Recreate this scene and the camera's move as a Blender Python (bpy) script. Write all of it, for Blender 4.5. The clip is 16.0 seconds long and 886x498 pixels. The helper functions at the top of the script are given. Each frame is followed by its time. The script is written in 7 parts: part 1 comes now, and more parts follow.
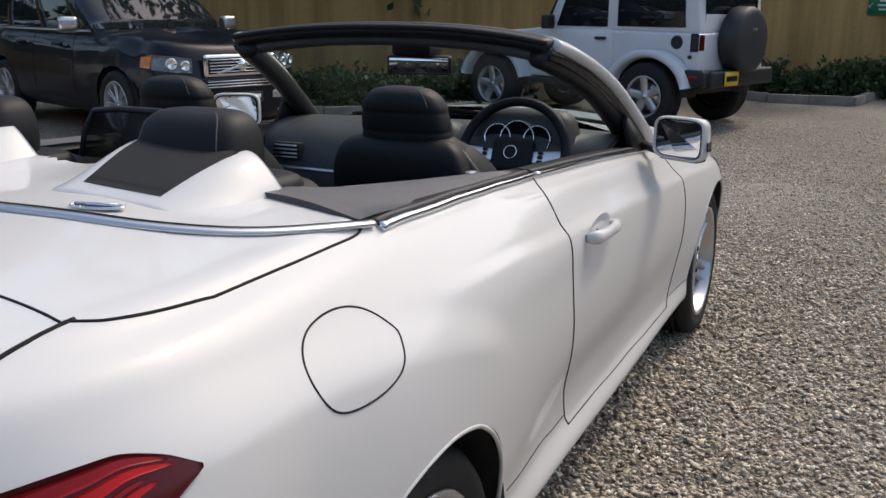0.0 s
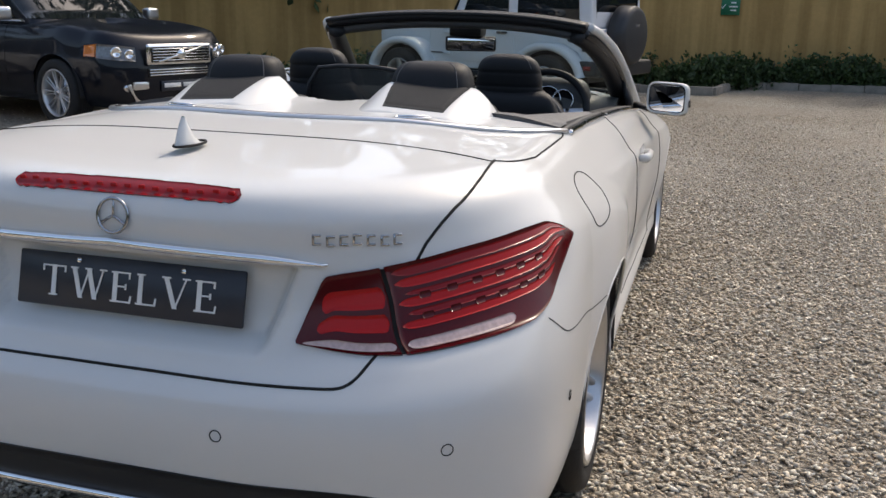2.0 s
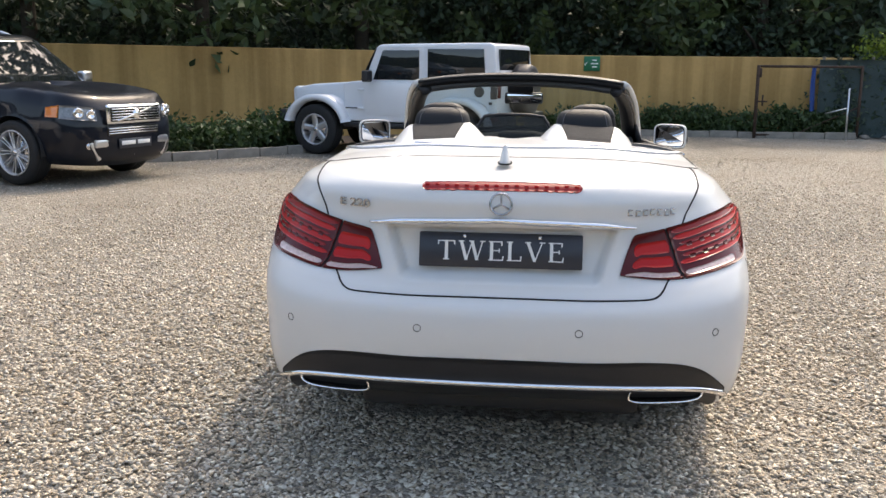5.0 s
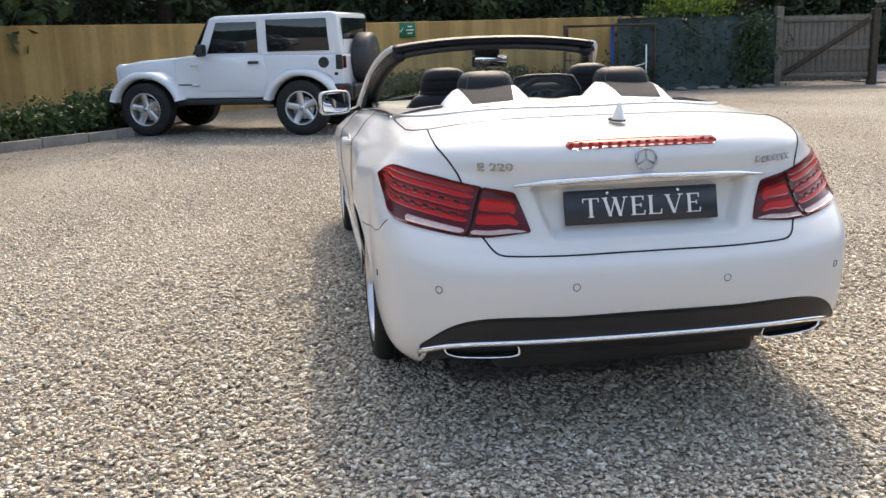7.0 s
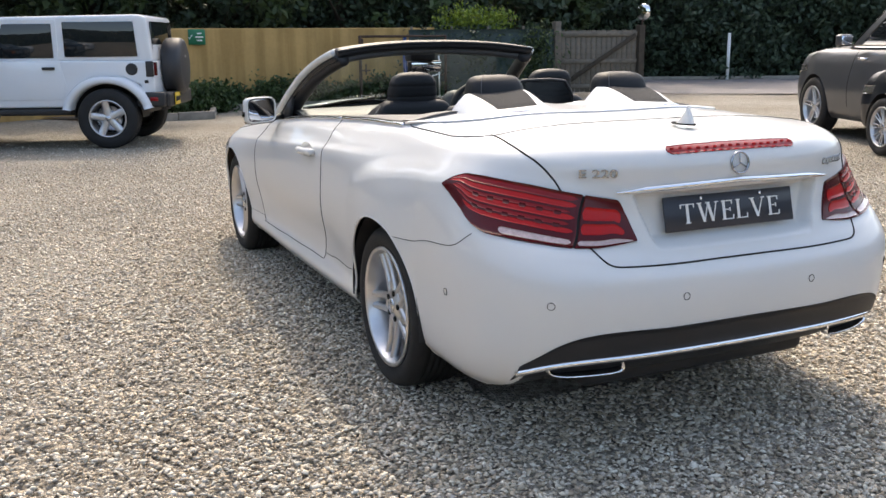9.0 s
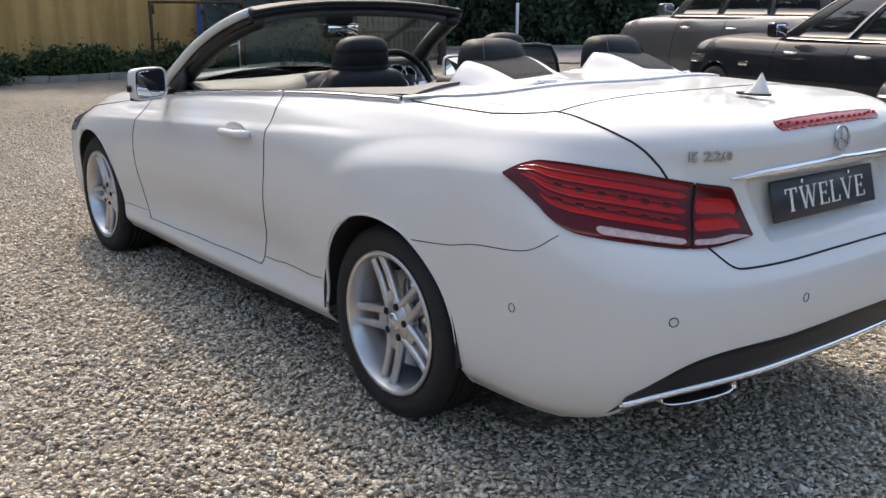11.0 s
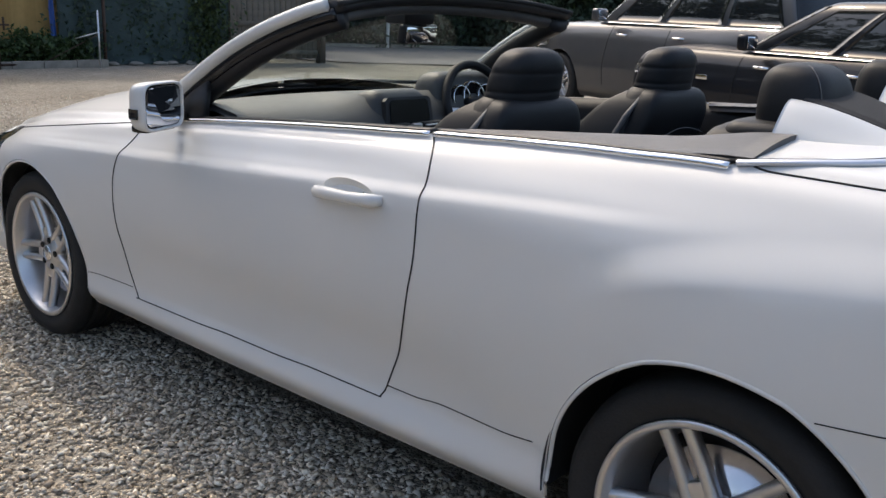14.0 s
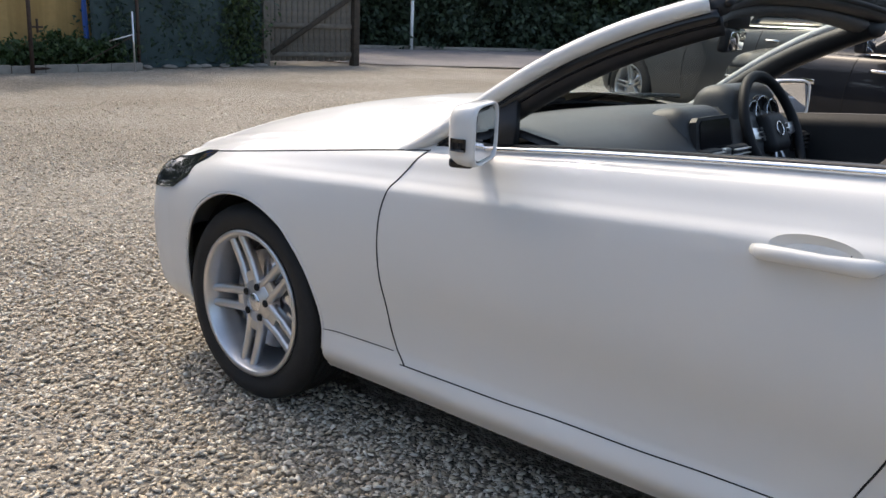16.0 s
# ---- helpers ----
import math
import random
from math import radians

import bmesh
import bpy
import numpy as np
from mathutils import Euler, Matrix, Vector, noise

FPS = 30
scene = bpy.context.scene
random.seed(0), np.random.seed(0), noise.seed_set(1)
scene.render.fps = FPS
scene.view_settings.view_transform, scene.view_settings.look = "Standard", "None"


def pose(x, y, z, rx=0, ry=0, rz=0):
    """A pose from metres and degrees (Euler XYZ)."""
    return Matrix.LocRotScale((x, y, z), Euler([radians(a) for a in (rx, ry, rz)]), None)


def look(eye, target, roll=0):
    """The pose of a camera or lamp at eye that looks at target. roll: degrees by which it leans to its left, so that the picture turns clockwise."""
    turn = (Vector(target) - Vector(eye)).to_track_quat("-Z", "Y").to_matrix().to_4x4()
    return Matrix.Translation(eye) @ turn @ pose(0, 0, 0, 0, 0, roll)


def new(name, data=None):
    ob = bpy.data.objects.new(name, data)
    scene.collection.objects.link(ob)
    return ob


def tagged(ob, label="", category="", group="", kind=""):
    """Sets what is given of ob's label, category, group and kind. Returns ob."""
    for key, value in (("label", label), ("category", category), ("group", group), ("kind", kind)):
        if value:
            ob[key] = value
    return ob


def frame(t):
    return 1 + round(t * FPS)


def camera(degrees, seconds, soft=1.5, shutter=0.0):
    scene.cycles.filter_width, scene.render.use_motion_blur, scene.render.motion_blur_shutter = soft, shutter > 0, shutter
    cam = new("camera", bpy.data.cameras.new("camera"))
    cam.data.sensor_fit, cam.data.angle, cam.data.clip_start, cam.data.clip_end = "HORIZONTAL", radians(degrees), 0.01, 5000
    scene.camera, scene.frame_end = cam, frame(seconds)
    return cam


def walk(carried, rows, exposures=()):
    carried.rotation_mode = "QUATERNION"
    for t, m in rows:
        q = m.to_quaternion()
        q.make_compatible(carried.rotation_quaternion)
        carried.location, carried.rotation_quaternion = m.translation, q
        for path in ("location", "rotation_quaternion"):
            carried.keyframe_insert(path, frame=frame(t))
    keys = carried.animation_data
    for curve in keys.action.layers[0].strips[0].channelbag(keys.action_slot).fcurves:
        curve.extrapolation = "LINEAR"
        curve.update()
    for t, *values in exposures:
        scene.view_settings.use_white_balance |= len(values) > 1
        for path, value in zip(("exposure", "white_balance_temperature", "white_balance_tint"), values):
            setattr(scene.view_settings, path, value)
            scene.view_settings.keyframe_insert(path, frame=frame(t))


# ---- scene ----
cam = camera(51.0, 16.0)
PATH = [
    (0, (1.479, -1.281, 1.379), (0.648, 0.467, 0.873), 0.3),
    (0.5, (1.284, -1.475, 1.387), (0.583, 0.327, 0.878), 0.2),
    (1, (1.197, -1.743, 1.388), (0.569, 0.085, 0.877), 0.2),
    (1.5, (1.163, -2.113, 1.345), (0.591, -0.265, 0.841), 1.0),
    (2, (1.1, -2.498, 1.345), (0.56, -0.641, 0.839), 1.1),
    (2.5, (1.049, -2.87, 1.345), (0.552, -0.999, 0.844), 1.6),
    (3, (1.056, -3.234, 1.356), (0.578, -1.357, 0.859), 1.7),
    (3.5, (0.93, -3.53, 1.377), (0.573, -1.612, 0.936), 1.2),
    (4, (0.714, -3.791, 1.389), (0.389, -1.865, 0.959), 0.7),
    (4.5, (0.443, -3.88, 1.379), (0.152, -1.942, 0.981), 0.8),
    (4.7, (0.311, -3.877, 1.373), (0.053, -1.932, 0.986), 0.8),
    (6.8, (-0.968, -3.855, 1.353), (-0.734, -1.919, 0.908), -1.8),
    (7, (-1.073, -3.823, 1.352), (-0.793, -1.895, 0.899), -1.6),
    (7.5, (-1.398, -3.776, 1.354), (-0.928, -1.886, 0.897), -1.5),
    (8, (-1.654, -3.684, 1.354), (-1.03, -1.834, 0.921), -1.0),
    (8.5, (-1.854, -3.457, 1.341), (-1.135, -1.641, 0.91), -0.9),
    (8.7, (-1.931, -3.39, 1.336), (-1.187, -1.585, 0.901), -0.7),
    (10.8, (-2.422, -2.438, 1.295), (-1.261, -0.885, 0.806), -0.7),
    (11, (-2.422, -2.325, 1.289), (-1.23, -0.8, 0.787), -0.1),
    (11.5, (-2.453, -2.057, 1.301), (-1.175, -0.615, 0.768), 0.8),
    (12, (-2.384, -1.799, 1.286), (-1.062, -0.408, 0.724), 1.3),
    (12.5, (-2.266, -1.465, 1.269), (-0.880, -0.135, 0.715), 2.2),
    (13, (-2.300, -1.225, 1.257), (-0.872, 0.071, 0.726), 2.2),
    (13.5, (-2.364, -0.923, 1.284), (-0.919, 0.363, 0.775), 2.3),
    (14, (-2.348, -0.664, 1.274), (-0.900, 0.622, 0.772), 2.3),
    (14.5, (-2.341, -0.418, 1.283), (-0.894, 0.870, 0.786), 2.4),
    (15, (-2.425, -0.173, 1.263), (-0.979, 1.116, 0.767), 2.3),
    (15.5, (-2.531, 0.061, 1.281), (-1.085, 1.347, 0.779), 2.0),
    (16, (-2.525, 0.412, 1.239), (-1.070, 1.690, 0.739), 2.2),
]
walk(cam, [(t, look(eye, target, roll)) for t, eye, target, roll in PATH],
     [(0, 0.58, 6900, 10), (1, 0.60, 6950, 10), (2, 0.82, 7200, 10), (3, 1.24, 7350, 10), (4.5, 1.53, 7550, 10), (7, 1.66, 7550, 10), (8.7, 1.63, 7500, 10), (11, 1.29, 7250, 10), (12.5, 0.89, 7100, 10), (13.5, 0.93, 7100, 10), (14.5, 1.18, 7150, 10), (16, 1.24, 7150, 10)])

# ---- light ----
world = bpy.data.worlds.new("sky")
scene.world = world
world.use_nodes = True
wn = world.node_tree.nodes
sky = wn.new("ShaderNodeTexSky")
sky.sky_type = 'NISHITA'
sky.sun_disc = False
SUN_DIR = Vector((0.30, 0.80, 1.0)).normalized()
sky.sun_elevation = math.asin(SUN_DIR.z)
sky.sun_rotation = math.atan2(SUN_DIR.x, SUN_DIR.y)
sky.dust_density = 3.0
wn["Background"].inputs["Strength"].default_value = 0.15
world.node_tree.links.new(sky.outputs[0], wn["Background"].inputs["Color"])
sun = new("sun", bpy.data.lights.new("sun", "SUN"))
sun.data.energy = 0.9
sun.data.angle = radians(2.6)
sun.data.color = (1.0, 0.95, 0.87)
sun.rotation_mode = "QUATERNION"
sun.rotation_quaternion = SUN_DIR.to_track_quat("Z", "Y")


# ---- materials ----
def mat(name, col, rough=0.6, metal=0.0, var=0.12, scale=6.0, bump=0.0, bscale=60.0, coat=0.0, spec=0.5, col2=None, fine=120.0, trans=0.0, ior=1.45, coat_rough=0.04):
    """Principled material with colour varying at two scales and a fine bump."""
    m = bpy.data.materials.new(name)
    m.use_nodes = True
    nt = m.node_tree
    b = nt.nodes["Principled BSDF"]
    b.inputs["Roughness"].default_value = rough
    b.inputs["Metallic"].default_value = metal
    b.inputs["Coat Weight"].default_value = coat
    b.inputs["Coat Roughness"].default_value = coat_rough
    b.inputs["Specular IOR Level"].default_value = spec
    b.inputs["Transmission Weight"].default_value = trans
    b.inputs["IOR"].default_value = ior
    c1 = tuple(col) + (1,)
    c2 = tuple(col2) + (1,) if col2 else tuple(max(0, c * (1 - var)) for c in col) + (1,)
    if var == 0 and not col2:
        b.inputs["Base Color"].default_value = c1
    else:
        tc = nt.nodes.new("ShaderNodeTexCoord")
        n1 = nt.nodes.new("ShaderNodeTexNoise"); n1.inputs["Scale"].default_value = scale; n1.inputs["Detail"].default_value = 5
        n2 = nt.nodes.new("ShaderNodeTexNoise"); n2.inputs["Scale"].default_value = fine; n2.inputs["Detail"].default_value = 2
        nt.links.new(tc.outputs["Object"], n1.inputs["Vector"]); nt.links.new(tc.outputs["Object"], n2.inputs["Vector"])
        av = nt.nodes.new("ShaderNodeMath"); av.operation = 'MULTIPLY_ADD'; av.inputs[1].default_value = 0.35
        nt.links.new(n2.outputs["Fac"], av.inputs[0])
        sc = nt.nodes.new("ShaderNodeMath"); sc.operation = 'MULTIPLY'; sc.inputs[1].default_value = 0.65
        nt.links.new(n1.outputs["Fac"], sc.inputs[0]); nt.links.new(sc.outputs[0], av.inputs[2])
        rp = nt.nodes.new("ShaderNodeValToRGB")
        rp.color_ramp.elements[0].position = 0.35; rp.color_ramp.elements[1].position = 0.65
        rp.color_ramp.elements[0].color = c2; rp.color_ramp.elements[1].color = c1
        nt.links.new(av.outputs[0], rp.inputs[0]); nt.links.new(rp.outputs[0], b.inputs["Base Color"])
    if bump > 0:
        tc = nt.nodes.new("ShaderNodeTexCoord")
        nb = nt.nodes.new("ShaderNodeTexNoise"); nb.inputs["Scale"].default_value = bscale; nb.inputs["Detail"].default_value = 4
        bp = nt.nodes.new("ShaderNodeBump"); bp.inputs["Strength"].default_value = bump; bp.inputs["Distance"].default_value = 0.01
        nt.links.new(tc.outputs["Object"], nb.inputs["Vector"]); nt.links.new(nb.outputs["Fac"], bp.inputs["Height"]); nt.links.new(bp.outputs[0], b.inputs["Normal"])
    return m


PAINT = mat("white_pearl_paint", (0.66, 0.66, 0.645), 0.6, var=0.025, scale=1.5, coat=0.75, fine=900, spec=0.1, coat_rough=0.03)
PAINT_BLACK = mat("dark_blue_black_paint", (0.006, 0.008, 0.014), 0.35, var=0.2, coat=0.5, spec=0.1, coat_rough=0.02)
PAINT_GREY = mat("dark_grey_metallic_paint", (0.075, 0.078, 0.086), 0.38, metal=0.3, var=0.1, coat=0.6, coat_rough=0.02)
PAINT_BLACK2 = mat("black_metallic_paint", (0.010, 0.012, 0.017), 0.35, var=0.1, coat=0.5, spec=0.1, coat_rough=0.02)
PAINT_JEEP = mat("plain_white_paint", (0.72, 0.74, 0.77), 0.5, var=0.05, scale=2, coat=1.0, spec=0.25, coat_rough=0.03)
CHROME = mat("polished_chrome", (0.85, 0.85, 0.86), 0.08, metal=1.0, var=0)
BADGE = mat("badge_chrome", (0.42, 0.42, 0.44), 0.16, metal=1.0, var=0)
SATIN = mat("satin_aluminium_trim", (0.72, 0.72, 0.74), 0.28, metal=1.0, var=0.06, scale=30)
ALLOY = mat("silver_alloy", (0.62, 0.62, 0.63), 0.32, metal=0.85, var=0.08, scale=20)
ALLOY_DARK = mat("dark_wheel_well", (0.03, 0.03, 0.032), 0.6, var=0.3)
RUBBER = mat("tyre_rubber", (0.0174, 0.0174, 0.018), 0.75, var=0.3, scale=12, bump=0.15, bscale=150)
PLASTIC = mat("black_plastic", (0.022, 0.022, 0.024), 0.5, var=0.2, bump=0.06, bscale=400)
GLOSSBLK = mat("gloss_black", (0.012, 0.012, 0.013), 0.12, var=0)
GAP = mat("panel_gap", (0.01, 0.01, 0.01), 0.9, var=0)
LEATHER = mat("black_leather", (0.014, 0.015, 0.017), 0.55, spec=0.3, var=0.25, scale=8, bump=0.07, bscale=420)
LEATHER_G = mat("dark_grey_vinyl", (0.11, 0.11, 0.113), 0.6, var=0.2, scale=8, bump=0.2, bscale=400)
DASH = mat("dark_dashboard_vinyl", (0.055, 0.058, 0.060), 0.5, var=0.15, scale=8, bump=0.12, bscale=500)
STITCH = mat("grey_stitching", (0.12, 0.12, 0.125), 0.8, var=0.1)
FABRIC = mat("black_fabric", (0.02, 0.021, 0.023), 0.85, var=0.3, bump=0.3, bscale=700)
MESHNET = mat("wind_blocker_net", (0.012, 0.012, 0.013), 0.7, var=0.2)
RED = mat("red_lamp_lens", (0.24, 0.004, 0.007), 0.2, var=0.1, spec=0.35)
RED_BRIGHT = mat("bright_red_lens", (0.45, 0.010, 0.011), 0.22, var=0.1, spec=0.3)
RED_DARK = mat("dark_red_lens", (0.085, 0.004, 0.006), 0.16, var=0.2, spec=0.35)
LAMP_CLEAR = mat("clear_lamp_strip", (0.55, 0.40, 0.38), 0.15, var=0.25, scale=60, coat=1.0)
LAMP_GLASS = mat("clear_lamp_glass", (0.20, 0.205, 0.21), 0.12, metal=0.4, var=0.5, scale=35, coat=1.0)
LAMP_SILVER = mat("lamp_reflector", (0.7, 0.7, 0.72), 0.15, metal=0.9, var=0.2, scale=40)
AMBER = mat("amber_lens", (0.8, 0.22, 0.03), 0.2, var=0.1, coat=1.0)
PLATE = mat("dark_plate", (0.03, 0.034, 0.045), 0.35, var=0.1, scale=20)
PLATE_Y = mat("yellow_plate", (0.75, 0.5, 0.05), 0.45, var=0.08)
WHITEINK = mat("white_lettering", (0.8, 0.8, 0.78), 0.5, var=0.05)
MIRROR = mat("mirror_glass", (0.85, 0.86, 0.88), 0.02, metal=1.0, var=0)
CARGLASS = mat("tinted_car_glass", (0.012, 0.015, 0.017), 0.03, var=0, spec=0.7)


def glass_mat(name, tint, gloss=0.02, top=0.55):
    m = bpy.data.materials.new(name)
    m.use_nodes = True
    nt = m.node_tree
    for n in list(nt.nodes):
        if n.type == 'BSDF_PRINCIPLED':
            nt.nodes.remove(n)
    out = nt.nodes["Material Output"]
    tr = nt.nodes.new("ShaderNodeBsdfTransparent"); tr.inputs[0].default_value = tint + (1,)
    gl = nt.nodes.new("ShaderNodeBsdfGlossy"); gl.inputs["Roughness"].default_value = gloss
    lw = nt.nodes.new("ShaderNodeLayerWeight")
    pw = nt.nodes.new("ShaderNodeMath"); pw.operation = 'POWER'; pw.inputs[1].default_value = 4.0
    ma = nt.nodes.new("ShaderNodeMath"); ma.operation = 'MULTIPLY_ADD'; ma.inputs[1].default_value = top; ma.inputs[2].default_value = 0.04
    mx = nt.nodes.new("ShaderNodeMixShader")
    nt.links.new(lw.outputs["Facing"], pw.inputs[0]); nt.links.new(pw.outputs[0], ma.inputs[0]); nt.links.new(ma.outputs[0], mx.inputs[0])
    nt.links.new(tr.outputs[0], mx.inputs[1]); nt.links.new(gl.outputs[0], mx.inputs[2])
    nt.links.new(mx.outputs[0], out.inputs["Surface"])
    return m


GLASS = glass_mat("windscreen_glass", (0.72, 0.80, 0.77))
NETGLASS = glass_mat("smoked_net", (0.10, 0.105, 0.11), 0.4)


# ---- mesh helpers ----
def mesh(name, verts, faces, material, smooth=True, normals=None):
    me = bpy.data.meshes.new(name)
    me.from_pydata([tuple(v) for v in verts], [], [tuple(f) for f in faces])
    me.materials.append(material)
    if smooth:
        me.shade_smooth()
    me.update()
    return me


def part(name, data, material, parent=None, label=""):
    """One mesh object under a thing or part. data: a bmesh, a mesh or (verts, faces)."""
    if isinstance(data, bmesh.types.BMesh):
        me = bpy.data.meshes.new(name)
        data.to_mesh(me); data.free()
        me.materials.append(material)
    elif isinstance(data, tuple):
        me = mesh(name, data[0], data[1], material)
    else:
        me = data
    ob = new(name, me)
    if parent is not None:
        ob.parent = parent
    if label:
        ob["label"] = label
    return ob


def thing(name, label, category, group="", kind="", m=None):
    ob = new(name)
    ob.empty_display_size = 0.2
    if m is not None:
        ob.matrix_basis = m
    return tagged(ob, label, category, group, kind)


def smooth_bm(bm, deg=40):
    """Smooth faces with sharp edges above an angle."""
    lim = radians(deg)
    for f in bm.faces:
        f.smooth = True
    for e in bm.edges:
        if len(e.link_faces) == 2 and e.calc_face_angle(0) > lim:
            e.smooth = False
    return bm


def box(sx, sy, sz, c=(0, 0, 0), bevel=0.0, seg=2, m=None, taper=None):
    """Bevelled box of full size sx, sy, sz, centred at c. taper: scale of the top in x and y."""
    bm = bmesh.new()
    bmesh.ops.create_cube(bm, size=1.0)
    for v in bm.verts:
        k = (1, 1)
        if taper and v.co.z > 0:
            k = taper
        v.co = Vector((v.co.x * sx * k[0], v.co.y * sy * k[1], v.co.z * sz))
    if bevel > 0:
        bmesh.ops.bevel(bm, geom=list(bm.edges), offset=bevel, segments=seg, profile=0.6, affect='EDGES')
    bmesh.ops.transform(bm, matrix=Matrix.Translation(c) @ (m or Matrix()), verts=bm.verts)
    return smooth_bm(bm, 50)


def merge(*bms):
    out = bmesh.new()
    for b in bms:
        me = bpy.data.meshes.new("tmp")
        b.to_mesh(me); b.free()
        out.from_mesh(me)
        bpy.data.meshes.remove(me)
    return out


def tube(pts, r, seg=6, closed=False, flat=1.0):
    """A tube along points (verts, faces). flat: scale of the second axis."""
    pts = [Vector(p) for p in pts]
    n = len(pts)
    vs, fs = [], []
    up = Vector((0, 0, 1))
    for i, p in enumerate(pts):
        a, b = pts[(i - 1) % n] if (closed or i) else p, pts[(i + 1) % n] if (closed or i < n - 1) else p
        t = (b - a).normalized()
        s = t.cross(up)
        if s.length < 1e-3:
            s = t.cross(Vector((1, 0, 0)))
        s.normalize()
        q = s.cross(t)
        rr = r[i] if isinstance(r, (list, tuple)) else r
        for k in range(seg):
            th = 2 * math.pi * k / seg
            vs.append(p + s * rr * math.cos(th) + q * rr * flat * math.sin(th))
    m = n if closed else n - 1
    for i in range(m):
        for k in range(seg):
            a, b = i * seg + k, i * seg + (k + 1) % seg
            c, d = ((i + 1) % n) * seg + (k + 1) % seg, ((i + 1) % n) * seg + k
            fs.append((a, b, c, d))
    if not closed:
        fs.append(tuple(range(seg))[::-1]); fs.append(tuple((n - 1) * seg + k for k in range(seg)))
    return vs, fs


def lathe(profile, seg=48, axis='x'):
    """Turns (radius, along) pairs round an axis: (verts, faces), closed if the profile ends on itself."""
    vs, fs = [], []
    n = len(profile)
    for k in range(seg):
        th = 2 * math.pi * k / seg
        for r, a in profile:
            vs.append((a, r * math.cos(th), r * math.sin(th)) if axis == 'x' else (r * math.cos(th), r * math.sin(th), a))
    for k in range(seg):
        k2 = (k + 1) % seg
        for i in range(n - 1):
            fs.append((k * n + i, k * n + i + 1, k2 * n + i + 1, k2 * n + i))
    return vs, fs


def sheet(P, flip=False):
    """Quads over an array of points (rows, columns, 3)."""
    r, c = P.shape[:2]
    idx = np.arange(r * c).reshape(r, c)
    q = np.stack([idx[:-1, :-1], idx[1:, :-1], idx[1:, 1:], idx[:-1, 1:]], -1).reshape(-1, 4)
    if flip:
        q = q[:, ::-1]
    return P.reshape(-1, 3), q


def slab(P, thick, flip=False):
    """A sheet with thickness along its normals, closed round its rim."""
    du = np.gradient(P, axis=0); dv = np.gradient(P, axis=1)
    n = np.cross(du, dv); n /= np.linalg.norm(n, axis=-1, keepdims=True) + 1e-12
    if flip:
        n = -n
    r, c = P.shape[:2]
    a, q = sheet(P, flip); b, _ = sheet(P - n * thick)
    k = r * c
    idx = np.arange(k).reshape(r, c)
    rim = np.concatenate([idx[0, :], idx[1:, -1], idx[-1, -2::-1], idx[-2:0:-1, 0]])
    faces = [tuple(f) for f in q] + [tuple(f[::-1] + k) for f in q]
    for i in range(len(rim)):
        x, y = rim[i], rim[(i + 1) % len(rim)]
        faces.append((x, y, y + k, x + k) if flip else (y, x, x + k, y + k))
    return np.concatenate([a, b]), faces


def herm(xs, ys):
    """Smooth interpolation through points with limited slopes."""
    xs, ys = np.array(xs, float), np.array(ys, float)
    h = np.diff(xs); d = np.diff(ys, axis=0) / h
    m = np.zeros_like(ys)
    m[0], m[-1] = d[0], d[-1]
    for i in range(1, len(xs) - 1):
        if d[i - 1] * d[i] > 0:
            w1, w2 = 2 * h[i] + h[i - 1], h[i] + 2 * h[i - 1]
            m[i] = (w1 + w2) / (w1 / d[i - 1] + w2 / d[i])

    def f(x):
        x = np.clip(np.asarray(x, float), xs[0], xs[-1])
        i = np.clip(np.searchsorted(xs, x, side='right') - 1, 0, len(xs) - 2)
        t = (x - xs[i]) / h[i]
        return (ys[i] * (1 + 2 * t) * (1 - t) ** 2 + m[i] * h[i] * t * (1 - t) ** 2 + ys[i + 1] * t * t * (3 - 2 * t) + m[i + 1] * h[i] * t * t * (t - 1))
    return f


def sstep(a, b, x):
    t = np.clip((x - a) / (b - a), 0, 1)
    return t * t * (3 - 2 * t)


def u2w(u):
    """Even spacing round the corners: angle parameter to a smooth one, and back."""
    u = np.asarray(u, float)
    f = np.floor(np.clip(u, 0, 2.999999)); r = u - f
    return np.where(f == 1, u, f + np.arccos(np.clip(1 - 2 * r, -1, 1)) / math.pi)


def w2u(w):
    w = np.asarray(w, float)
    f = np.floor(np.clip(w, 0, 2.999999)); r = w - f
    return np.where(f == 1, w, f + (1 - np.cos(math.pi * r)) / 2)


def uspace(a, b, n):
    return w2u(np.linspace(u2w(a), u2w(b), n))


def even(a, k=2, passes=4):
    a = np.array(a, float)
    for _ in range(passes):
        b = a.copy()
        for i in range(k, len(a) - k):
            b[i] = a[i - k:i + k + 1].mean()
        a = b
    return a


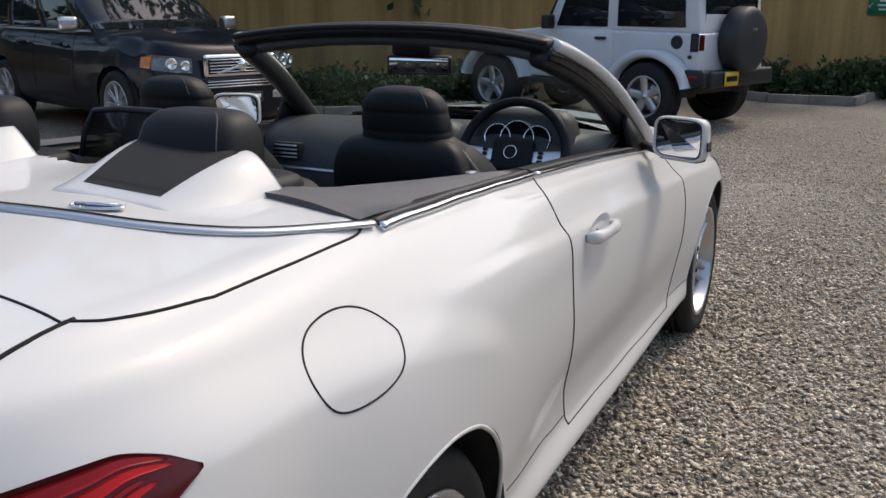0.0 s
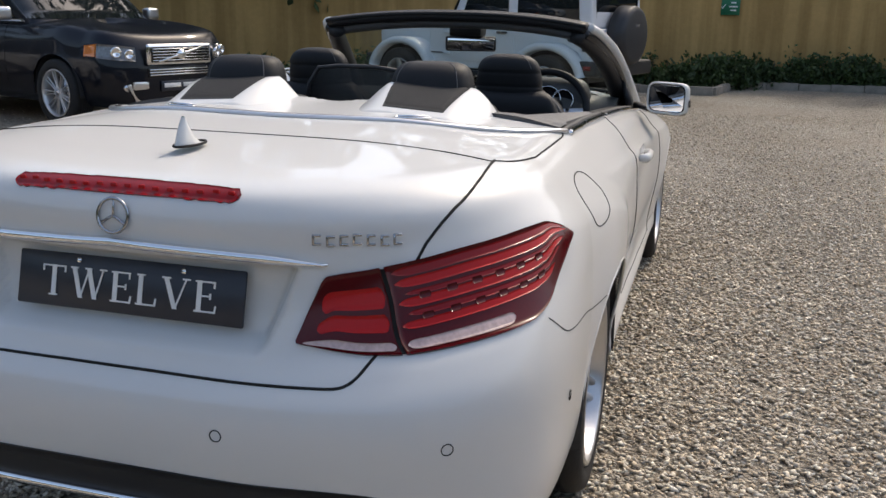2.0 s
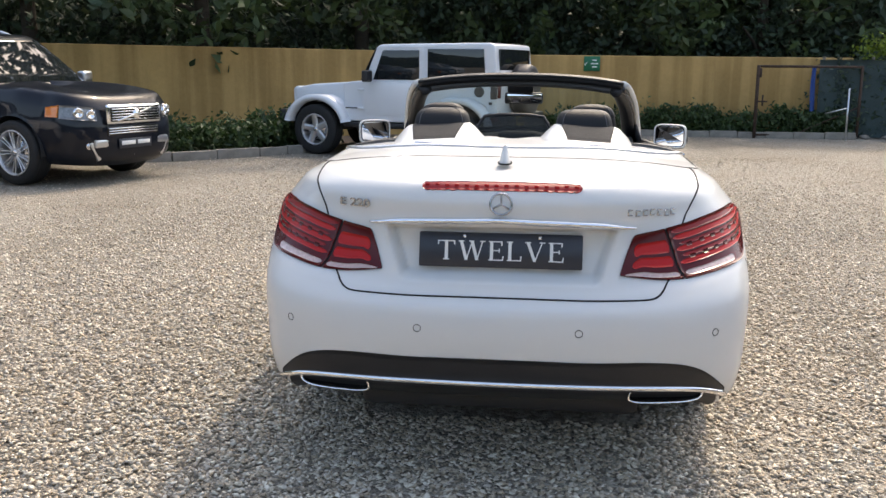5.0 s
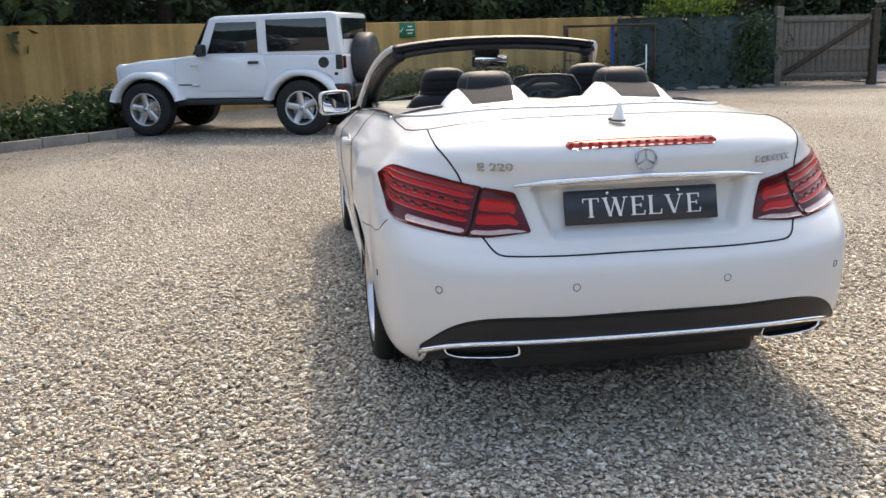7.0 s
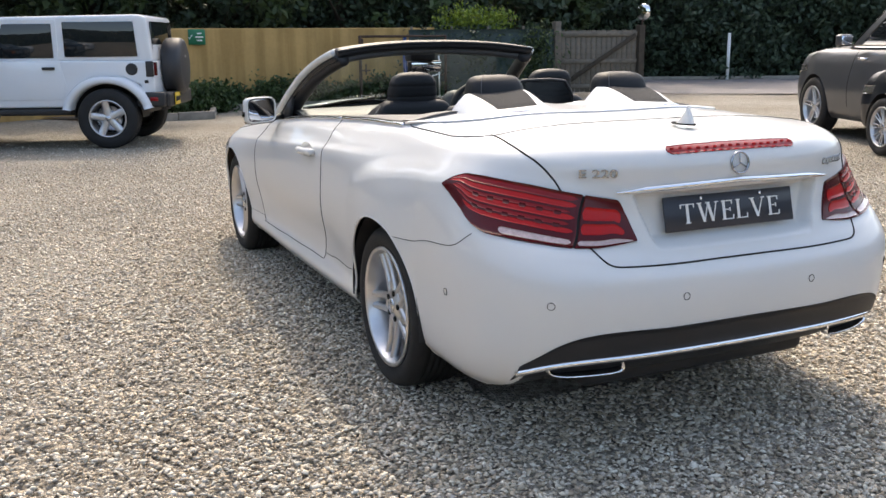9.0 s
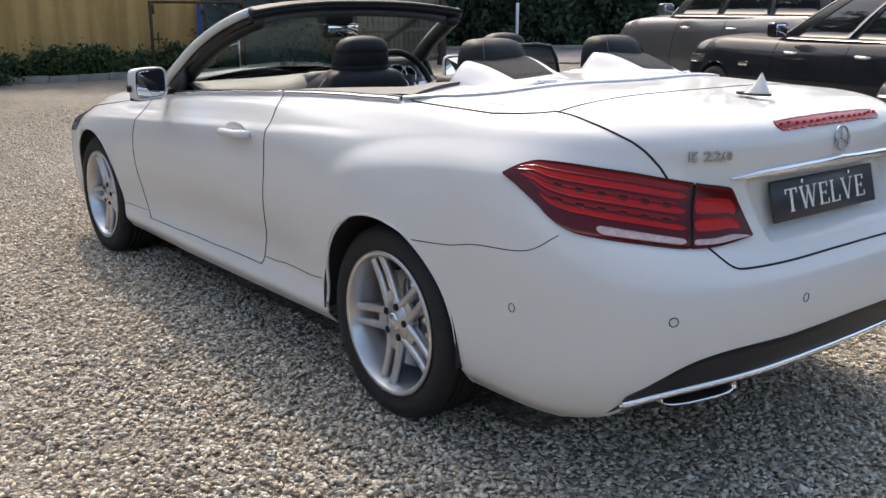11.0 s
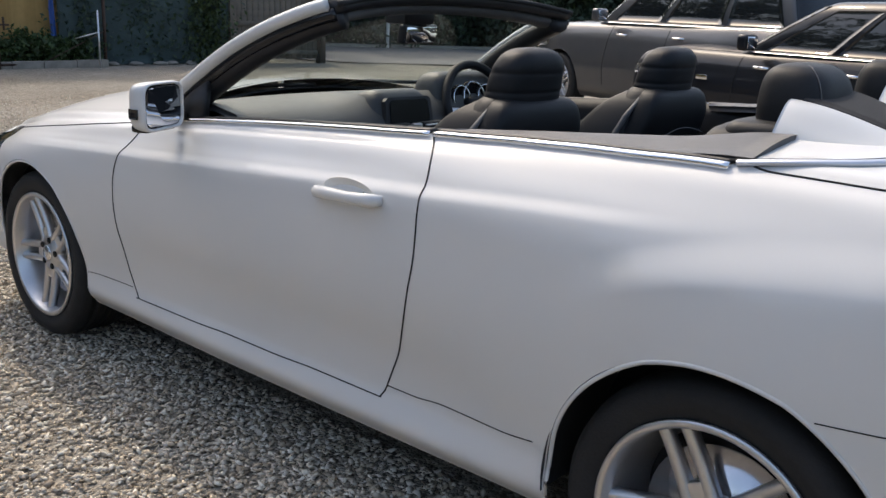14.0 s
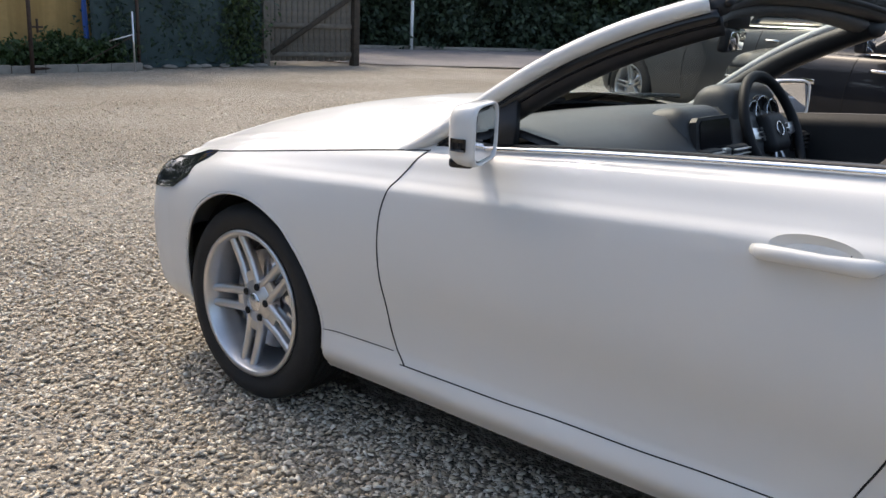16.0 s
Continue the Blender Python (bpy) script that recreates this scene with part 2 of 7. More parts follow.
class Shell:
    """A car body as level curves round the plan, joined by splines. u: 0 rear middle, 1..2 side, 3 front middle; v: level."""

    def __init__(s, Y, levels, y0, y1, warp=None):
        s.y0, s.y1, s.warp, s.K = y0, y1, warp, len(levels)
        s.lev = []
        for L in levels:
            d = dict(L)
            d['wf'], d['zf_'] = herm(Y, L['w']), herm(Y, L['z'])
            s.lev.append(d)

    def level(s, k, u):
        L = s.lev[k]
        ya, yb = L.get('y0', s.y0), L.get('y1', s.y1)
        sc = L.get('s', 1.0)
        n, nf = L['n'], L['nf']
        u = np.asarray(u, float)
        yy = ya + (yb - ya) * np.clip(u - 1, 0, 1)
        x = L['wf'](yy) * sc
        z = L['zf_'](yy)
        y = yy.copy()
        r = u < 1
        th = np.clip(u, 1e-6, 1) * math.pi / 2
        xr = np.sin(th) ** (2 / n); yr = np.clip(np.cos(th), 0, 1) ** (2 / n)
        wa, za = L['wf'](ya) * sc, L['zf_'](ya)
        x = np.where(r, wa * xr, x); y = np.where(r, ya - (ya - L['b']) * yr, y)
        z = np.where(r, L['zb'] + (za - L['zb']) * xr ** 2.5, z)
        q = u > 2
        th = np.clip(3 - u, 1e-6, 1) * math.pi / 2
        xr = np.sin(th) ** (2 / nf); yr = np.clip(np.cos(th), 0, 1) ** (2 / nf)
        wa, za = L['wf'](yb) * sc, L['zf_'](yb)
        x = np.where(q, wa * xr, x); y = np.where(q, yb + (L['f'] - yb) * yr, y)
        z = np.where(q, L['zf'] + (za - L['zf']) * xr ** 2, z)
        c = L.get('crown')
        if c is not None:
            z = z + c(y) * (1 - sc * sc)
        return np.stack([x, y, z], -1)

    def pts(s, u, v):
        u, v = np.broadcast_arrays(np.asarray(u, float), np.asarray(v, float))
        P = np.stack([s.level(k, u) for k in range(s.K)], -2)
        i = np.clip(np.floor(v).astype(int), 0, s.K - 2)
        t = (v - i)[..., None]

        def g(j):
            return np.take_along_axis(P, np.clip(j, 0, s.K - 1)[..., None, None], -2)[..., 0, :]
        p0, p1, p2, p3 = g(i - 1), g(i), g(i + 1), g(i + 2)
        d = p2 - p1
        a, b = p1 - p0, p3 - p2
        la = np.linalg.norm(a, axis=-1, keepdims=True) + 1e-9; lb = np.linalg.norm(b, axis=-1, keepdims=True) + 1e-9
        ld = np.linalg.norm(d, axis=-1, keepdims=True) + 1e-9
        m1 = np.where(la < 1e-6, d, (a / la + d / ld) * 0.5 * ld)
        m2 = np.where(lb < 1e-6, d, (b / lb + d / ld) * 0.5 * ld)
        r = p1 * (1 + 2 * t) * (1 - t) ** 2 + m1 * t * (1 - t) ** 2 + p2 * t * t * (3 - 2 * t) + m2 * t * t * (t - 1)
        if s.warp is not None:
            r = s.warp(r, v)
        return r

    def table(s, ru=(0, 1, 240, 1, 2, 700, 2, 3, 160), rv=280, vmax=None):
        u = np.concatenate([w2u(np.linspace(0, 1, ru[2], endpoint=False)), np.linspace(ru[3], ru[4], ru[5], endpoint=False), w2u(np.linspace(2, 3, ru[8]))])
        v = np.linspace(0, vmax or s.K - 1, rv)
        s.U, s.V = np.meshgrid(u, v, indexing='ij')
        s.T = s.pts(s.U, s.V)

    def find(s, p, ur=(0, 3), vr=(0, 99)):
        """(u, v) of the surface point nearest to p, where None is free."""
        if not hasattr(s, 'T'):
            s.table()
        d = np.zeros(s.U.shape)
        for i, c in enumerate(p):
            if c is not None:
                d = d + (s.T[..., i] - c) ** 2
        d = d + 1e3 * ((s.U < ur[0]) | (s.U > ur[1]) | (s.V < vr[0]) | (s.V > vr[1]))
        k = int(np.argmin(d))
        return s.U.flat[k], s.V.flat[k]

    def trace(s, plist, n=60, ur=(0, 3), vr=(0, 99), off=0.0, side=1):
        """Surface points along a line of given points."""
        uv = np.array([s.find(p, ur, vr) for p in plist])
        t = np.concatenate([[0], np.cumsum(np.linalg.norm(np.diff(s.pts(uv[:, 0], uv[:, 1]), axis=0), axis=1))])
        keep = np.concatenate([[True], np.diff(t) > 1e-5])
        t, uv = t[keep], uv[keep]
        tt = np.linspace(0, t[-1], n)
        u, v = w2u(even(herm(t, u2w(uv[:, 0]))(tt))), even(herm(t, uv[:, 1])(tt))
        P = s.pts(u, v)
        if off:
            P = P + s.normal(u, v) * off
        P[:, 0] *= side
        return P, u, v

    def normal(s, u, v):
        e = 1e-3
        a = s.pts(np.clip(u + e, 0, 3), v) - s.pts(np.clip(u - e, 0, 3), v)
        b = s.pts(u, np.clip(v + e, 0, s.K - 1)) - s.pts(u, np.clip(v - e, 0, s.K - 1))
        n = np.cross(a, b)
        return n / (np.linalg.norm(n, axis=-1, keepdims=True) + 1e-12)

    def patch(s, u, vlo, vhi, m, off=0.0, side=1):
        """Surface points between two curves v(u), m steps across, raised by off."""
        t = np.linspace(0, 1, m)[None, :]
        U = np.repeat(np.asarray(u)[:, None], m, 1)
        V = np.asarray(vlo)[:, None] * (1 - t) + np.asarray(vhi)[:, None] * t
        P = s.pts(U, V)
        if off:
            P = P + s.normal(U, V) * off
        P[..., 0] *= side
        return P


# ---- ground ----
def ground_material():
    m = bpy.data.materials.new("gravel_ground")
    m.use_nodes = True
    nt = m.node_tree; b = nt.nodes["Principled BSDF"]
    tc = nt.nodes.new("ShaderNodeTexCoord")
    vo = nt.nodes.new("ShaderNodeTexVoronoi"); vo.inputs["Scale"].default_value = 46
    v2 = nt.nodes.new("ShaderNodeTexVoronoi"); v2.inputs["Scale"].default_value = 90
    big = nt.nodes.new("ShaderNodeTexNoise"); big.inputs["Scale"].default_value = 0.45; big.inputs["Detail"].default_value = 6
    for n in (vo, v2, big):
        nt.links.new(tc.outputs["Object"], n.inputs["Vector"])
    rp = nt.nodes.new("ShaderNodeValToRGB")
    e = rp.color_ramp.elements
    e[0].position, e[0].color = 0.0, (0.19, 0.165, 0.135, 1)
    e[1].position, e[1].color = 1.0, (0.42, 0.385, 0.325, 1)
    x = e.new(0.45); x.color = (0.305, 0.272, 0.222, 1)
    sep = nt.nodes.new("ShaderNodeSeparateColor")
    nt.links.new(vo.outputs["Color"], sep.inputs[0]); nt.links.new(sep.outputs[0], rp.inputs[0])
    r2 = nt.nodes.new("ShaderNodeValToRGB")
    r2.color_ramp.elements[0].position = 0.38; r2.color_ramp.elements[1].position = 0.66
    r2.color_ramp.elements[0].color = (0.74, 0.715, 0.68, 1); r2.color_ramp.elements[1].color = (1, 1, 1, 1)
    nt.links.new(big.outputs["Fac"], r2.inputs[0])
    mx = nt.nodes.new("ShaderNodeMix"); mx.data_type = 'RGBA'; mx.blend_type = 'MULTIPLY'; mx.inputs[0].default_value = 1.0
    nt.links.new(rp.outputs[0], mx.inputs[6]); nt.links.new(r2.outputs[0], mx.inputs[7])
    nt.links.new(mx.outputs[2], b.inputs["Base Color"])
    ad = nt.nodes.new("ShaderNodeMath"); ad.operation = 'ADD'
    nt.links.new(vo.outputs["Distance"], ad.inputs[0]); nt.links.new(v2.outputs["Distance"], ad.inputs[1])
    bp = nt.nodes.new("ShaderNodeBump"); bp.inputs["Strength"].default_value = 0.9; bp.inputs["Distance"].default_value = 0.012; bp.invert = True
    nt.links.new(ad.outputs[0], bp.inputs["Height"]); nt.links.new(bp.outputs[0], b.inputs["Normal"])
    b.inputs["Roughness"].default_value = 0.9
    return m


GROUND = ground_material()
gx = np.concatenate([[-400, -120, -40], np.linspace(-16, 22, 77), [45, 120, 400]])
gy = np.concatenate([[-400, -120, -40], np.linspace(-14, 24, 77), [45, 120, 400]])
GX, GY = np.meshgrid(gx, gy, indexing='ij')
GZ = 0.012 * np.sin(GX * 1.3 + 1) * np.cos(GY * 1.1) - 0.004
near = np.exp(-((GX + 0.2) ** 2 / 4 + (GY - 1) ** 2 / 9))
GZ = GZ * (1 - near) - 0.006
part("ground", sheet(np.stack([GX, GY, GZ], -1)), GROUND)
tagged(bpy.data.objects["ground"], "pale beige gravel of the car yard", "ground", kind="structure")

# ---- the convertible ----
car = thing("convertible_car", "white four-seat convertible with its roof folded away, parked on gravel", "car")

Y = [-0.35, 0.0, 0.45, 0.9, 1.5, 2.1, 2.76, 3.2]
crown = herm([-1.2, -0.9, -0.5, 0.2, 1.0, 2.0, 2.8, 3.7], [0.03, 0.045, 0.055, 0.055, 0.06, 0.10, 0.115, 0.07])


def lv(w, z, b, zb, n, f, zf, nf=3.0, **k):
    return dict(w=w, z=z, b=b, zb=zb, n=n, f=f, zf=zf, nf=nf, **k)


W8 = [0.700, 0.703, 0.708, 0.715, 0.728, 0.735, 0.735, 0.66]
Z8 = [1.000, 1.008, 0.998, 0.975, 0.935, 0.880, 0.815, 0.735]
LEVELS = [
    lv([.76, .78, .79, .79, .79, .78, .77, .72], [.21, .21, .21, .205, .20, .195, .19, .19], -.90, .25, 4, 3.3300, .18),
    lv([.815, .83, .835, .83, .83, .825, .83, .77], [.27, .27, .265, .262, .26, .255, .25, .24], -1.00, .31, 4, 3.4300, .25),
    lv([.835, .85, .828, .808, .808, .815, .845, .79], [.345, .345, .345, .34, .338, .335, .33, .32], -1.055, .385, 4, 3.4700, .34),
    lv([.845, .872, .852, .838, .836, .838, .868, .80], [.50, .50, .50, .50, .49, .48, .47, .46], -1.085, .50, 4, 3.4900, .46),
    lv([.848, .878, .864, .852, .848, .846, .872, .80], [.645, .65, .65, .65, .64, .62, .60, .57], -1.078, .615, 4, 3.4700, .55),
    lv([.842, .868, .858, .846, .842, .838, .856, .785], [.735, .75, .76, .765, .75, .72, .69, .64], -1.050, .648, 3.6, 3.4400, .60),
    lv([.832, .848, .845, .832, .826, .820, .828, .76], [.81, .83, .845, .845, .82, .785, .745, .68], -1.022, .690, 3.0, 3.4000, .64),
    lv([.812, .815, .812, .800, .795, .790, .795, .725], [.875, .895, .905, .895, .865, .825, .775, .70], -.995, .78, 2.8, 3.3500, .67),
    lv([.778, .775, .770, .765, .768, .768, .770, .695], [.935, .945, .95, .94, .905, .855, .795, .72], -.990, .875, 2.7, 3.3100, .69),
    lv([.740, .738, .735, .735, .744, .750, .752, .675], [.978, .985, .98, .96, .922, .87, .807, .73], -.996, .945, 2.7, 3.2900, .70),
    lv(W8, Z8, -.972, .988, 2.7, 3.260, .71),
]
NB = len(LEVELS) - 1
CY, FY = 0.2, 2.3
for sc in (0.965, 0.90, 0.78, 0.6, 0.4, 0.2, 0.02):
    dz = 0.012 if sc < 0.97 else 0.008
    LEVELS.append(lv(W8, [z + dz for z in Z8], CY + (-.972 - CY) * (sc * 1.0 - 0.0), .988 + dz + (0.010 if sc < 0.95 else 0.004), 2.7, FY + (3.260 - FY) * sc, .71 + dz,
                     s=sc, y0=CY + (-.35 - CY) * sc, y1=FY + (3.2 - FY) * sc, crown=crown))

bulge_z = herm([-1.0, -0.55, -0.3, 0.0, 0.15, 0.28, 0.36], [0.885, 0.868, 0.855, 0.822, 0.785, 0.735, 0.67])
crease_z = herm([-0.2, 0.12, 0.43, 0.73, 1.1, 1.77, 2.4, 3.2], [0.905, 0.889, 0.876, 0.856, 0.836, 0.793, 0.755, 0.70])


def warp(P, v):
    P = P.copy()
    x, y, z = P[..., 0], P[..., 1], P[..., 2]
    # haunch over the rear wheel
    d = z - bulge_z(y)
    g = np.where(d < 0, np.exp(d / 0.16), 1 - sstep(0, 0.085, d))
    a = 0.015 * (1 - sstep(0.12, 0.38, y)) * sstep(-0.85, -0.45, y) * (v < NB + 0.5)
    P[..., 0] += a * g
    # line along the door
    d = z - crease_z(y)
    g = np.where(d < 0, np.exp(d / 0.10), 1 - sstep(0, 0.030, d))
    a = 0.009 * sstep(0.0, 0.35, y) * (1 - sstep(2.4, 3.0, y)) * (v < NB)
    P[..., 0] += a * g
    # scoop along the lower door
    a = 0.010 * np.exp(-((z - 0.46) / 0.07) ** 2) * sstep(0.4, 0.8, y) * (1 - sstep(1.9, 2.3, y))
    P[..., 0] -= a
    # number plate recess
    ax = np.abs(x)
    wz = 0.31 + (z - 0.72) / 0.14 * 0.05
    r = (1 - sstep(-0.012, 0.012, ax - wz)) * sstep(0.690, 0.725, z) * (1 - sstep(0.855, 0.866, z)) * (y < -0.8)
    P[..., 1] += 0.046 * r
    return P


body = Shell(Y, LEVELS, -0.35, 3.2, warp)
# arc-length spacing round the rear
_u = np.linspace(0, 1, 800)
_p = body.level(5, _u)
_s = np.concatenate([[0], np.cumsum(np.linalg.norm(np.diff(_p, axis=0), axis=1))])
ur = np.interp(np.linspace(0, _s[-1], 130), _s, _u)[:-1]
_p = body.level(5, 3 - _u)
_s = np.concatenate([[0], np.cumsum(np.linalg.norm(np.diff(_p, axis=0), axis=1))])
uf = 3 - np.interp(np.linspace(0, _s[-1], 70), _s, _u)[::-1]
us = np.linspace(1, 2, 300, endpoint=False)
UU = np.concatenate([ur, us, uf])
VV = np.concatenate([np.linspace(0, NB, 131)[:-1], np.linspace(NB, len(LEVELS) - 1, 61)])
GU, GV = np.meshgrid(UU, VV, indexing='ij')
P = body.pts(GU, GV)
P[0, :, 0] = 0; P[-1, :, 0] = 0
# normals from the whole surface
NU = np.gradient(P, axis=0); NV = np.gradient(P, axis=1)
NN = np.cross(NU, NV); NN /= np.linalg.norm(NN, axis=-1, keepdims=True) + 1e-12

WHEEL_R, ARCH_R = 0.318, 0.362
AXLES = (0.0, 2.715)
door_rear = herm([.28, .327, .41, .555, .75, .90, .93, .985, 1.1], [.905, .888, .845, .788, .750, .757, .778, .832, .845])
door_front = herm([.28, .294, .317, .453, .605, .738, .797, .885, 1.0], [2.00, 2.025, 2.06, 2.095, 2.120, 2.115, 2.09, 2.03, 1.97])
lid_x = herm([.63, .656, .70, .776, .85, .90, .935, .968, 1.1], [.40, .47, .523, .555, .567, .584, .602, .627, .65])
lid_side = herm([-1.1, -.97, -.80, -.67, -.525, -.4], [.600, .62, .645, .648, .640, .645])
lid_front = herm([0, .25, .45, .60, .64, .70], [-.520, -.522, -.530, -.540, -.548, -.50])
bumper_z = herm([-1.2, -.775, -.66, -.46, -.18, 0.5], [.70, .765, .692, .667, .632, .632])
chrome_z = herm([0, .4, .6, .66, .70, .74, .9], [.385, .388, .384, .372, .350, .20, .15])


def dist_arch(P):
    d = np.minimum(np.hypot(P[..., 1] - 0.0, P[..., 2] - 0.315), np.hypot(P[..., 1] - 2.715, P[..., 2] - 0.315))
    return d


low = (GV < 7)
d = dist_arch(P)
for ay in AXLES:
    dy, dz = P[..., 1] - ay, P[..., 2] - 0.315
    dd = np.hypot(dy, dz)
    near = low & (dd < ARCH_R) & (dd > ARCH_R - 0.016) & (np.abs(dy) < 0.5)
    k = np.where(near, ARCH_R / np.maximum(dd, 1e-6), 1)
    P[..., 1] = ay + dy * k; P[..., 2] = 0.315 + dz * k
C = 0.25 * (P[:-1, :-1] + P[1:, :-1] + P[1:, 1:] + P[:-1, 1:])
CV = 0.5 * (GV[:-1, :-1] + GV[:-1, 1:])
inside = (dist_arch(P) < ARCH_R - 1e-4) & low
anyin = inside[:-1, :-1] | inside[1:, :-1] | inside[1:, 1:] | inside[:-1, 1:]
cx, cy, cz = C[..., 0], C[..., 1], C[..., 2]
deck = CV >= NB
OPEN_R = 0.10
opening = deck & (cy > OPEN_R) & (cy < 2.03 + 0.10 * (1 - (cx / 0.7) ** 2)) & (CV > NB + 0.25)
under = (~deck) & (cy < -0.45) & (cz < chrome_z(cx))
gone = anyin | opening | under
lab = np.full(C.shape[:2], 0)
isrear = cy < 0.55
side_door = (~deck) & (cy > door_rear(cz)) & (cy < door_front(cz)) & (cz > 0.335)
sill = (~deck) & (cz < 0.335) & (cy > 0.3) & (cy < 2.45)
lid = (deck & (cy < lid_front(cx)) & (cx < lid_side(cy))) | ((~deck) & (cy < -0.5) & (cz > 0.656) & (cx < lid_x(cz)))
bump = (~deck) & (cy < -0.15) & (cz < np.where(cx > 0.72, bumper_z(cy), np.where(cx > .45, 0.705, .656))) & ~lid
ton = deck & (cy >= -0.60) & (cy < 0.5) & ~lid
bon = (cy > 2.0) & (CV > NB - 0.3)
fend = (cy > 1.9) & ~side_door & ~sill & ~bon
lab[:] = 1                       # quarter
lab[fend] = 2
lab[side_door] = 3
lab[sill] = 4
lab[bump] = 5
lab[lid] = 6
lab[ton] = 7
lab[bon] = 8
lab[(cy > 3.15) & (CV < 7.5)] = 9
lab[gone] = 0
# clean rims round the openings
ymax = 2.03 + 0.10 * (1 - (P[..., 0] / 0.7) ** 2)
kept = np.zeros(P.shape[:2], bool)
for sl in ((slice(None, -1), slice(None, -1)), (slice(1, None), slice(None, -1)), (slice(1, None), slice(1, None)), (slice(None, -1), slice(1, None))):
    kept[sl] |= lab > 0
inn = kept & (GV > NB + 0.30) & (P[..., 1] > OPEN_R) & (P[..., 1] < ymax)
P[..., 1] = np.where(inn & (P[..., 1] < 1.0), OPEN_R, np.where(inn, ymax, P[..., 1]))
edge_low = kept & (GV < NB) & (P[..., 1] < -0.45) & (P[..., 2] < chrome_z(P[..., 0]))
P[..., 2] = np.where(edge_low & (P[..., 0] < .73), chrome_z(P[..., 0]), P[..., 2])
nr, nc = P.shape[:2]
IDX = np.arange(nr * nc).reshape(nr, nc)
QUADS = np.stack([IDX[:-1, :-1], IDX[1:, :-1], IDX[1:, 1:], IDX[:-1, 1:]], -1)
PV, PN = P.reshape(-1, 3), NN.reshape(-1, 3)
FL = np.array([-1.0, 1, 1])


def panel(name, k, sides, label=""):
    vs, ns, fs = [], [], []
    base = 0
    q = QUADS[lab == k]
    used, inv = np.unique(q, return_inverse=True)
    inv = inv.reshape(-1, 4)
    for sd in sides:
        f = np.array([sd, 1, 1])
        vs.append(PV[used] * f); ns.append(PN[used] * f)
        fs.append((inv if sd > 0 else inv[:, ::-1]) + base)
        base += len(used)
    vs, ns, fs = np.concatenate(vs), np.concatenate(ns), np.concatenate(fs)
    me = bpy.data.meshes.new(name)
    me.vertices.add(len(vs)); me.vertices.foreach_set("co", vs.astype(np.float32).ravel())
    me.loops.add(fs.size); me.loops.foreach_set("vertex_index", fs.astype(np.int32).ravel())
    me.polygons.add(len(fs)); me.polygons.foreach_set("loop_start", np.arange(0, fs.size, 4, dtype=np.int32))
    me.polygons.foreach_set("loop_total", np.full(len(fs), 4, np.int32))
    me.update(calc_edges=True)
    me.validate()
    me.shade_smooth()
    me.normals_split_custom_set_from_vertices([tuple(n) for n in ns])
    me.materials.append(PAINT)
    return part(name, me, PAINT, car, label)


for nm, k, sides in (("rear_quarter_panel", 1, (1,)), ("rear_quarter_panel", 1, (-1,)), ("front_wing", 2, (1,)), ("front_wing", 2, (-1,)), ("sill", 4, (1,)), ("sill", 4, (-1,)),
                     ("rear_bumper", 5, (1, -1)), ("boot_lid", 6, (1, -1)), ("roof_cover", 7, (1, -1)), ("bonnet", 8, (1, -1)), ("front_bumper", 9, (1, -1))):
    panel(nm, k, sides)
DOORS = {sd: panel("door", 3, (sd,)) for sd in (1, -1)}
body.table(vmax=len(LEVELS) - 1)
LID = [o for o in car.children if o.name.startswith("boot_lid")][0]
BUMPER = [o for o in car.children if o.name.startswith("rear_bumper")][0]


def seam(pl, name="panel_gap", r=0.0024, n=70, sides=(1, -1), parent=None, **k):
    P, u, v = body.trace(pl, n, **k)
    for sd in sides:
        Q = P * np.array([sd, 1, 1])
        part(name, tube(Q, r, 6), GAP, parent or car)


def deck_line(xy, n=60, vr=(NB, 18)):
    """A smooth line over the top surface along plan points."""
    q = np.array(xy, float); t = np.arange(len(q)); tt = np.linspace(0, len(q) - 1, n)
    xs, ys = even(herm(t, q[:, 0])(tt), 1, 3), even(herm(t, q[:, 1])(tt), 1, 3)
    zs = even([body.pts(*body.find((x, y, None), (0, 2.2), vr))[2] for x, y in zip(xs, ys)], 3, 4)
    return np.stack([xs, ys, zs], -1)


zz = np.linspace(.318, .985, 14)
seam([(None, float(door_rear(z)), z) for z in zz], ur=(1, 2), vr=(1, NB), name="door_gap")
zz = np.linspace(.300, .882, 12)
seam([(None, float(door_front(z)), z) for z in zz], ur=(1, 2), vr=(1, NB), name="door_gap")
seam([(None, y, z) for y, z in zip(np.linspace(.40, .87, 6), np.linspace(.372, .352, 6))], ur=(1, 2), vr=(1, 5), name="sill_gap", r=0.0016)
seam([(None, y, z) for y, z in zip(np.linspace(.885, 2.05, 16), np.linspace(.318, .300, 16))], ur=(1, 2), vr=(.6, 5), name="sill_gap", r=0.0018)
seam([(None, y, z) for y, z in zip(np.linspace(2.08, 2.36, 5), np.linspace(.333, .326, 5))], ur=(1, 2), vr=(.6, 5), name="sill_gap", r=0.0014)
seam([(None, y, float(bumper_z(y))) for y in (-.19, -.3, -.46, -.60, -.66, -.70, -.73)], ur=(.2, 2), vr=(2, 8), name="bumper_gap", r=0.0014)
LIDSEAM = [(.640, -.530, None), (.645, -.6, None), (.647, -.66, None), (.645, -.70, None)]
LIDSEAM += [(x, None, z) for x, z in ((.635, .972), (.610, .940), (.584, .90), (.567, .85), (.555, .776), (.543, .73), (.523, .70), (.50, .675), (.47, .66), (.40, .656), (.2, .654), (.08, .653), (.02, .653), (0, .653))]
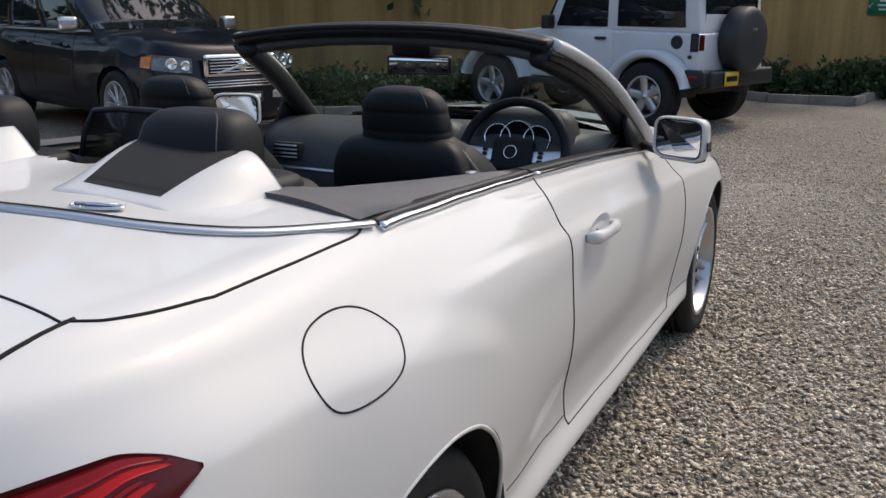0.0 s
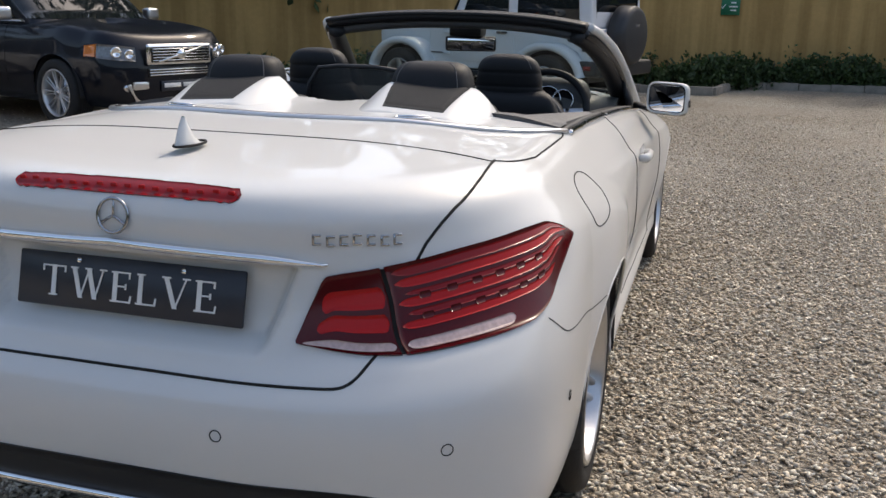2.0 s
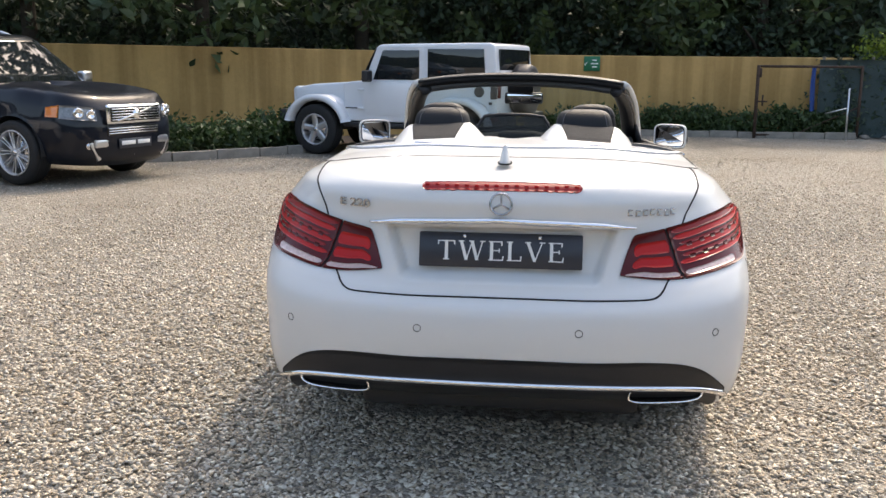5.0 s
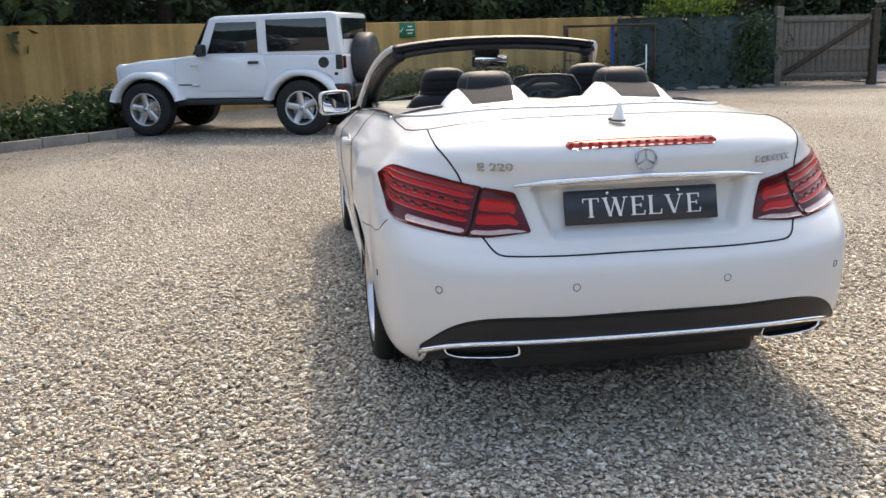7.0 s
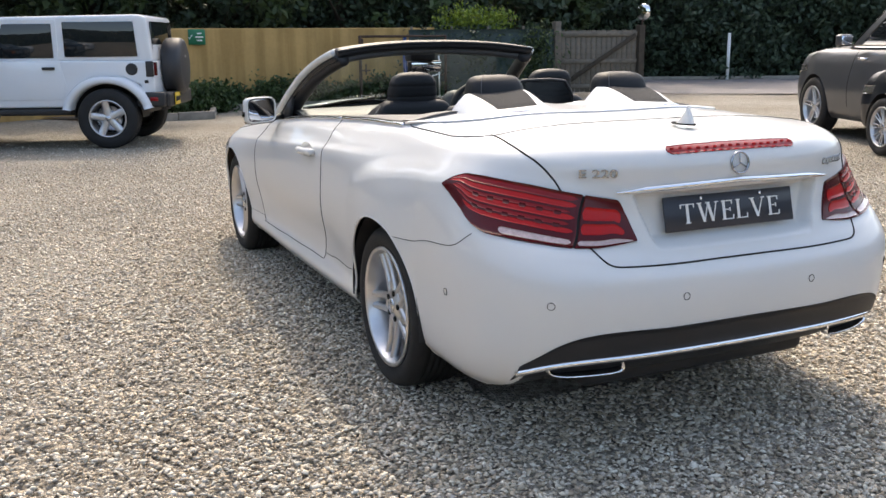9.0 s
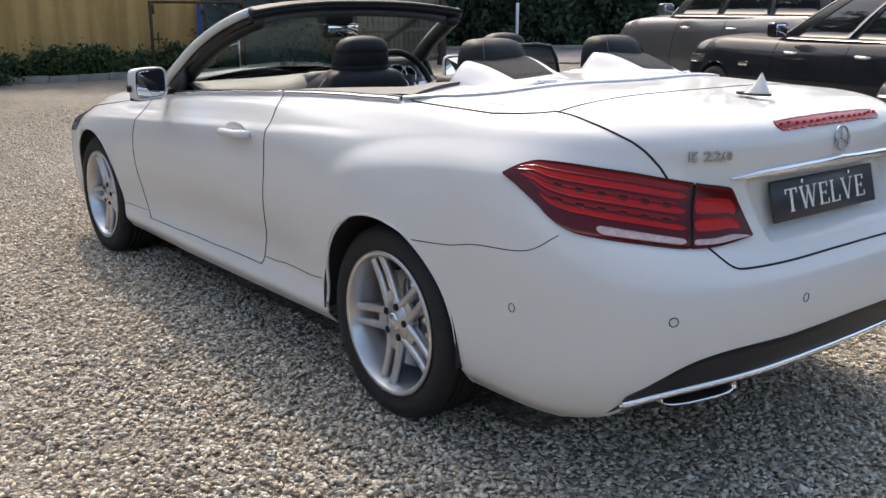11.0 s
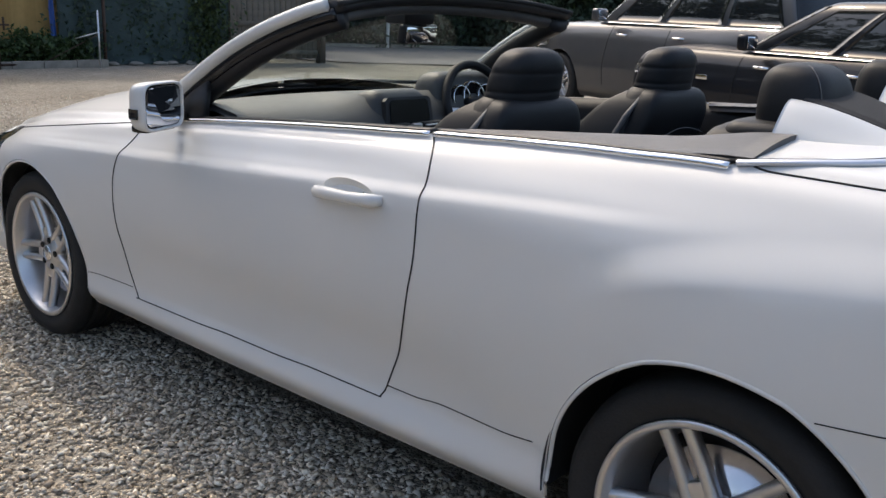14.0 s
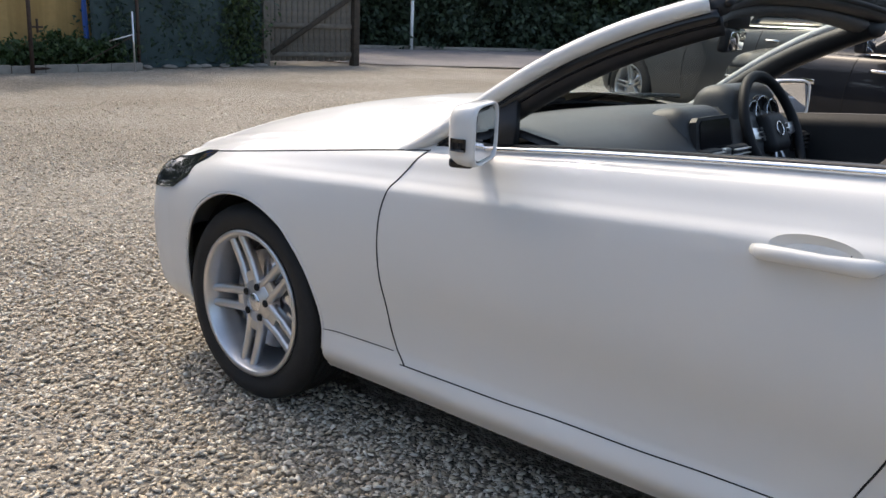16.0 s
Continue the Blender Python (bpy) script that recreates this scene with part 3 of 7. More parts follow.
uvl = np.array([body.find(q, (0, 1.6), (8, 15)) if q[2] is None else body.find(q, (0, 1), (3, NB + .2)) for q in LIDSEAM])
tl = np.arange(len(uvl), dtype=float); tt = np.linspace(0, tl[-1], 200)
lidP = body.pts(w2u(even(herm(tl, u2w(uvl[:, 0]))(tt))), even(herm(tl, uvl[:, 1])(tt)))
for sd in (1, -1):
    part("lid_gap", tube(lidP * np.array([sd, 1, 1]), .0032, 6), GAP, LID)
cf = deck_line([(x, float(lid_front(x))) for x in (0, .12, .25, .35, .45, .55, .60, .64)])
part("cover_gap", tube(np.concatenate([cf[::-1] * FL, cf[1:]]), .0022, 6), GAP, car)
seam([(.64, -.545, None), (.672, -.50, None), (.688, -.42, None), (.697, -.3, None), (.702, -.1, None), (.703, 0.03, None), (.685, 0.065, None)], ur=(0.5, 2), vr=(NB - 1, NB + 2), name="cover_gap", r=0.0026)

loop = [(-.186 + 1.46 * r * math.cos(radians(a)), .885 + r * 0.74 * math.sin(radians(a))) for a, r in ((0, .083), (30, .084), (60, .085), (90, .085), (120, .085), (150, .085), (180, .085), (205, .088), (228, .098), (250, .088), (275, .083), (300, .083), (330, .083), (360, .083))]
flapP, _, _ = body.trace([(None, y, z) for y, z in loop], 60, ur=(0.6, 2), vr=(4, NB + 1))
part("fuel_flap_gap", tube(flapP, 0.0018, 6), GAP, car)

# bonnet edge and lamp line
bonnet_z = herm([2.0, 2.2, 2.45, 2.76, 3.0, 3.1], [.885, .862, .830, .790, .757, .742])
seam([(None, y, float(bonnet_z(y))) for y in np.linspace(2.04, 3.06, 14)], ur=(1, 2.3), vr=(NB - 3.5, NB + .6), name="bonnet_gap", r=0.0024)


def strip(pl, w, material, name, parent=None, h=0.35, sides=(1,), off=0.002, n=80, seg=8, label="", **k):
    """A flat moulding along the body."""
    Pt, u, v = body.trace(pl, n, off=off, **k)
    for sd in sides:
        part(name, tube(Pt * np.array([sd, 1, 1]), w / 2, seg, flat=h), material, parent or car, label)


# mouldings round the cabin
ARC = [(0.0, -.268), (.217, -.264), (.33, -.256), (.427, -.24), (.52, -.20), (.587, -.152), (.64, -.09), (.672, -.03), (.692, .04), (.697, .075)]
arcP = deck_line(ARC, 70) + np.array([0, 0, .003])
arcP[0, 0] = 0
full = np.concatenate([arcP[::-1] * np.array([-1, 1, 1]), arcP[1:]])
part("cover_moulding", tube(full, 0.0135, 8, flat=0.5), SATIN, car, "bright satin moulding round the roof cover")
part("cover_seal", tube(full + np.array([0, 0.017, 0.001]) * np.array([1, 1, 1]), 0.006, 6, flat=0.8), GAP, car)
for sd in (1, -1):
    Pb, _, _ = body.trace([(None, y, None) for y in np.linspace(.085, .828, 14)], 60, ur=(1, 2), vr=(NB - .15, NB - .05))
    part("belt_moulding", tube((Pb + np.array([0.002, 0, 0.004])) * np.array([sd, 1, 1]), 0.0095, 8, flat=0.9), CHROME, car, "chrome belt moulding")
    Pr = Pb + np.array([-0.018, 0, 0.010])
    part("belt_seal", tube(Pr * np.array([sd, 1, 1]), 0.011, 6, flat=0.6), PLASTIC, car)
    Pb, _, _ = body.trace([(None, y, None) for y in np.linspace(.844, 1.93, 14)], 60, ur=(1, 2), vr=(NB - .15, NB - .05))
    part("belt_moulding", tube((Pb + np.array([0.002, 0, 0.004])) * np.array([sd, 1, 1]), 0.0085, 8, flat=0.9), CHROME, DOORS[sd], "chrome belt moulding")
    part("belt_seal", tube((Pb + np.array([-0.018, 0, 0.010])) * np.array([sd, 1, 1]), 0.011, 6, flat=0.6), PLASTIC, DOORS[sd])


# rear lamps
def uv(p, ur=(0, 2), vr=(2, NB + .5)):
    return body.find(p, ur, vr)


top_pts = [(.376, None, .727), (.40, None, .80), (.425, None, .846), (.50, None, .862), (.58, None, .878), (.66, None, .893), (None, -.72, .905), (None, -.62, .908), (None, -.575, .898), (None, -.53, .872)]
bot_pts = [(.376, None, .725), (.44, None, .716), (.52, None, .712), (.60, None, .717), (.67, None, .727), (None, -.78, .745), (None, -.72, .765), (None, -.64, .812), (None, -.57, .850), (None, -.53, .870)]
tu = np.array([uv(p, (0, 1.2) if p[0] else (.3, 1.2)) for p in top_pts]); bu = np.array([uv(p, (0, 1.2) if p[0] else (.3, 1.2)) for p in bot_pts])
u0, u1 = min(tu[0, 0], bu[0, 0]), max(tu[-1, 0], bu[-1, 0])
LT, LB = herm(np.maximum.accumulate(tu[:, 0]) + np.arange(len(tu)) * 1e-5, tu[:, 1]), herm(np.maximum.accumulate(bu[:, 0]) + np.arange(len(bu)) * 1e-5, bu[:, 1])
LU = uspace(u0, u1, 70)
usplit = uv((.548, None, .78), (0, 1.2))[0]


def lampband(ua, ub, ta, tb, off, n=40, m=5, side=1, round_ends=True):
    s = np.linspace(0, 1, n)
    U = uspace(ua, ub, n)
    k = np.sqrt(np.clip(1 - np.clip((np.abs(s - .5) - .42) / .08, 0, 1) ** 2, 0.02, 1)) if round_ends else np.ones(n)
    mid, half = (ta + tb) / 2, (tb - ta) / 2 * k
    lo, hi = LB(U), LT(U)
    return body.patch(U, lo + (hi - lo) * (mid - half), lo + (hi - lo) * (mid + half), m, off, side)


for sd in (1, -1):
    fl = sd < 0
    U = uspace(u0 + .01, u1 - .01, 60)
    part("lamp_seat", slab(body.patch(U, LB(U) + .04, LT(U) - .04, 10, 0.004, sd), .008, fl), GAP, car)
    for seg, (ua, ub) in enumerate(((u0, usplit - .004), (usplit + .004, u1))):
        U = uspace(ua, ub, 50)
        lens = part("rear_lamp", slab(body.patch(U, LB(U), LT(U), 16, 0.006, sd), 0.012, fl), RED_DARK, LID if seg == 0 else car, "smoked red rear lamp")
        w = ub - ua
        if seg == 0:
            part("lamp_strip", slab(lampband(ua + .30 * w, ub - .03 * w, .56, .80, .0075, side=sd), 0.002, fl), RED_BRIGHT, lens, "bright red lamp element")
            part("lamp_strip", slab(lampband(ua + .22 * w, ub - .03 * w, .30, .50, .0075, side=sd), 0.002, fl), RED_BRIGHT, lens, "bright red lamp element")
            part("reversing_lamp", slab(lampband(ua + .06 * w, ub - .02 * w, .05, .18, .0075, side=sd), 0.002, fl), LAMP_CLEAR, lens, "clear lamp strip")
        else:
            for ta, tb, e0, e1 in ((.74, .84, .02, .94), (.53, .63, .02, .90), (.30, .39, .02, .80)):
                part("lamp_strip", slab(lampband(ua + e0 * w, ua + e1 * w, ta, tb, .0075, side=sd), 0.002, fl), RED_BRIGHT, lens, "bright red lamp element")
            for ta, tb, e0, e1 in ((.86, .96, .02, .93), (.43, .50, .05, .86), (.645, .70, .05, .88)):
                part("lamp_strip", slab(lampband(ua + e0 * w, ua + e1 * w, ta, tb, .0072, side=sd), 0.002, fl), RED, lens)
            for ta in (.645, .43):
                for i in range(6):
                    a = ua + (.10 + .115 * i) * w
                    part("lamp_element", slab(lampband(a, a + .05 * w, ta - .05, ta + .02, .0085, 10, 3, sd), 0.002, fl), RED_DARK, lens)
            part("reversing_lamp", slab(lampband(ua + .02 * w, ua + .52 * w, .05, .18, .0075, side=sd), 0.002, fl), LAMP_CLEAR, lens, "clear lamp strip")

# third brake lamp
zb = np.linspace(-.252, .252, 60)
bl_lo, bl_hi = [], []
for x in np.abs(zb):
    k = math.sqrt(max(0.02, 1 - (max(0, x - .235) / .0175) ** 2)) if x > .235 else 1
    bl_lo.append(uv((x, None, .9935 - .0115 * k - .004 * (x / .25) ** 2), (0, .6), (NB - 2, NB + 1.5)))
    bl_hi.append(uv((x, None, .9935 + .0115 * k - .004 * (x / .25) ** 2), (0, .6), (NB - 2, NB + 1.5)))
sg = np.sign(zb)[:, None]
blP = []
for x, a, b in zip(zb, bl_lo, bl_hi):
    t = np.linspace(0, 1, 6)
    q = body.pts(np.full(6, (a[0] + b[0]) / 2), a[1] + (b[1] - a[1]) * t) + np.array([0, -.003, .002])
    q[:, 0] = x
    blP.append(q)
part("brake_lamp", slab(np.array(blP), 0.008), RED, LID, "long red high-level brake lamp")
for i in range(16):
    x = -.235 + .47 * i / 15
    zc = body.pts(*uv((abs(x), None, .9935), (0, .6), (NB - 2, NB + 1.5)))
    part("brake_lamp_element", box(.014, .004, .012, (x, zc[1] - .005, zc[2] + .001), .0015, 1), RED_BRIGHT, LID)

# chrome strip over the plate
Pc, _, _ = body.trace([(x, None, .889 - .020 * (x / .42) ** 2) for x in (0.005, .1, .2, .3, .36, .40, .425)], 40, ur=(0, .8), vr=(5, NB), off=.004)
fullc = np.concatenate([Pc[::-1] * np.array([-1, 1, 1]), Pc[1:]])
part("handle_strip", tube(fullc, [0.004 + 0.010 * min(1, 8 * min(i, len(fullc) - 1 - i) / len(fullc)) for i in range(len(fullc))], 8, flat=0.75), CHROME, LID, "chrome strip over the number plate")

# number plate
PM = pose(0, -.966, .789, 90 - 14, 0, 0)
plate = part("number_plate", box(.52, .111, .008, (0, 0, 0), .003, 1), PLATE, LID, "dark show plate with pale lettering")
plate.matrix_basis = PM


def text_mesh(name, body_text, size, extrude, material, parent, m, label="", width=None, bevel=0.0):
    cu = bpy.data.curves.new(name, "FONT")
    cu.body, cu.size, cu.extrude, cu.align_x, cu.align_y, cu.bevel_depth = body_text, size, extrude, 'CENTER', 'CENTER', bevel
    cu.offset = -.0012 if size > .05 else 0
    tmp = bpy.data.objects.new(name, cu)
    scene.collection.objects.link(tmp)
    dg = bpy.context.evaluated_depsgraph_get()
    me = bpy.data.meshes.new_from_object(tmp.evaluated_get(dg))
    bpy.data.objects.remove(tmp)
    me.materials.clear(); me.materials.append(material)
    xs = [v.co.x for v in me.vertices]
    if width:
        k = width / (max(xs) - min(xs))
        for v in me.vertices:
            v.co.x *= k
    ob = part(name, me, material, parent, label)
    ob.matrix_basis = m
    return ob


def serif_word(word, width, height):
    """Roman capitals out of thick and thin strokes with serifs."""
    K, H = .15, .055
    glyph = {
        "T": (.82, [(.41, 0, .41, 1, K), (.0, .97, .82, .97, H), (.03, .78, .03, .98, H), (.79, .78, .79, .98, H), (.26, .02, .56, .02, H)]),
        "W": (1.26, [(.12, 1, .38, 0, K), (.38, 0, .63, .92, H), (.63, 1, .88, 0, K), (.88, 0, 1.14, 1, H), (0, .975, .27, .975, H), (.50, .975, .74, .975, H), (1.02, .975, 1.26, .975, H)]),
        "E": (.70, [(.14, 0, .14, 1, K), (0, .03, .66, .03, H), (0, .97, .63, .97, H), (.14, .52, .50, .52, H), (.50, .42, .50, .62, H), (.66, 0, .69, .24, H), (.62, .78, .62, 1, H)]),
        "L": (.68, [(.14, 0, .14, 1, K), (0, .03, .64, .03, H), (0, .975, .28, .975, H), (.64, 0, .67, .26, H)]),
        "V": (.94, [(.13, 1, .47, 0, K), (.47, 0, .81, 1, H), (0, .975, .29, .975, H), (.68, .975, .94, .975, H)]),
    }
    adv = .16
    total = sum(glyph[c][0] for c in word) + adv * (len(word) - 1)
    k = width / total
    vs, fs, x = [], [], -width / 2
    for c in word:
        w, strokes = glyph[c]
        for j, (x0, y0, x1, y1, t) in enumerate(strokes):
            a, b = Vector((x + x0 * k, (y0 - .5) * height)), Vector((x + x1 * k, (y1 - .5) * height))
            if abs(y1 - y0) > abs(x1 - x0) * .5:
                o = Vector((t * k / 2, 0))
            else:
                o = Vector((0, t * height / 2))
            top = .0016 + .0001 * j
            n = len(vs)
            vs += [(p.x, p.y, z) for z in (0, top) for p in (a - o, a + o, b + o, b - o)]
            fs += [tuple(n + i for i in f) for f in ((4, 5, 6, 7), (0, 1, 5, 4), (1, 2, 6, 5), (2, 3, 7, 6), (3, 0, 4, 7))]
        x += (w + adv) * k
    bm = bmesh.new()
    v = [bm.verts.new(p) for p in vs]
    for f in fs:
        bm.faces.new([v[i] for i in f])
    bmesh.ops.recalc_face_normals(bm, faces=bm.faces)
    return bm


part("plate_lettering", serif_word("TWELVE", .40, .062), WHITEINK, plate, "pale serif capital letters").location = (0, -.002, .0041)
for x in (-.115, .125):
    part("plate_screw", box(.010, .010, .004, (x, .043, .006), .002, 1), CHROME, plate)


def on_rear(x, z, off=.003, vr=(3, NB)):
    u, v = uv((abs(x), None, z), (0, .9), vr)
    p = body.pts(u, v); n = body.normal(np.array([u]), np.array([v]))[0]
    p = p + n * off
    sgn = -1 if x < 0 else 1
    p[0] *= sgn; n[0] *= sgn
    zax = Vector(n).normalized(); xax = Vector((0, 0, 1)).cross(zax).normalized(); yax = zax.cross(xax)
    return Matrix.Translation(Vector(p)) @ Matrix((xax, yax, zax)).transposed().to_4x4()


text_mesh("badge_lettering", "E 220", .036, .002, BADGE, LID, on_rear(-.475, .926), "chrome badge lettering", .118, .0006)
for i in range(7):
    x = .405 + .0225 * i
    bars = [box(.017, .0045, .003, (0, dy, 0), .0008, 1) for dy in (-.0085, .0085)] + [box(.0045, .020, .003, (-.0065, 0, 0), .0008, 1)]
    b = part("badge_bar", merge(*bars), BADGE, LID)
    b.matrix_basis = on_rear(x, .918 - .002 * i / 6, .003)
ring = [(.0335 * math.cos(a), .0335 * math.sin(a), 0) for a in np.linspace(0, 2 * math.pi, 40, endpoint=False)]
em = part("round_emblem", tube(ring, .0035, 8, closed=True), BADGE, LID, "round chrome emblem")
em.matrix_basis = on_rear(0.001, .941, .004)
for a in (90, 210, 330):
    sp = part("emblem_spoke", box(.030, .007, .004, (.0155, 0, 0), .0015, 1, taper=(1, .3)), BADGE, em)
    sp.matrix_basis = pose(0, 0, 0, 0, 0, a)

# parking sensors
for x, z in ((-.68, .553), (-.255, .556), (.255, .556), (.68, .553)):
    rg = part("parking_sensor", tube([(.0115 * math.cos(a), .0115 * math.sin(a), 0) for a in np.linspace(0, 2 * math.pi, 20, endpoint=False)], .0012, 5, closed=True), GAP, BUMPER)
    rg.matrix_basis = on_rear(x, z, .0005)
for sd in (1, -1):
    u, v = uv((None, -.60, .527), (.5, 1.2))
    p = body.pts(u, v); p[0] *= sd
    rg = part("parking_sensor", tube([(p[0] + sd * .001, p[1] + .0115 * math.cos(a), p[2] + .0115 * math.sin(a)) for a in np.linspace(0, 2 * math.pi, 20, endpoint=False)], .0012, 5, closed=True), GAP, BUMPER)

# lower bumper insert, chrome line, tailpipes
dx = np.concatenate([np.linspace(.004, .60, 30), np.linspace(.62, .735, 14)])
dz_top = np.interp(dx, [0, .50, .58, .62, .66, .70, .735], [.463, .465, .462, .448, .425, .390, .345])
dz_bot = np.interp(dx, [0, .5, .62, .66, .70, .735], [.372, .374, .372, .362, .345, .318])
vr_, ur_ = (0, 6), (0, 1)
hiU = [uv((x, None, z), ur_, vr_) for x, z in zip(dx, dz_top)]; loU = [uv((x, None, z), ur_, vr_) for x, z in zip(dx, dz_bot)]
DP = []
for (ua, va), (ub, vb) in zip(loU, hiU):
    t = np.linspace(0, 1, 6)
    DP.append(body.pts(ua + (ub - ua) * t, va + (vb - va) * t) + body.normal(ua + (ub - ua) * t, va + (vb - va) * t) * .004)
DP = np.array(DP)
for j in range(DP.shape[1]):
    for c in range(3):
        DP[:, j, c] = even(DP[:, j, c], 2, 4)
DF = np.concatenate([DP[::-1] * FL, DP])
part("bumper_insert", slab(DF, .012), PLASTIC, BUMPER, "black lower bumper insert")
line = DF[:, 0]
line = np.stack([even(line[:, c], 3, 6) for c in range(3)], -1)
part("bumper_trim", tube(line + np.array([0, -.006, .004]), 0.0115, 8, flat=0.9), CHROME, BUMPER, "chrome line along the lower bumper")
# under the chrome line
low = np.stack([line + np.array([0, .004, -.004]), line + np.array([0, .035, -.03]), line * np.array([.97, 1, 1]) + np.array([0, .10, -.075]), line * np.array([.95, 1, 1]) + np.array([0, .3, -.11])], 1)
part("rear_valance", slab(low, .01, True), PLASTIC, BUMPER, "black valance under the bumper")
for sd in (1, -1):
    cx0, cz0, cy0 = .540 * sd, .338, -1.02
    outer = []
    n = 40
    for i in range(n):
        a = 2 * math.pi * i / n
        c, s = math.cos(a), math.sin(a)
        outer.append((sd * (.122 * math.copysign(abs(c) ** .5, c) + .012 * s), .027 * math.copysign(abs(s) ** .6, s)))
    rows = []
    for sc, yy in ((.80, .10), (.82, .012), (.90, -.004), (1.0, .0), (1.0, .03), (.98, .12)):
        rows.append([(cx0 + x * (1 - (1 - sc) * .35), cy0 + yy + .10 * ((abs(cx0 + x) / .7) ** 4) * .8, cz0 + z * sc) for x, z in outer])
    R = np.array(rows); R = np.concatenate([R, R[:, :1]], 1)
    tp = part("tailpipe", sheet(R, sd > 0), CHROME, car, "chrome tailpipe trim")
    inn = R[0, :-1]
    part("pipe_mouth", ([tuple(p) for p in inn], [tuple(range(n))]), GAP, tp)

# aerial fin
fv = []
for i, t in enumerate(np.linspace(0, 1, 12)):
    h = .066 * t
    y_back, y_front = -.765 + .018 * t + .012 * t * t, -.660 - .075 * t ** .5
    w = .017 * (1 - t) ** .8 + .0035
    yc, ln = (y_back + y_front) / 2, (y_front - y_back) / 2
    fv.append([(w * math.cos(a), yc + ln * math.sin(a), 1.040 + h) for a in np.linspace(0, 2 * math.pi, 21)])
vs, fs = sheet(np.array(fv), True)
part("aerial_fin", (list(map(tuple, vs)) + [], [tuple(f) for f in fs] + [tuple(len(vs) - 21 + k for k in range(20))]), PAINT, LID, "white aerial fin")
part("fin_base", tube([(.0225 * math.cos(a), -.7125 + .056 * math.sin(a), 1.0435) for a in np.linspace(0, 2 * math.pi, 24, endpoint=False)], .003, 5, closed=True), GAP, LID)

# latch covers on the roof cover
for sd in (1, -1):
    u, v = uv((.345, -.195, None), (0, 2), (NB, 17))
    p = body.pts(u, v)
    ov = [(sd * p[0] + .046 * math.cos(a) + .0 * math.sin(a), p[1] + .017 * math.sin(a) + .010 * sd * math.cos(a), p[2] + .003) for a in np.linspace(0, 2 * math.pi, 30, endpoint=False)]
    lt = part("latch_cover", ([tuple(q) for q in ov] + [(sd * p[0], p[1], p[2] + .005)], [(i, (i + 1) % 30, 30) for i in range(30)]), GLOSSBLK, car, "dark oval latch cover")
    part("latch_rim", tube(ov, .0028, 6, closed=True), CHROME, lt)
    part("latch_bar", tube([(sd * p[0] - .038, p[1] - .008 * sd, p[2] + .006), (sd * p[0] + .038, p[1] + .008 * sd, p[2] + .006)], .004, 6), CHROME, lt)

# white humps with dark pads behind the rear headrests
for sd in (1, -1):
    hx = np.linspace(-.225, .225, 46); hy = np.linspace(-.17, .10, 40)
    HX, HY = np.meshgrid(hx, hy, indexing='ij')
    wtop = .086 + .028 * sstep(-.17, .09, HY)
    prof = 1 - sstep(wtop, wtop + .115, np.abs(HX - .012))
    hh = .082 * sstep(-.225, .105, HY) ** .85
    X = HX + .300
    base = np.interp(np.abs(X), [0, .2, .4, .55, .66], [1.062, 1.058, 1.046, 1.032, 1.018]) - .006
    rim = np.minimum(.225 - np.abs(HX), HY + .17)
    Zh = base + hh * prof - .03 * (1 - sstep(0, .035, rim))
    H3 = np.stack([X * sd, HY, Zh], -1)
    hump = part("rear_hump", slab(H3, .012, sd < 0), PAINT, car, "white hump behind a rear headrest")
    # pad lying on the sloping top, narrower towards its rear corners
    py = np.linspace(-.108, .075, 20); ps = np.linspace(-1, 1, 22)
    PS, PY = np.meshgrid(ps, py, indexing='ij')
    pw = .086 + .028 * sstep(-.17, .09, PY) - .004
    PX = .012 + PS * pw
    pb = np.interp(PX + .300, [0, .2, .4, .55, .66], [1.062, 1.058, 1.046, 1.032, 1.018]) - .006
    edge = np.minimum(1 - np.abs(PS), (PY + .108) / .06)
    PZ = pb + .082 * sstep(-.225, .105, PY) ** .85 + .0015 + .0045 * sstep(0, .10, edge)
    part("hump_pad", slab(np.stack([(PX + .300) * sd, PY, PZ], -1), .004, sd < 0), FABRIC, hump, "black fabric pad on the hump")

# door handles
for sd in (1, -1):
    u, v = uv((None, .975, .826), (1, 2))
    p = body.pts(u, v); x = p[0] * sd
    hb = part("door_handle", tube([(x + sd * o, y, z) for y, z, o in ((1.100, .820, .004), (1.080, .822, .022), (1.035, .825, .030), (.955, .827, .031), (.900, .829, .028), (.880, .830, .022), (.867, .831, .004))], [.010, .014, .014, .013, .015, .015, .010], 10, flat=1.15), PAINT, DOORS[sd], "white pull handle")
    part("handle_gap", tube([(x + sd * .012, .917, .812), (x + sd * .040, .918, .826), (x + sd * .012, .919, .844)], .0014, 5), GAP, hb)
    rec = []
    for i in range(9):
        r = i / 8
        rec.append([(x + sd * (.004 - .012 * (1 - r * r)), .985 + .088 * r * math.cos(a), .837 + .030 * r * math.sin(a)) for a in np.linspace(0, 2 * math.pi, 33)])
    R = np.array(rec)
    part("handle_cup", sheet(R, sd < 0), PAINT, DOORS[sd])

# wing mirrors
def loft_box(sx, sy, sz, c):
    return box(sx, sy, sz, c, min(sx, sy, sz) * .45, 4)


def oval(w, h, n=40, sq=5.0):
    return [(w / 2 * math.copysign(abs(math.cos(a)) ** (2 / sq), math.cos(a)), h / 2 * math.copysign(abs(math.sin(a)) ** (2 / sq), math.sin(a))) for a in np.linspace(0, 2 * math.pi, n, endpoint=False)]


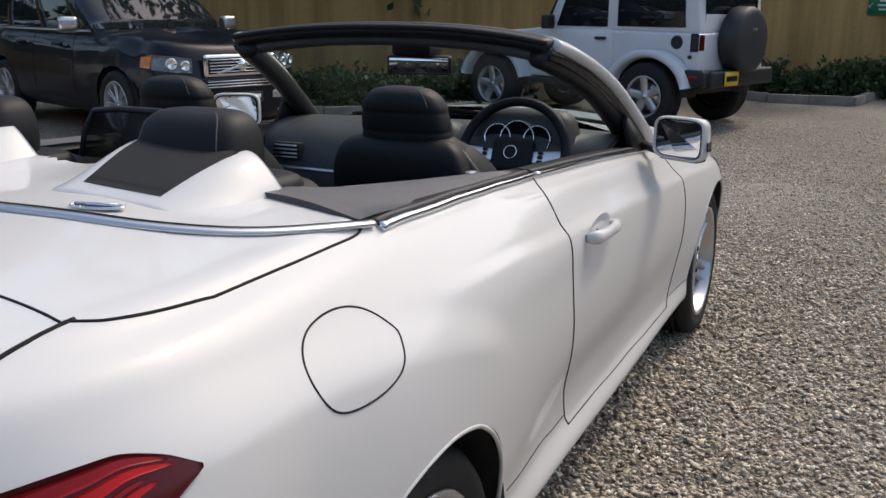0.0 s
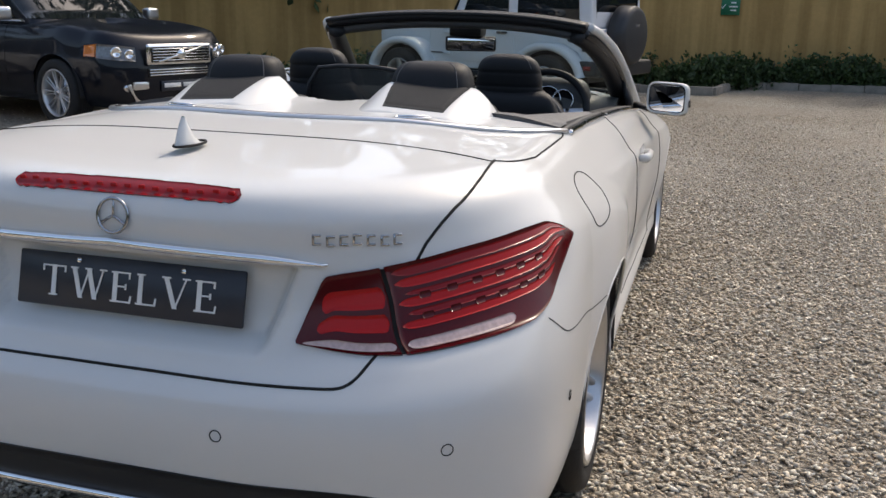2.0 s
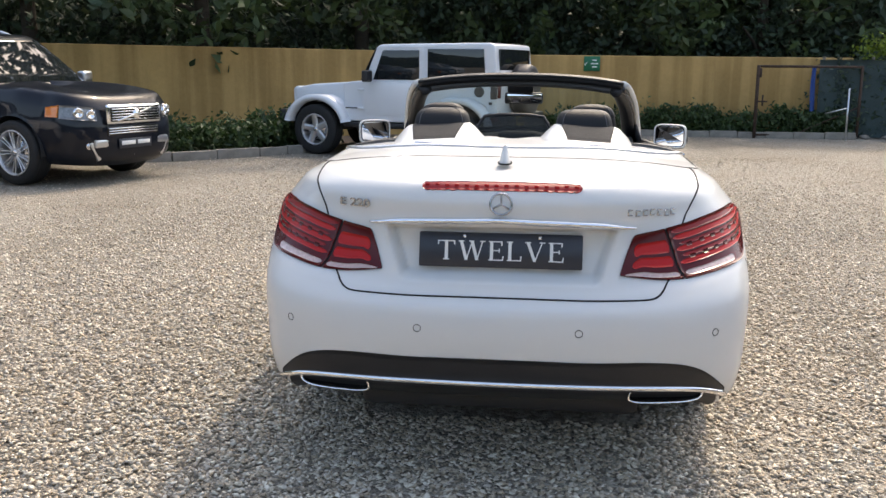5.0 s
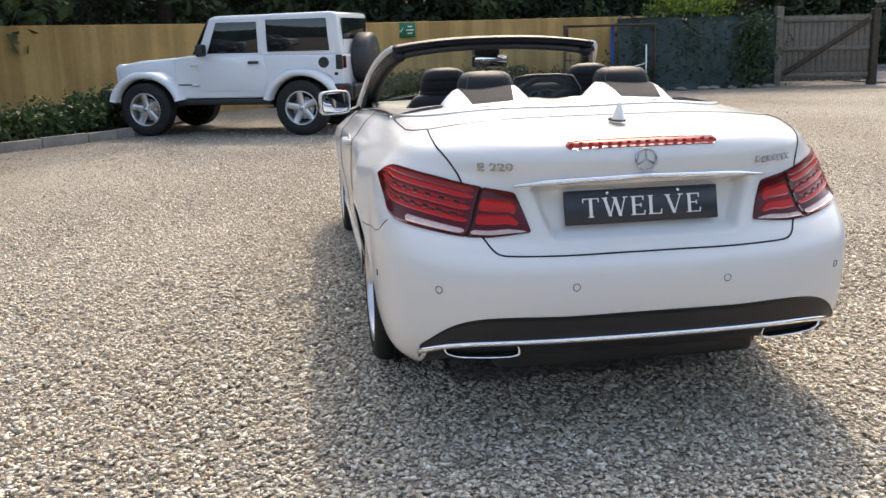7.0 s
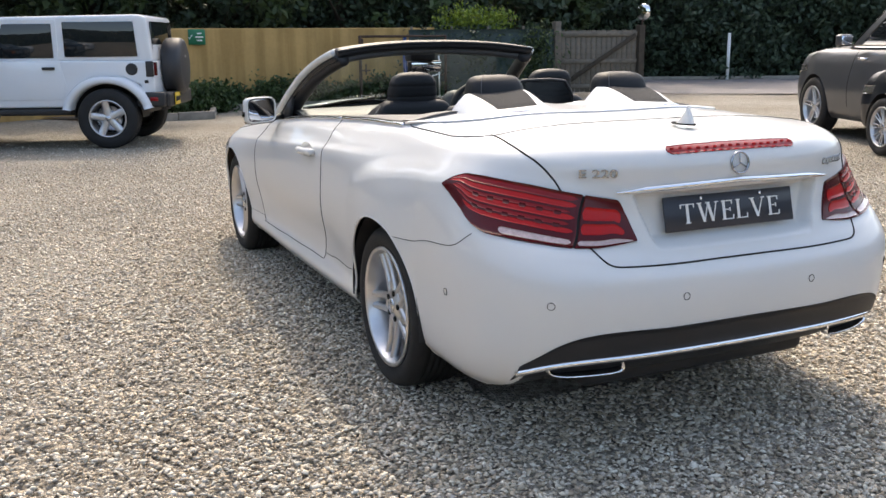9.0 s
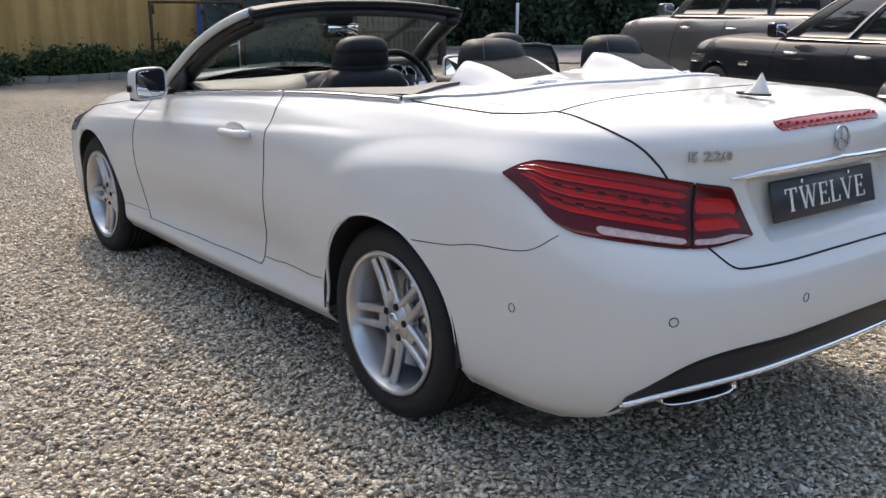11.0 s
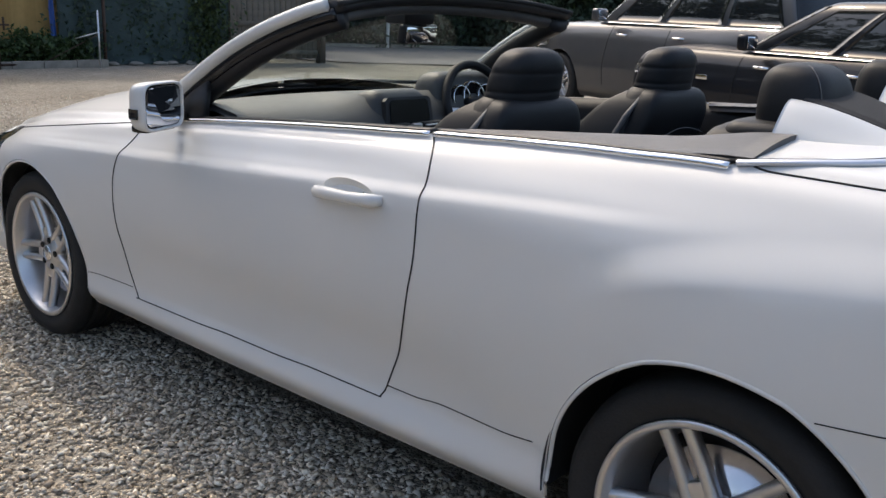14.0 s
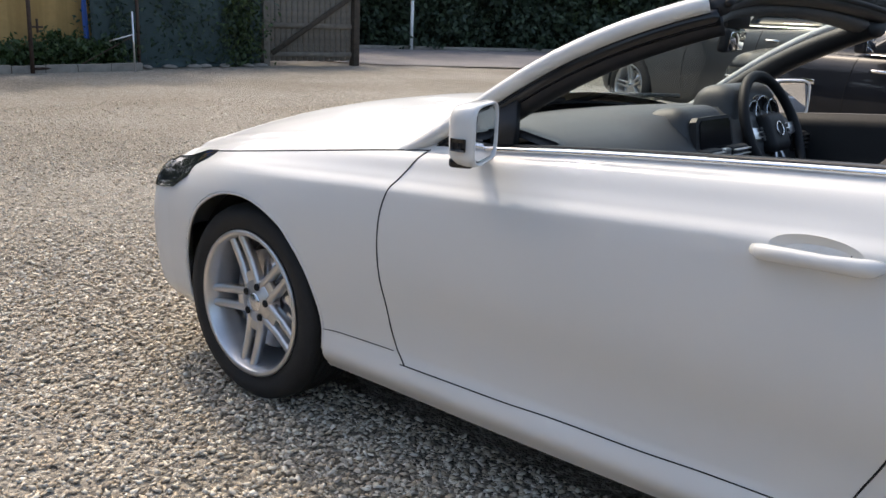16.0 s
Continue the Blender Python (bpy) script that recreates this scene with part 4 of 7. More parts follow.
MIRROR_ROWS = ((-.030, .172, .120), (-.036, .176, .123), (-.041, .180, .127), (-.040, .187, .134), (-.030, .191, .139), (-.014, .190, .139), (.006, .181, .134), (.024, .160, .121), (.037, .126, .098), (.045, .082, .064), (.049, .028, .022))
for sd in (1, -1):
    rows = []
    for y, w, h in MIRROR_ROWS:
        k = max(0.0, y) / .1
        rows.append([(x - sd * .020 * k, y + .9 * max(0, sd * x) ** 2 * (y < .03), z + .006 * k - .05 * max(0, sd * x) * (z < 0)) for x, z in oval(w, h)])
    R = np.array(rows); R = np.concatenate([R, R[:, :1]], 1)
    vs, fs = sheet(R, False)
    mir = part("wing_mirror", (vs, [tuple(f) for f in fs]), PAINT, DOORS[sd], "white wing mirror housing")
    mir.matrix_basis = pose(sd * .893, 1.772, .970, 0, 0, -sd * 25)
    ring = np.array(rows[0])
    for nm, k, dy, mt in (("mirror_bezel", 1.01, -.003, GLOSSBLK), ("mirror_glass", .95, -.006, MIRROR)):
        q = [(x * k, y + dy, z * k) for x, y, z in ring]
        part(nm, (q + [(x, y + .002, z) for x, y, z in q], [tuple(range(40)), tuple(range(79, 39, -1))] + [(i, i + 40, (i + 1) % 40 + 40, (i + 1) % 40) for i in range(40)]), mt, mir, "mirror glass" if mt is MIRROR else "").data.shade_flat()
    lens = [[(sd * (w / 2 + .0022) - sd * .20 * max(0.0, y), y + .9 * (w / 2) ** 2, -.034 + .0095 * j) for j in range(4)] for y, w in ((-.022, .1905), (-.008, .187), (.006, .181), (.016, .171))]
    tl = part("turn_lamp", slab(np.array(lens), .004, sd > 0), GLOSSBLK, mir, "dark slatted turn lamp")
    for j in range(3):
        part("lamp_slat", tube([(q[0] + sd * .001, q[1], -.0292 + .0095 * j) for q in (r[j] for r in lens)], .0014, 5), LAMP_SILVER, tl)
    part("lower_cap", loft_box(.150, .056, .024, (-sd * .006, .006, -.064)), GLOSSBLK, mir)
    part("mirror_foot", tube([(-sd * .06, .012, -.062), (-sd * .12, .02, -.058), (-sd * .185, .03, -.045)], [.020, .018, .022], 8, flat=.7), PLASTIC, mir)


# ---- wheels ----
def wheel_parts(root, R=.318, W=.245, rim=.236, style="twin", alloy=ALLOY, phase=0.0, sub="wheel"):
    """Wheel with its axis along x and its outer face towards +x."""
    h = W / 2
    prof = [(rim - .012, -h + .02), (rim + .004, -h + .012), (rim + .03, -h), (R - .022, -h + .004), (R - .006, -h + .022), (R, -h + .045)]
    for k in range(1, 6):
        a = -h + .045 + (W - .09) * k / 6
        prof += [(R, a - .006), (R - .006, a - .004), (R - .006, a + .004), (R, a + .006)]
    prof += [(R, h - .045), (R - .006, h - .022), (R - .022, h - .004), (rim + .03, h), (rim + .004, h - .012), (rim - .012, h - .02)]
    part("tyre", lathe(prof, 72), RUBBER, root, "black road tyre")
    rp = [(rim - .012, h - .020), (rim + .002, h - .010), (rim, h - .004), (rim - .010, h - .002), (rim - .017, h - .010), (rim - .024, h - .06), (rim - .05, h - .13), (rim - .045, -h + .02)]
    part("rim", lathe(rp, 64), alloy, root, "silver alloy rim")
    part("brake_disc", lathe([(.0, .03), (rim - .075, .03), (rim - .075, .02), (0, .02)], 40), LAMP_SILVER, root)
    part("wheel_backing", lathe([(0, -.02), (rim - .04, -.02), (rim - .04, -.03), (0, -.03)], 40), ALLOY_DARK, root)
    face = h - .022

    def spoke(r0, r1, o0, o1, w0, w1, d0, d1):
        vs, fs = [], []
        n = 7
        for i in range(n):
            t = i / (n - 1)
            r = r0 + (r1 - r0) * t; o = o0 + (o1 - o0) * t; w = w0 + (w1 - w0) * t; x = face - d0 + (d0 - d1) * t - .006 * math.sin(math.pi * t)
            for a, b in ((-w, -.028), (-w, -.008), (-w * .45, 0), (w * .45, 0), (w, -.008), (w, -.028)):
                vs.append((x + b, o + a, r))
        for i in range(n - 1):
            for k in range(6):
                a, b = i * 6 + k, i * 6 + (k + 1) % 6
                fs.append((a, b, b + 6, a + 6))
        return vs, fs
    if style == "twin":
        for k in range(5):
            for sgn in (-1, 1):
                s = part("spoke", spoke(.045, rim - .010, sgn * .027, sgn * .0245, .0140, .0125, .016, .004), alloy, root)
                s.matrix_basis = pose(0, 0, 0, phase + 72 * k, 0, 0)
            wb = part("spoke_web", box(.02, .05, .04, (face - .032, 0, .082), .006, 2), alloy, root)
            wb.matrix_basis = pose(0, 0, 0, phase + 72 * k, 0, 0)
    elif style == "multi":
        for k in range(9):
            for sgn in (-1, 1):
                s = part("spoke", spoke(.04, rim - .010, sgn * .008, sgn * .024, .008, .007, .010, .002), alloy, root)
                s.matrix_basis = pose(0, 0, 0, phase + 40 * k, 0, 0)
    elif style == "five":
        for k in range(5):
            s = part("spoke", spoke(.04, rim - .010, 0, 0, .05, .045, .012, .002), alloy, root)
            s.matrix_basis = pose(0, 0, 0, phase + 72 * k, 0, 0)
    hub = part("hub", lathe([(0, face - .010), (.030, face - .010), (.034, face - .014), (.066, face - .018), (.078, face - .03), (.07, face - .06)], 40), alloy, root)
    part("hub_cap", lathe([(0, face - .004), (.027, face - .005), (.031, face - .010)], 30), LAMP_SILVER, hub)
    if R < .33:
        for k in range(5):
            a = radians(phase + 36 + 72 * k)
            part("wheel_bolt", lathe([(0, face - .012), (.010, face - .012), (.012, face - .014), (.012, face - .03)], 12), GAP, hub).location = (0.001, .052 * math.sin(-a), .052 * math.cos(a))
    return root


WCX = .718
for ay in AXLES:
    for sd in (1, -1):
        w = new("wheel"); w.parent = car
        w["label"] = "silver twin-spoke alloy wheel with a low black tyre"
        w.matrix_basis = pose(sd * (WCX if ay == 0 else WCX - .004), ay, .314, 0, 0, 0 if sd > 0 else 180)
        wheel_parts(w, phase=-47 if sd < 0 else 25)
        # dark wheel house
        th = np.linspace(radians(-6), radians(186), 40)
        rows = [[(sd * x, ay + r * math.cos(a), .315 + r * math.sin(a)) for a in th] for x, r in ((.845 if ay == 0 else .76, ARCH_R + .004), (.74, ARCH_R + .012), (.52, ARCH_R + .012), (.50, .02))]
        part("wheel_house", sheet(np.array(rows), sd > 0), ALLOY_DARK, car)
        # rolled arch lip
        u_ = [(None, ay + ARCH_R * math.cos(a), .315 + ARCH_R * math.sin(a)) for a in np.linspace(radians(-12 if ay else -8), radians(188), 24)]
        Pl, _, _ = body.trace(u_, 60, ur=(.6, 2.5), vr=(0.5, 7))
        Pl[:, 0] = sd * (Pl[:, 0] - .003)
        part("arch_lip", tube(Pl, .0055, 6), PAINT, car)

# underbody
part("underbody", merge(box(1.44, 1.85, .16, (0, 1.36, .285), .02), box(1.02, 4.1, .15, (0, 1.25, .30), .02), box(1.30, .50, .16, (0, -.66, .36), .03), box(1.2, .45, .2, (0, 3.15, .33), .03)), PLASTIC, car)
part("silencer", box(.95, .28, .12, (0, -.72, .27), .04, 3), ALLOY_DARK, car)


# ---- cabin ----
def quad_bar(pts, wx, wz, seg=10):
    return tube(pts, wx, seg, flat=wz)


# windscreen: pillars, header, glass
PIL = [(.712, 2.22, .838), (.712, 2.12, .872), (.710, 2.05, .910), (.700, 1.97, .965), (.682, 1.87, 1.036), (.652, 1.71, 1.136), (.618, 1.56, 1.208), (.580, 1.43, 1.256), (.560, 1.385, 1.270)]
ph = np.array(PIL)
tt = np.linspace(0, len(PIL) - 1, 30)
pil = np.stack([herm(np.arange(len(PIL)), ph[:, i] * (1 if i != 1 else 1))(tt) for i in range(3)], -1)
screen = new("windscreen_frame"); screen.parent = car; screen["label"] = "windscreen frame with white pillars and a black header"
for sd in (1, -1):
    S = np.array([sd, 1, 1])
    part("pillar_skin", tube(pil * S, .036, 10, flat=.62), PAINT, screen, "white outer windscreen pillar")
    part("pillar_seal", tube((pil + np.array([-.010, -.022, -.024])) * S, .026, 8, flat=.9), GLOSSBLK, screen)
    part("pillar_trim", tube((pil + np.array([-.034, -.020, -.034])) * S, [.036 + .012 * (1 - i / 29) for i in range(30)], 10, flat=.9), PLASTIC, screen, "black inner pillar trim")
    part("mirror_corner", ([(sd * .722, 2.05, .895), (sd * .728, 1.78, .925), (sd * .694, 1.80, 1.03), (sd * .70, 2.05, .895), (sd * .70, 1.78, .925), (sd * .675, 1.80, 1.03)], [(0, 1, 2), (5, 4, 3), (0, 3, 4, 1), (1, 4, 5, 2), (2, 5, 3, 0)]), PLASTIC, screen)
hx = np.linspace(-.565, .565, 40)
hy = 1.385 + .055 * (1 - (hx / .565) ** 2); hz = 1.268 + .040 * (1 - np.abs(hx / .565) ** 2.4)
head = np.stack([hx, hy, hz], -1)
part("header_skin", tube(head + np.array([0, .02, .012]), .032, 10, flat=.34), PLASTIC, screen, "black header over the windscreen")
part("header_rail", tube(head + np.array([0, -.012, -.004]), .036, 10, flat=.62), PLASTIC, screen, "black header rail")
part("header_lining", tube(head * np.array([.95, 1, 1]) + np.array([0, .035, -.032]), .048, 10, flat=.50), LEATHER_G, screen)
for x in (-.30, .30):
    part("latch_plate", box(.13, .012, .006, (x, 1.385 + .05, 1.298 + .010), .002, 1), SATIN, screen)
part("header_seal", tube(head + np.array([0, -.045, .006]), .009, 6), RUBBER, screen)
for x in (-.12, .10):
    part("sun_visor_clip", box(.16, .05, .022, (x * 2.6, 1.49, 1.262), .010, 2), LEATHER_G, screen)
gb = np.stack([np.linspace(-.690, .690, 30), 2.03 + .17 * (1 - (np.linspace(-1, 1, 30)) ** 2), .918 + .045 * (1 - np.linspace(-1, 1, 30) ** 2)], -1)
gt = np.stack([np.linspace(-.555, .555, 30), np.interp(np.linspace(-.555, .555, 30), hx, hy) + .03, np.interp(np.linspace(-.555, .555, 30), hx, hz)], -1)
t = np.linspace(0, 1, 14)[None, :, None]
G = gb[:, None] * (1 - t) + gt[:, None] * t
G[..., 2] += .035 * np.sin(np.pi * t[..., 0]); G[..., 1] += .02 * np.sin(np.pi * t[..., 0])
gl = part("windscreen_glass", sheet(G, True), GLASS, screen, "clear curved windscreen")
gl.visible_shadow = False
part("cowl", slab(np.stack([gb * np.array([.93, 1, 1]) + np.array([0, -.03, -.012]), gb * np.array([.90, 1, 1]) + np.array([0, .03, -.030]), gb * np.array([.86, 1, 1]) + np.array([0, .06, -.075])], 1), .01, True), PLASTIC, car, "black scuttle under the windscreen")
for x0, x1 in ((-.55, .05), (.05, .60)):
    part("wiper", tube([(x0, 2.03 + .17 * (1 - (x0 / .69) ** 2) - .0, .945), ((x0 + x1) / 2, 2.17, .972), (x1, 2.03 + .17 * (1 - (x1 / .69) ** 2) - .03, .965)], .008, 6), PLASTIC, car)

# interior mirror
im = part("interior_mirror", box(.225, .030, .066, (0, 0, 0), .014, 3), PLASTIC, car, "black interior mirror on the windscreen")
im.matrix_basis = pose(.02, 1.595, 1.185, 8, 0, 14)
part("mirror_glass", box(.205, .003, .052, (0, -.0155, 0), .001, 1), MIRROR, im)
part("sensor_box", box(.15, .10, .045, (0, 1.615, 1.238), .015, 2), PLASTIC, car)
part("mirror_stalk", tube([(0, 1.62, 1.235), (.01, 1.605, 1.19)], .012, 8), PLASTIC, car)

# dashboard
n = 50
dx_ = np.linspace(-.665, .665, n)
prof = [(1.62, .55), (1.60, .66), (1.595, .75), (1.615, .84), (1.64, .885), (1.70, .918), (1.80, .935), (1.88, .934), (1.96, .922), (2.02, .900)]
D = np.zeros((n, len(prof), 3))
for j, (y, z) in enumerate(prof):
    k = j / (len(prof) - 1)
    hoodb = .070 * np.exp(-((dx_ - .37) / .17) ** 4) * math.exp(-((y - 1.68) / .10) ** 2) * (j >= 3)
    mid = .035 * np.exp(-((dx_) / .22) ** 4) * math.exp(-((y - 1.72) / .10) ** 2) * (j >= 3)
    bow = .20 * (1 - (dx_ / .69) ** 2) * max(0, (y - 1.75) / .27) - .02 * (j < 4) * np.cos(dx_ * 3)
    D[:, j, 0] = dx_; D[:, j, 1] = y + bow; D[:, j, 2] = z + hoodb + mid
dash = part("dashboard", slab(D, .02, True), DASH, car, "dark grey padded dashboard")
part("dash_trim", tube([(x, 1.598 - .02 * math.cos(x * 3) - .006, .79) for x in np.linspace(-.63, .12, 20)], .014, 6, flat=.8), SATIN, dash, "aluminium trim strip")
for cx in (-.53, -.085, .085, .60):
    v = part("air_vent", box(.12 if abs(cx) > .2 else .105, .03, .062, (cx, 1.592 - .02 * math.cos(cx * 3), .855), .008, 2), PLASTIC, dash, "slatted air vent")
    for k in range(4):
        part("vent_slat", box(.10, .012, .005, (cx, 1.572 - .02 * math.cos(cx * 3), .833 + .0145 * k), .0015, 1), SATIN, v)
part("clock", box(.045, .02, .055, (0, 1.566, .857), .008, 2), SATIN, dash, "small analogue clock")
hood = box(.36, .20, .17, (0, 0, 0), .055, 5, taper=(.70, .62))
hs = part("screen_surround", hood, DASH, dash, "padded hood round the display")
hs.matrix_basis = pose(.0, 1.70, .905, -8, 0, 0)
hx6 = [(-.105, -.030), (-.075, -.052), (.075, -.052), (.105, -.030), (.100, .040), (.088, .050), (-.088, .050), (-.100, .040)]
for nm, k, dy, mt in (("screen_frame", 1.12, 0, PLASTIC), ("display_screen", .93, -.004, GLOSSBLK)):
    q = [(x * k, dy, z * k) for x, z in hx6]
    ds = part(nm, (q + [(x, .02, z) for x, y, z in q], [tuple(range(8)), tuple(range(15, 7, -1))] + [(i, i + 8, (i + 1) % 8 + 8, (i + 1) % 8) for i in range(8)]), mt, dash, "black display screen" if mt is GLOSSBLK else "")
    ds.data.shade_flat()
    ds.matrix_basis = pose(.0, 1.603, .915, -10, 0, 0)
binnacle = part("instrument_hood", box(.40, .19, .15, (0, 0, 0), .06, 5, taper=(.78, .7)), DASH, dash, "padded hood over the dials")
binnacle.matrix_basis = pose(.37, 1.722, .968, -6, 0, 0)
for cx, r in ((.30, .042), (.37, .055), (.44, .042)):
    g = part("dial", lathe([(0, 0), (r, 0), (r + .004, .012), (r + .009, .012), (r + .009, -.01)], 28, 'z'), GLOSSBLK, dash, "round instrument dial")
    g.matrix_basis = pose(cx, 1.632, .950, 78, 0, 0)
    part("dial_ring", tube([((r + .004) * math.cos(a), (r + .004) * math.sin(a), .010) for a in np.linspace(0, 2 * math.pi, 28, endpoint=False)], .003, 5, closed=True), CHROME, g)
part("centre_console", merge(box(.22, .95, .20, (0, 1.15, .55), .03, 3), box(.20, .30, .22, (0, 1.60, .68), .03, 3)), PLASTIC, car, "black centre console")
part("centre_keys", box(.18, .02, .14, (0, 1.575, .755), .006, 2), PLASTIC, dash)

# steering wheel
sw = new("steering_wheel"); sw.parent = car; sw["label"] = "black leather three-spoke steering wheel with silver spokes"
sw.matrix_basis = pose(.37, 1.585, .905, 66, 0, 0)
rimp = [(.182 * math.cos(a), (.182 if math.sin(a) > -.8 else .176) * math.sin(a), 0) for a in np.linspace(0, 2 * math.pi, 48, endpoint=False)]
part("rim", tube(rimp, .0165, 10, closed=True), LEATHER, sw)
part("airbag_cover", box(.145, .125, .055, (0, -.005, -.005), .028, 4), LEATHER, sw)
for a, w in ((175, .04), (5, .04), (-70, .018), (-110, .018)):
    b = part("spoke", box(.13, w, .016, (.115, 0, -.006), .006, 2), SATIN, sw, "silver spoke")
    b.matrix_basis = pose(0, -.012, 0, 0, 0, a)
for sx in (-1, 1):
    for k in range(3):
        part("wheel_button", box(.016, .012, .008, (sx * .098, -.022 + .016 * k, .006), .002, 1), PLASTIC, sw)
part("emblem", tube([(.022 * math.cos(a), .022 * math.sin(a), .025) for a in np.linspace(0, 2 * math.pi, 24, endpoint=False)], .0025, 5, closed=True), CHROME, sw)
part("steering_column", tube([(.37, 1.60, .895), (.37, 1.72, .84)], .045, 12), PLASTIC, car)
part("indicator_stalk", tube([(.33, 1.615, .90), (.20, 1.60, .925)], .008, 6), PLASTIC, car)

# tub and door linings
part("cabin_floor", box(1.36, 2.0, .03, (0, 1.08, .375), .01), FABRIC, car, "black carpet floor")
part("bulkhead", box(1.30, .06, .62, (0, .16, .70), .02), FABRIC, car)
part("footwell", box(1.36, .04, .5, (0, 2.02, .62), .01), FABRIC, car)
for sd in (1, -1):
    for (ya, yb), par in (((.12, .868), car), ((.874, 2.02), DOORS[sd])):
        yy = np.linspace(ya, yb, 24)
        U = 1 + (yy + .35) / 3.55
        rows = []
        for z_off, inn in ((-.002, .022), (.004, .05), (-.03, .066), (-.14, .072), (-.22, .10), (-.30, .10), (-.34, .075), (-.58, .085)):
            Q = body.pts(U, np.full_like(U, NB))
            Q[:, 0] -= inn; Q[:, 2] += z_off
            rows.append(Q * np.array([sd, 1, 1]))
        part("side_lining" if par is car else "door_lining", slab(np.array(rows), .01, sd < 0), LEATHER, par, "black door and side lining")
    # grey ledge beside the rear seat
    L = np.zeros((16, 8, 3))
    for i, y in enumerate(np.linspace(.050, .80, 16)):
        wI = np.interp(y, [.075, .25, .5, .8], [.40, .46, .56, .635]); wO = float(np.interp(y, [.075, .8], [.688, .695]))
        zb_ = float(body.pts(1 + (y + .35) / 3.55, NB)[2]) + .015 * float(1 - sstep(.10, .30, y))
        for j, s in enumerate(np.linspace(0, 1, 8)):
            L[i, j] = (sd * (wI + (wO - wI) * s), y, zb_ + .004 + float(np.interp(y, [-.05, .3, .8], [.030, .016, .002])) * math.cos(math.pi * s * .5) + .009 * math.sin(math.pi * s))
    lg = part("rear_ledge", slab(L, .02, sd > 0), LEATHER_G, car, "dark grey vinyl ledge beside the rear seat")
    part("ledge_seam", tube([(sd * x, .30, .5 * 0 + 1.0 + .010 + .016 * (1 - k)) for x, k in ((.49, .1), (.55, .4), (.62, .7), (.67, .95))], .002, 5), GAP, lg)
    part("door_pull", tube([(sd * .60, 1.10, .80), (sd * .575, 1.2, .79), (sd * .575, 1.35, .78), (sd * .60, 1.45, .78)], .012, 8), SATIN, DOORS[sd])


# seats
def loft(sections, n=36, sq=4.5):
    """Superellipse sections (x, y, z, width, depth) joined upwards."""
    rows = []
    for x, y, z, w, d in sections:
        rows.append([(x + w / 2 * math.copysign(abs(math.cos(a)) ** (2 / sq), math.cos(a)), y + d / 2 * math.copysign(abs(math.sin(a)) ** (2 / sq), math.sin(a)), z) for a in np.linspace(0, 2 * math.pi, n, endpoint=False)])
    R = np.array(rows)
    R = np.concatenate([R, R[:, :1]], 1)
    vs, fs = sheet(R, True)
    m = n + 1
    return [tuple(v) for v in vs], [tuple(f) for f in fs] + [tuple(range(n))[::-1], tuple((len(rows) - 1) * m + k for k in range(n))]


def finer(sec, k=4):
    sec = np.array(sec, float); t = np.arange(len(sec)); tt = np.linspace(0, len(sec) - 1, (len(sec) - 1) * k + 1)
    return np.stack([herm(t, sec[:, i])(tt) if np.ptp(sec[:, i]) > 0 else np.full(len(tt), sec[0, i]) for i in range(5)], -1)


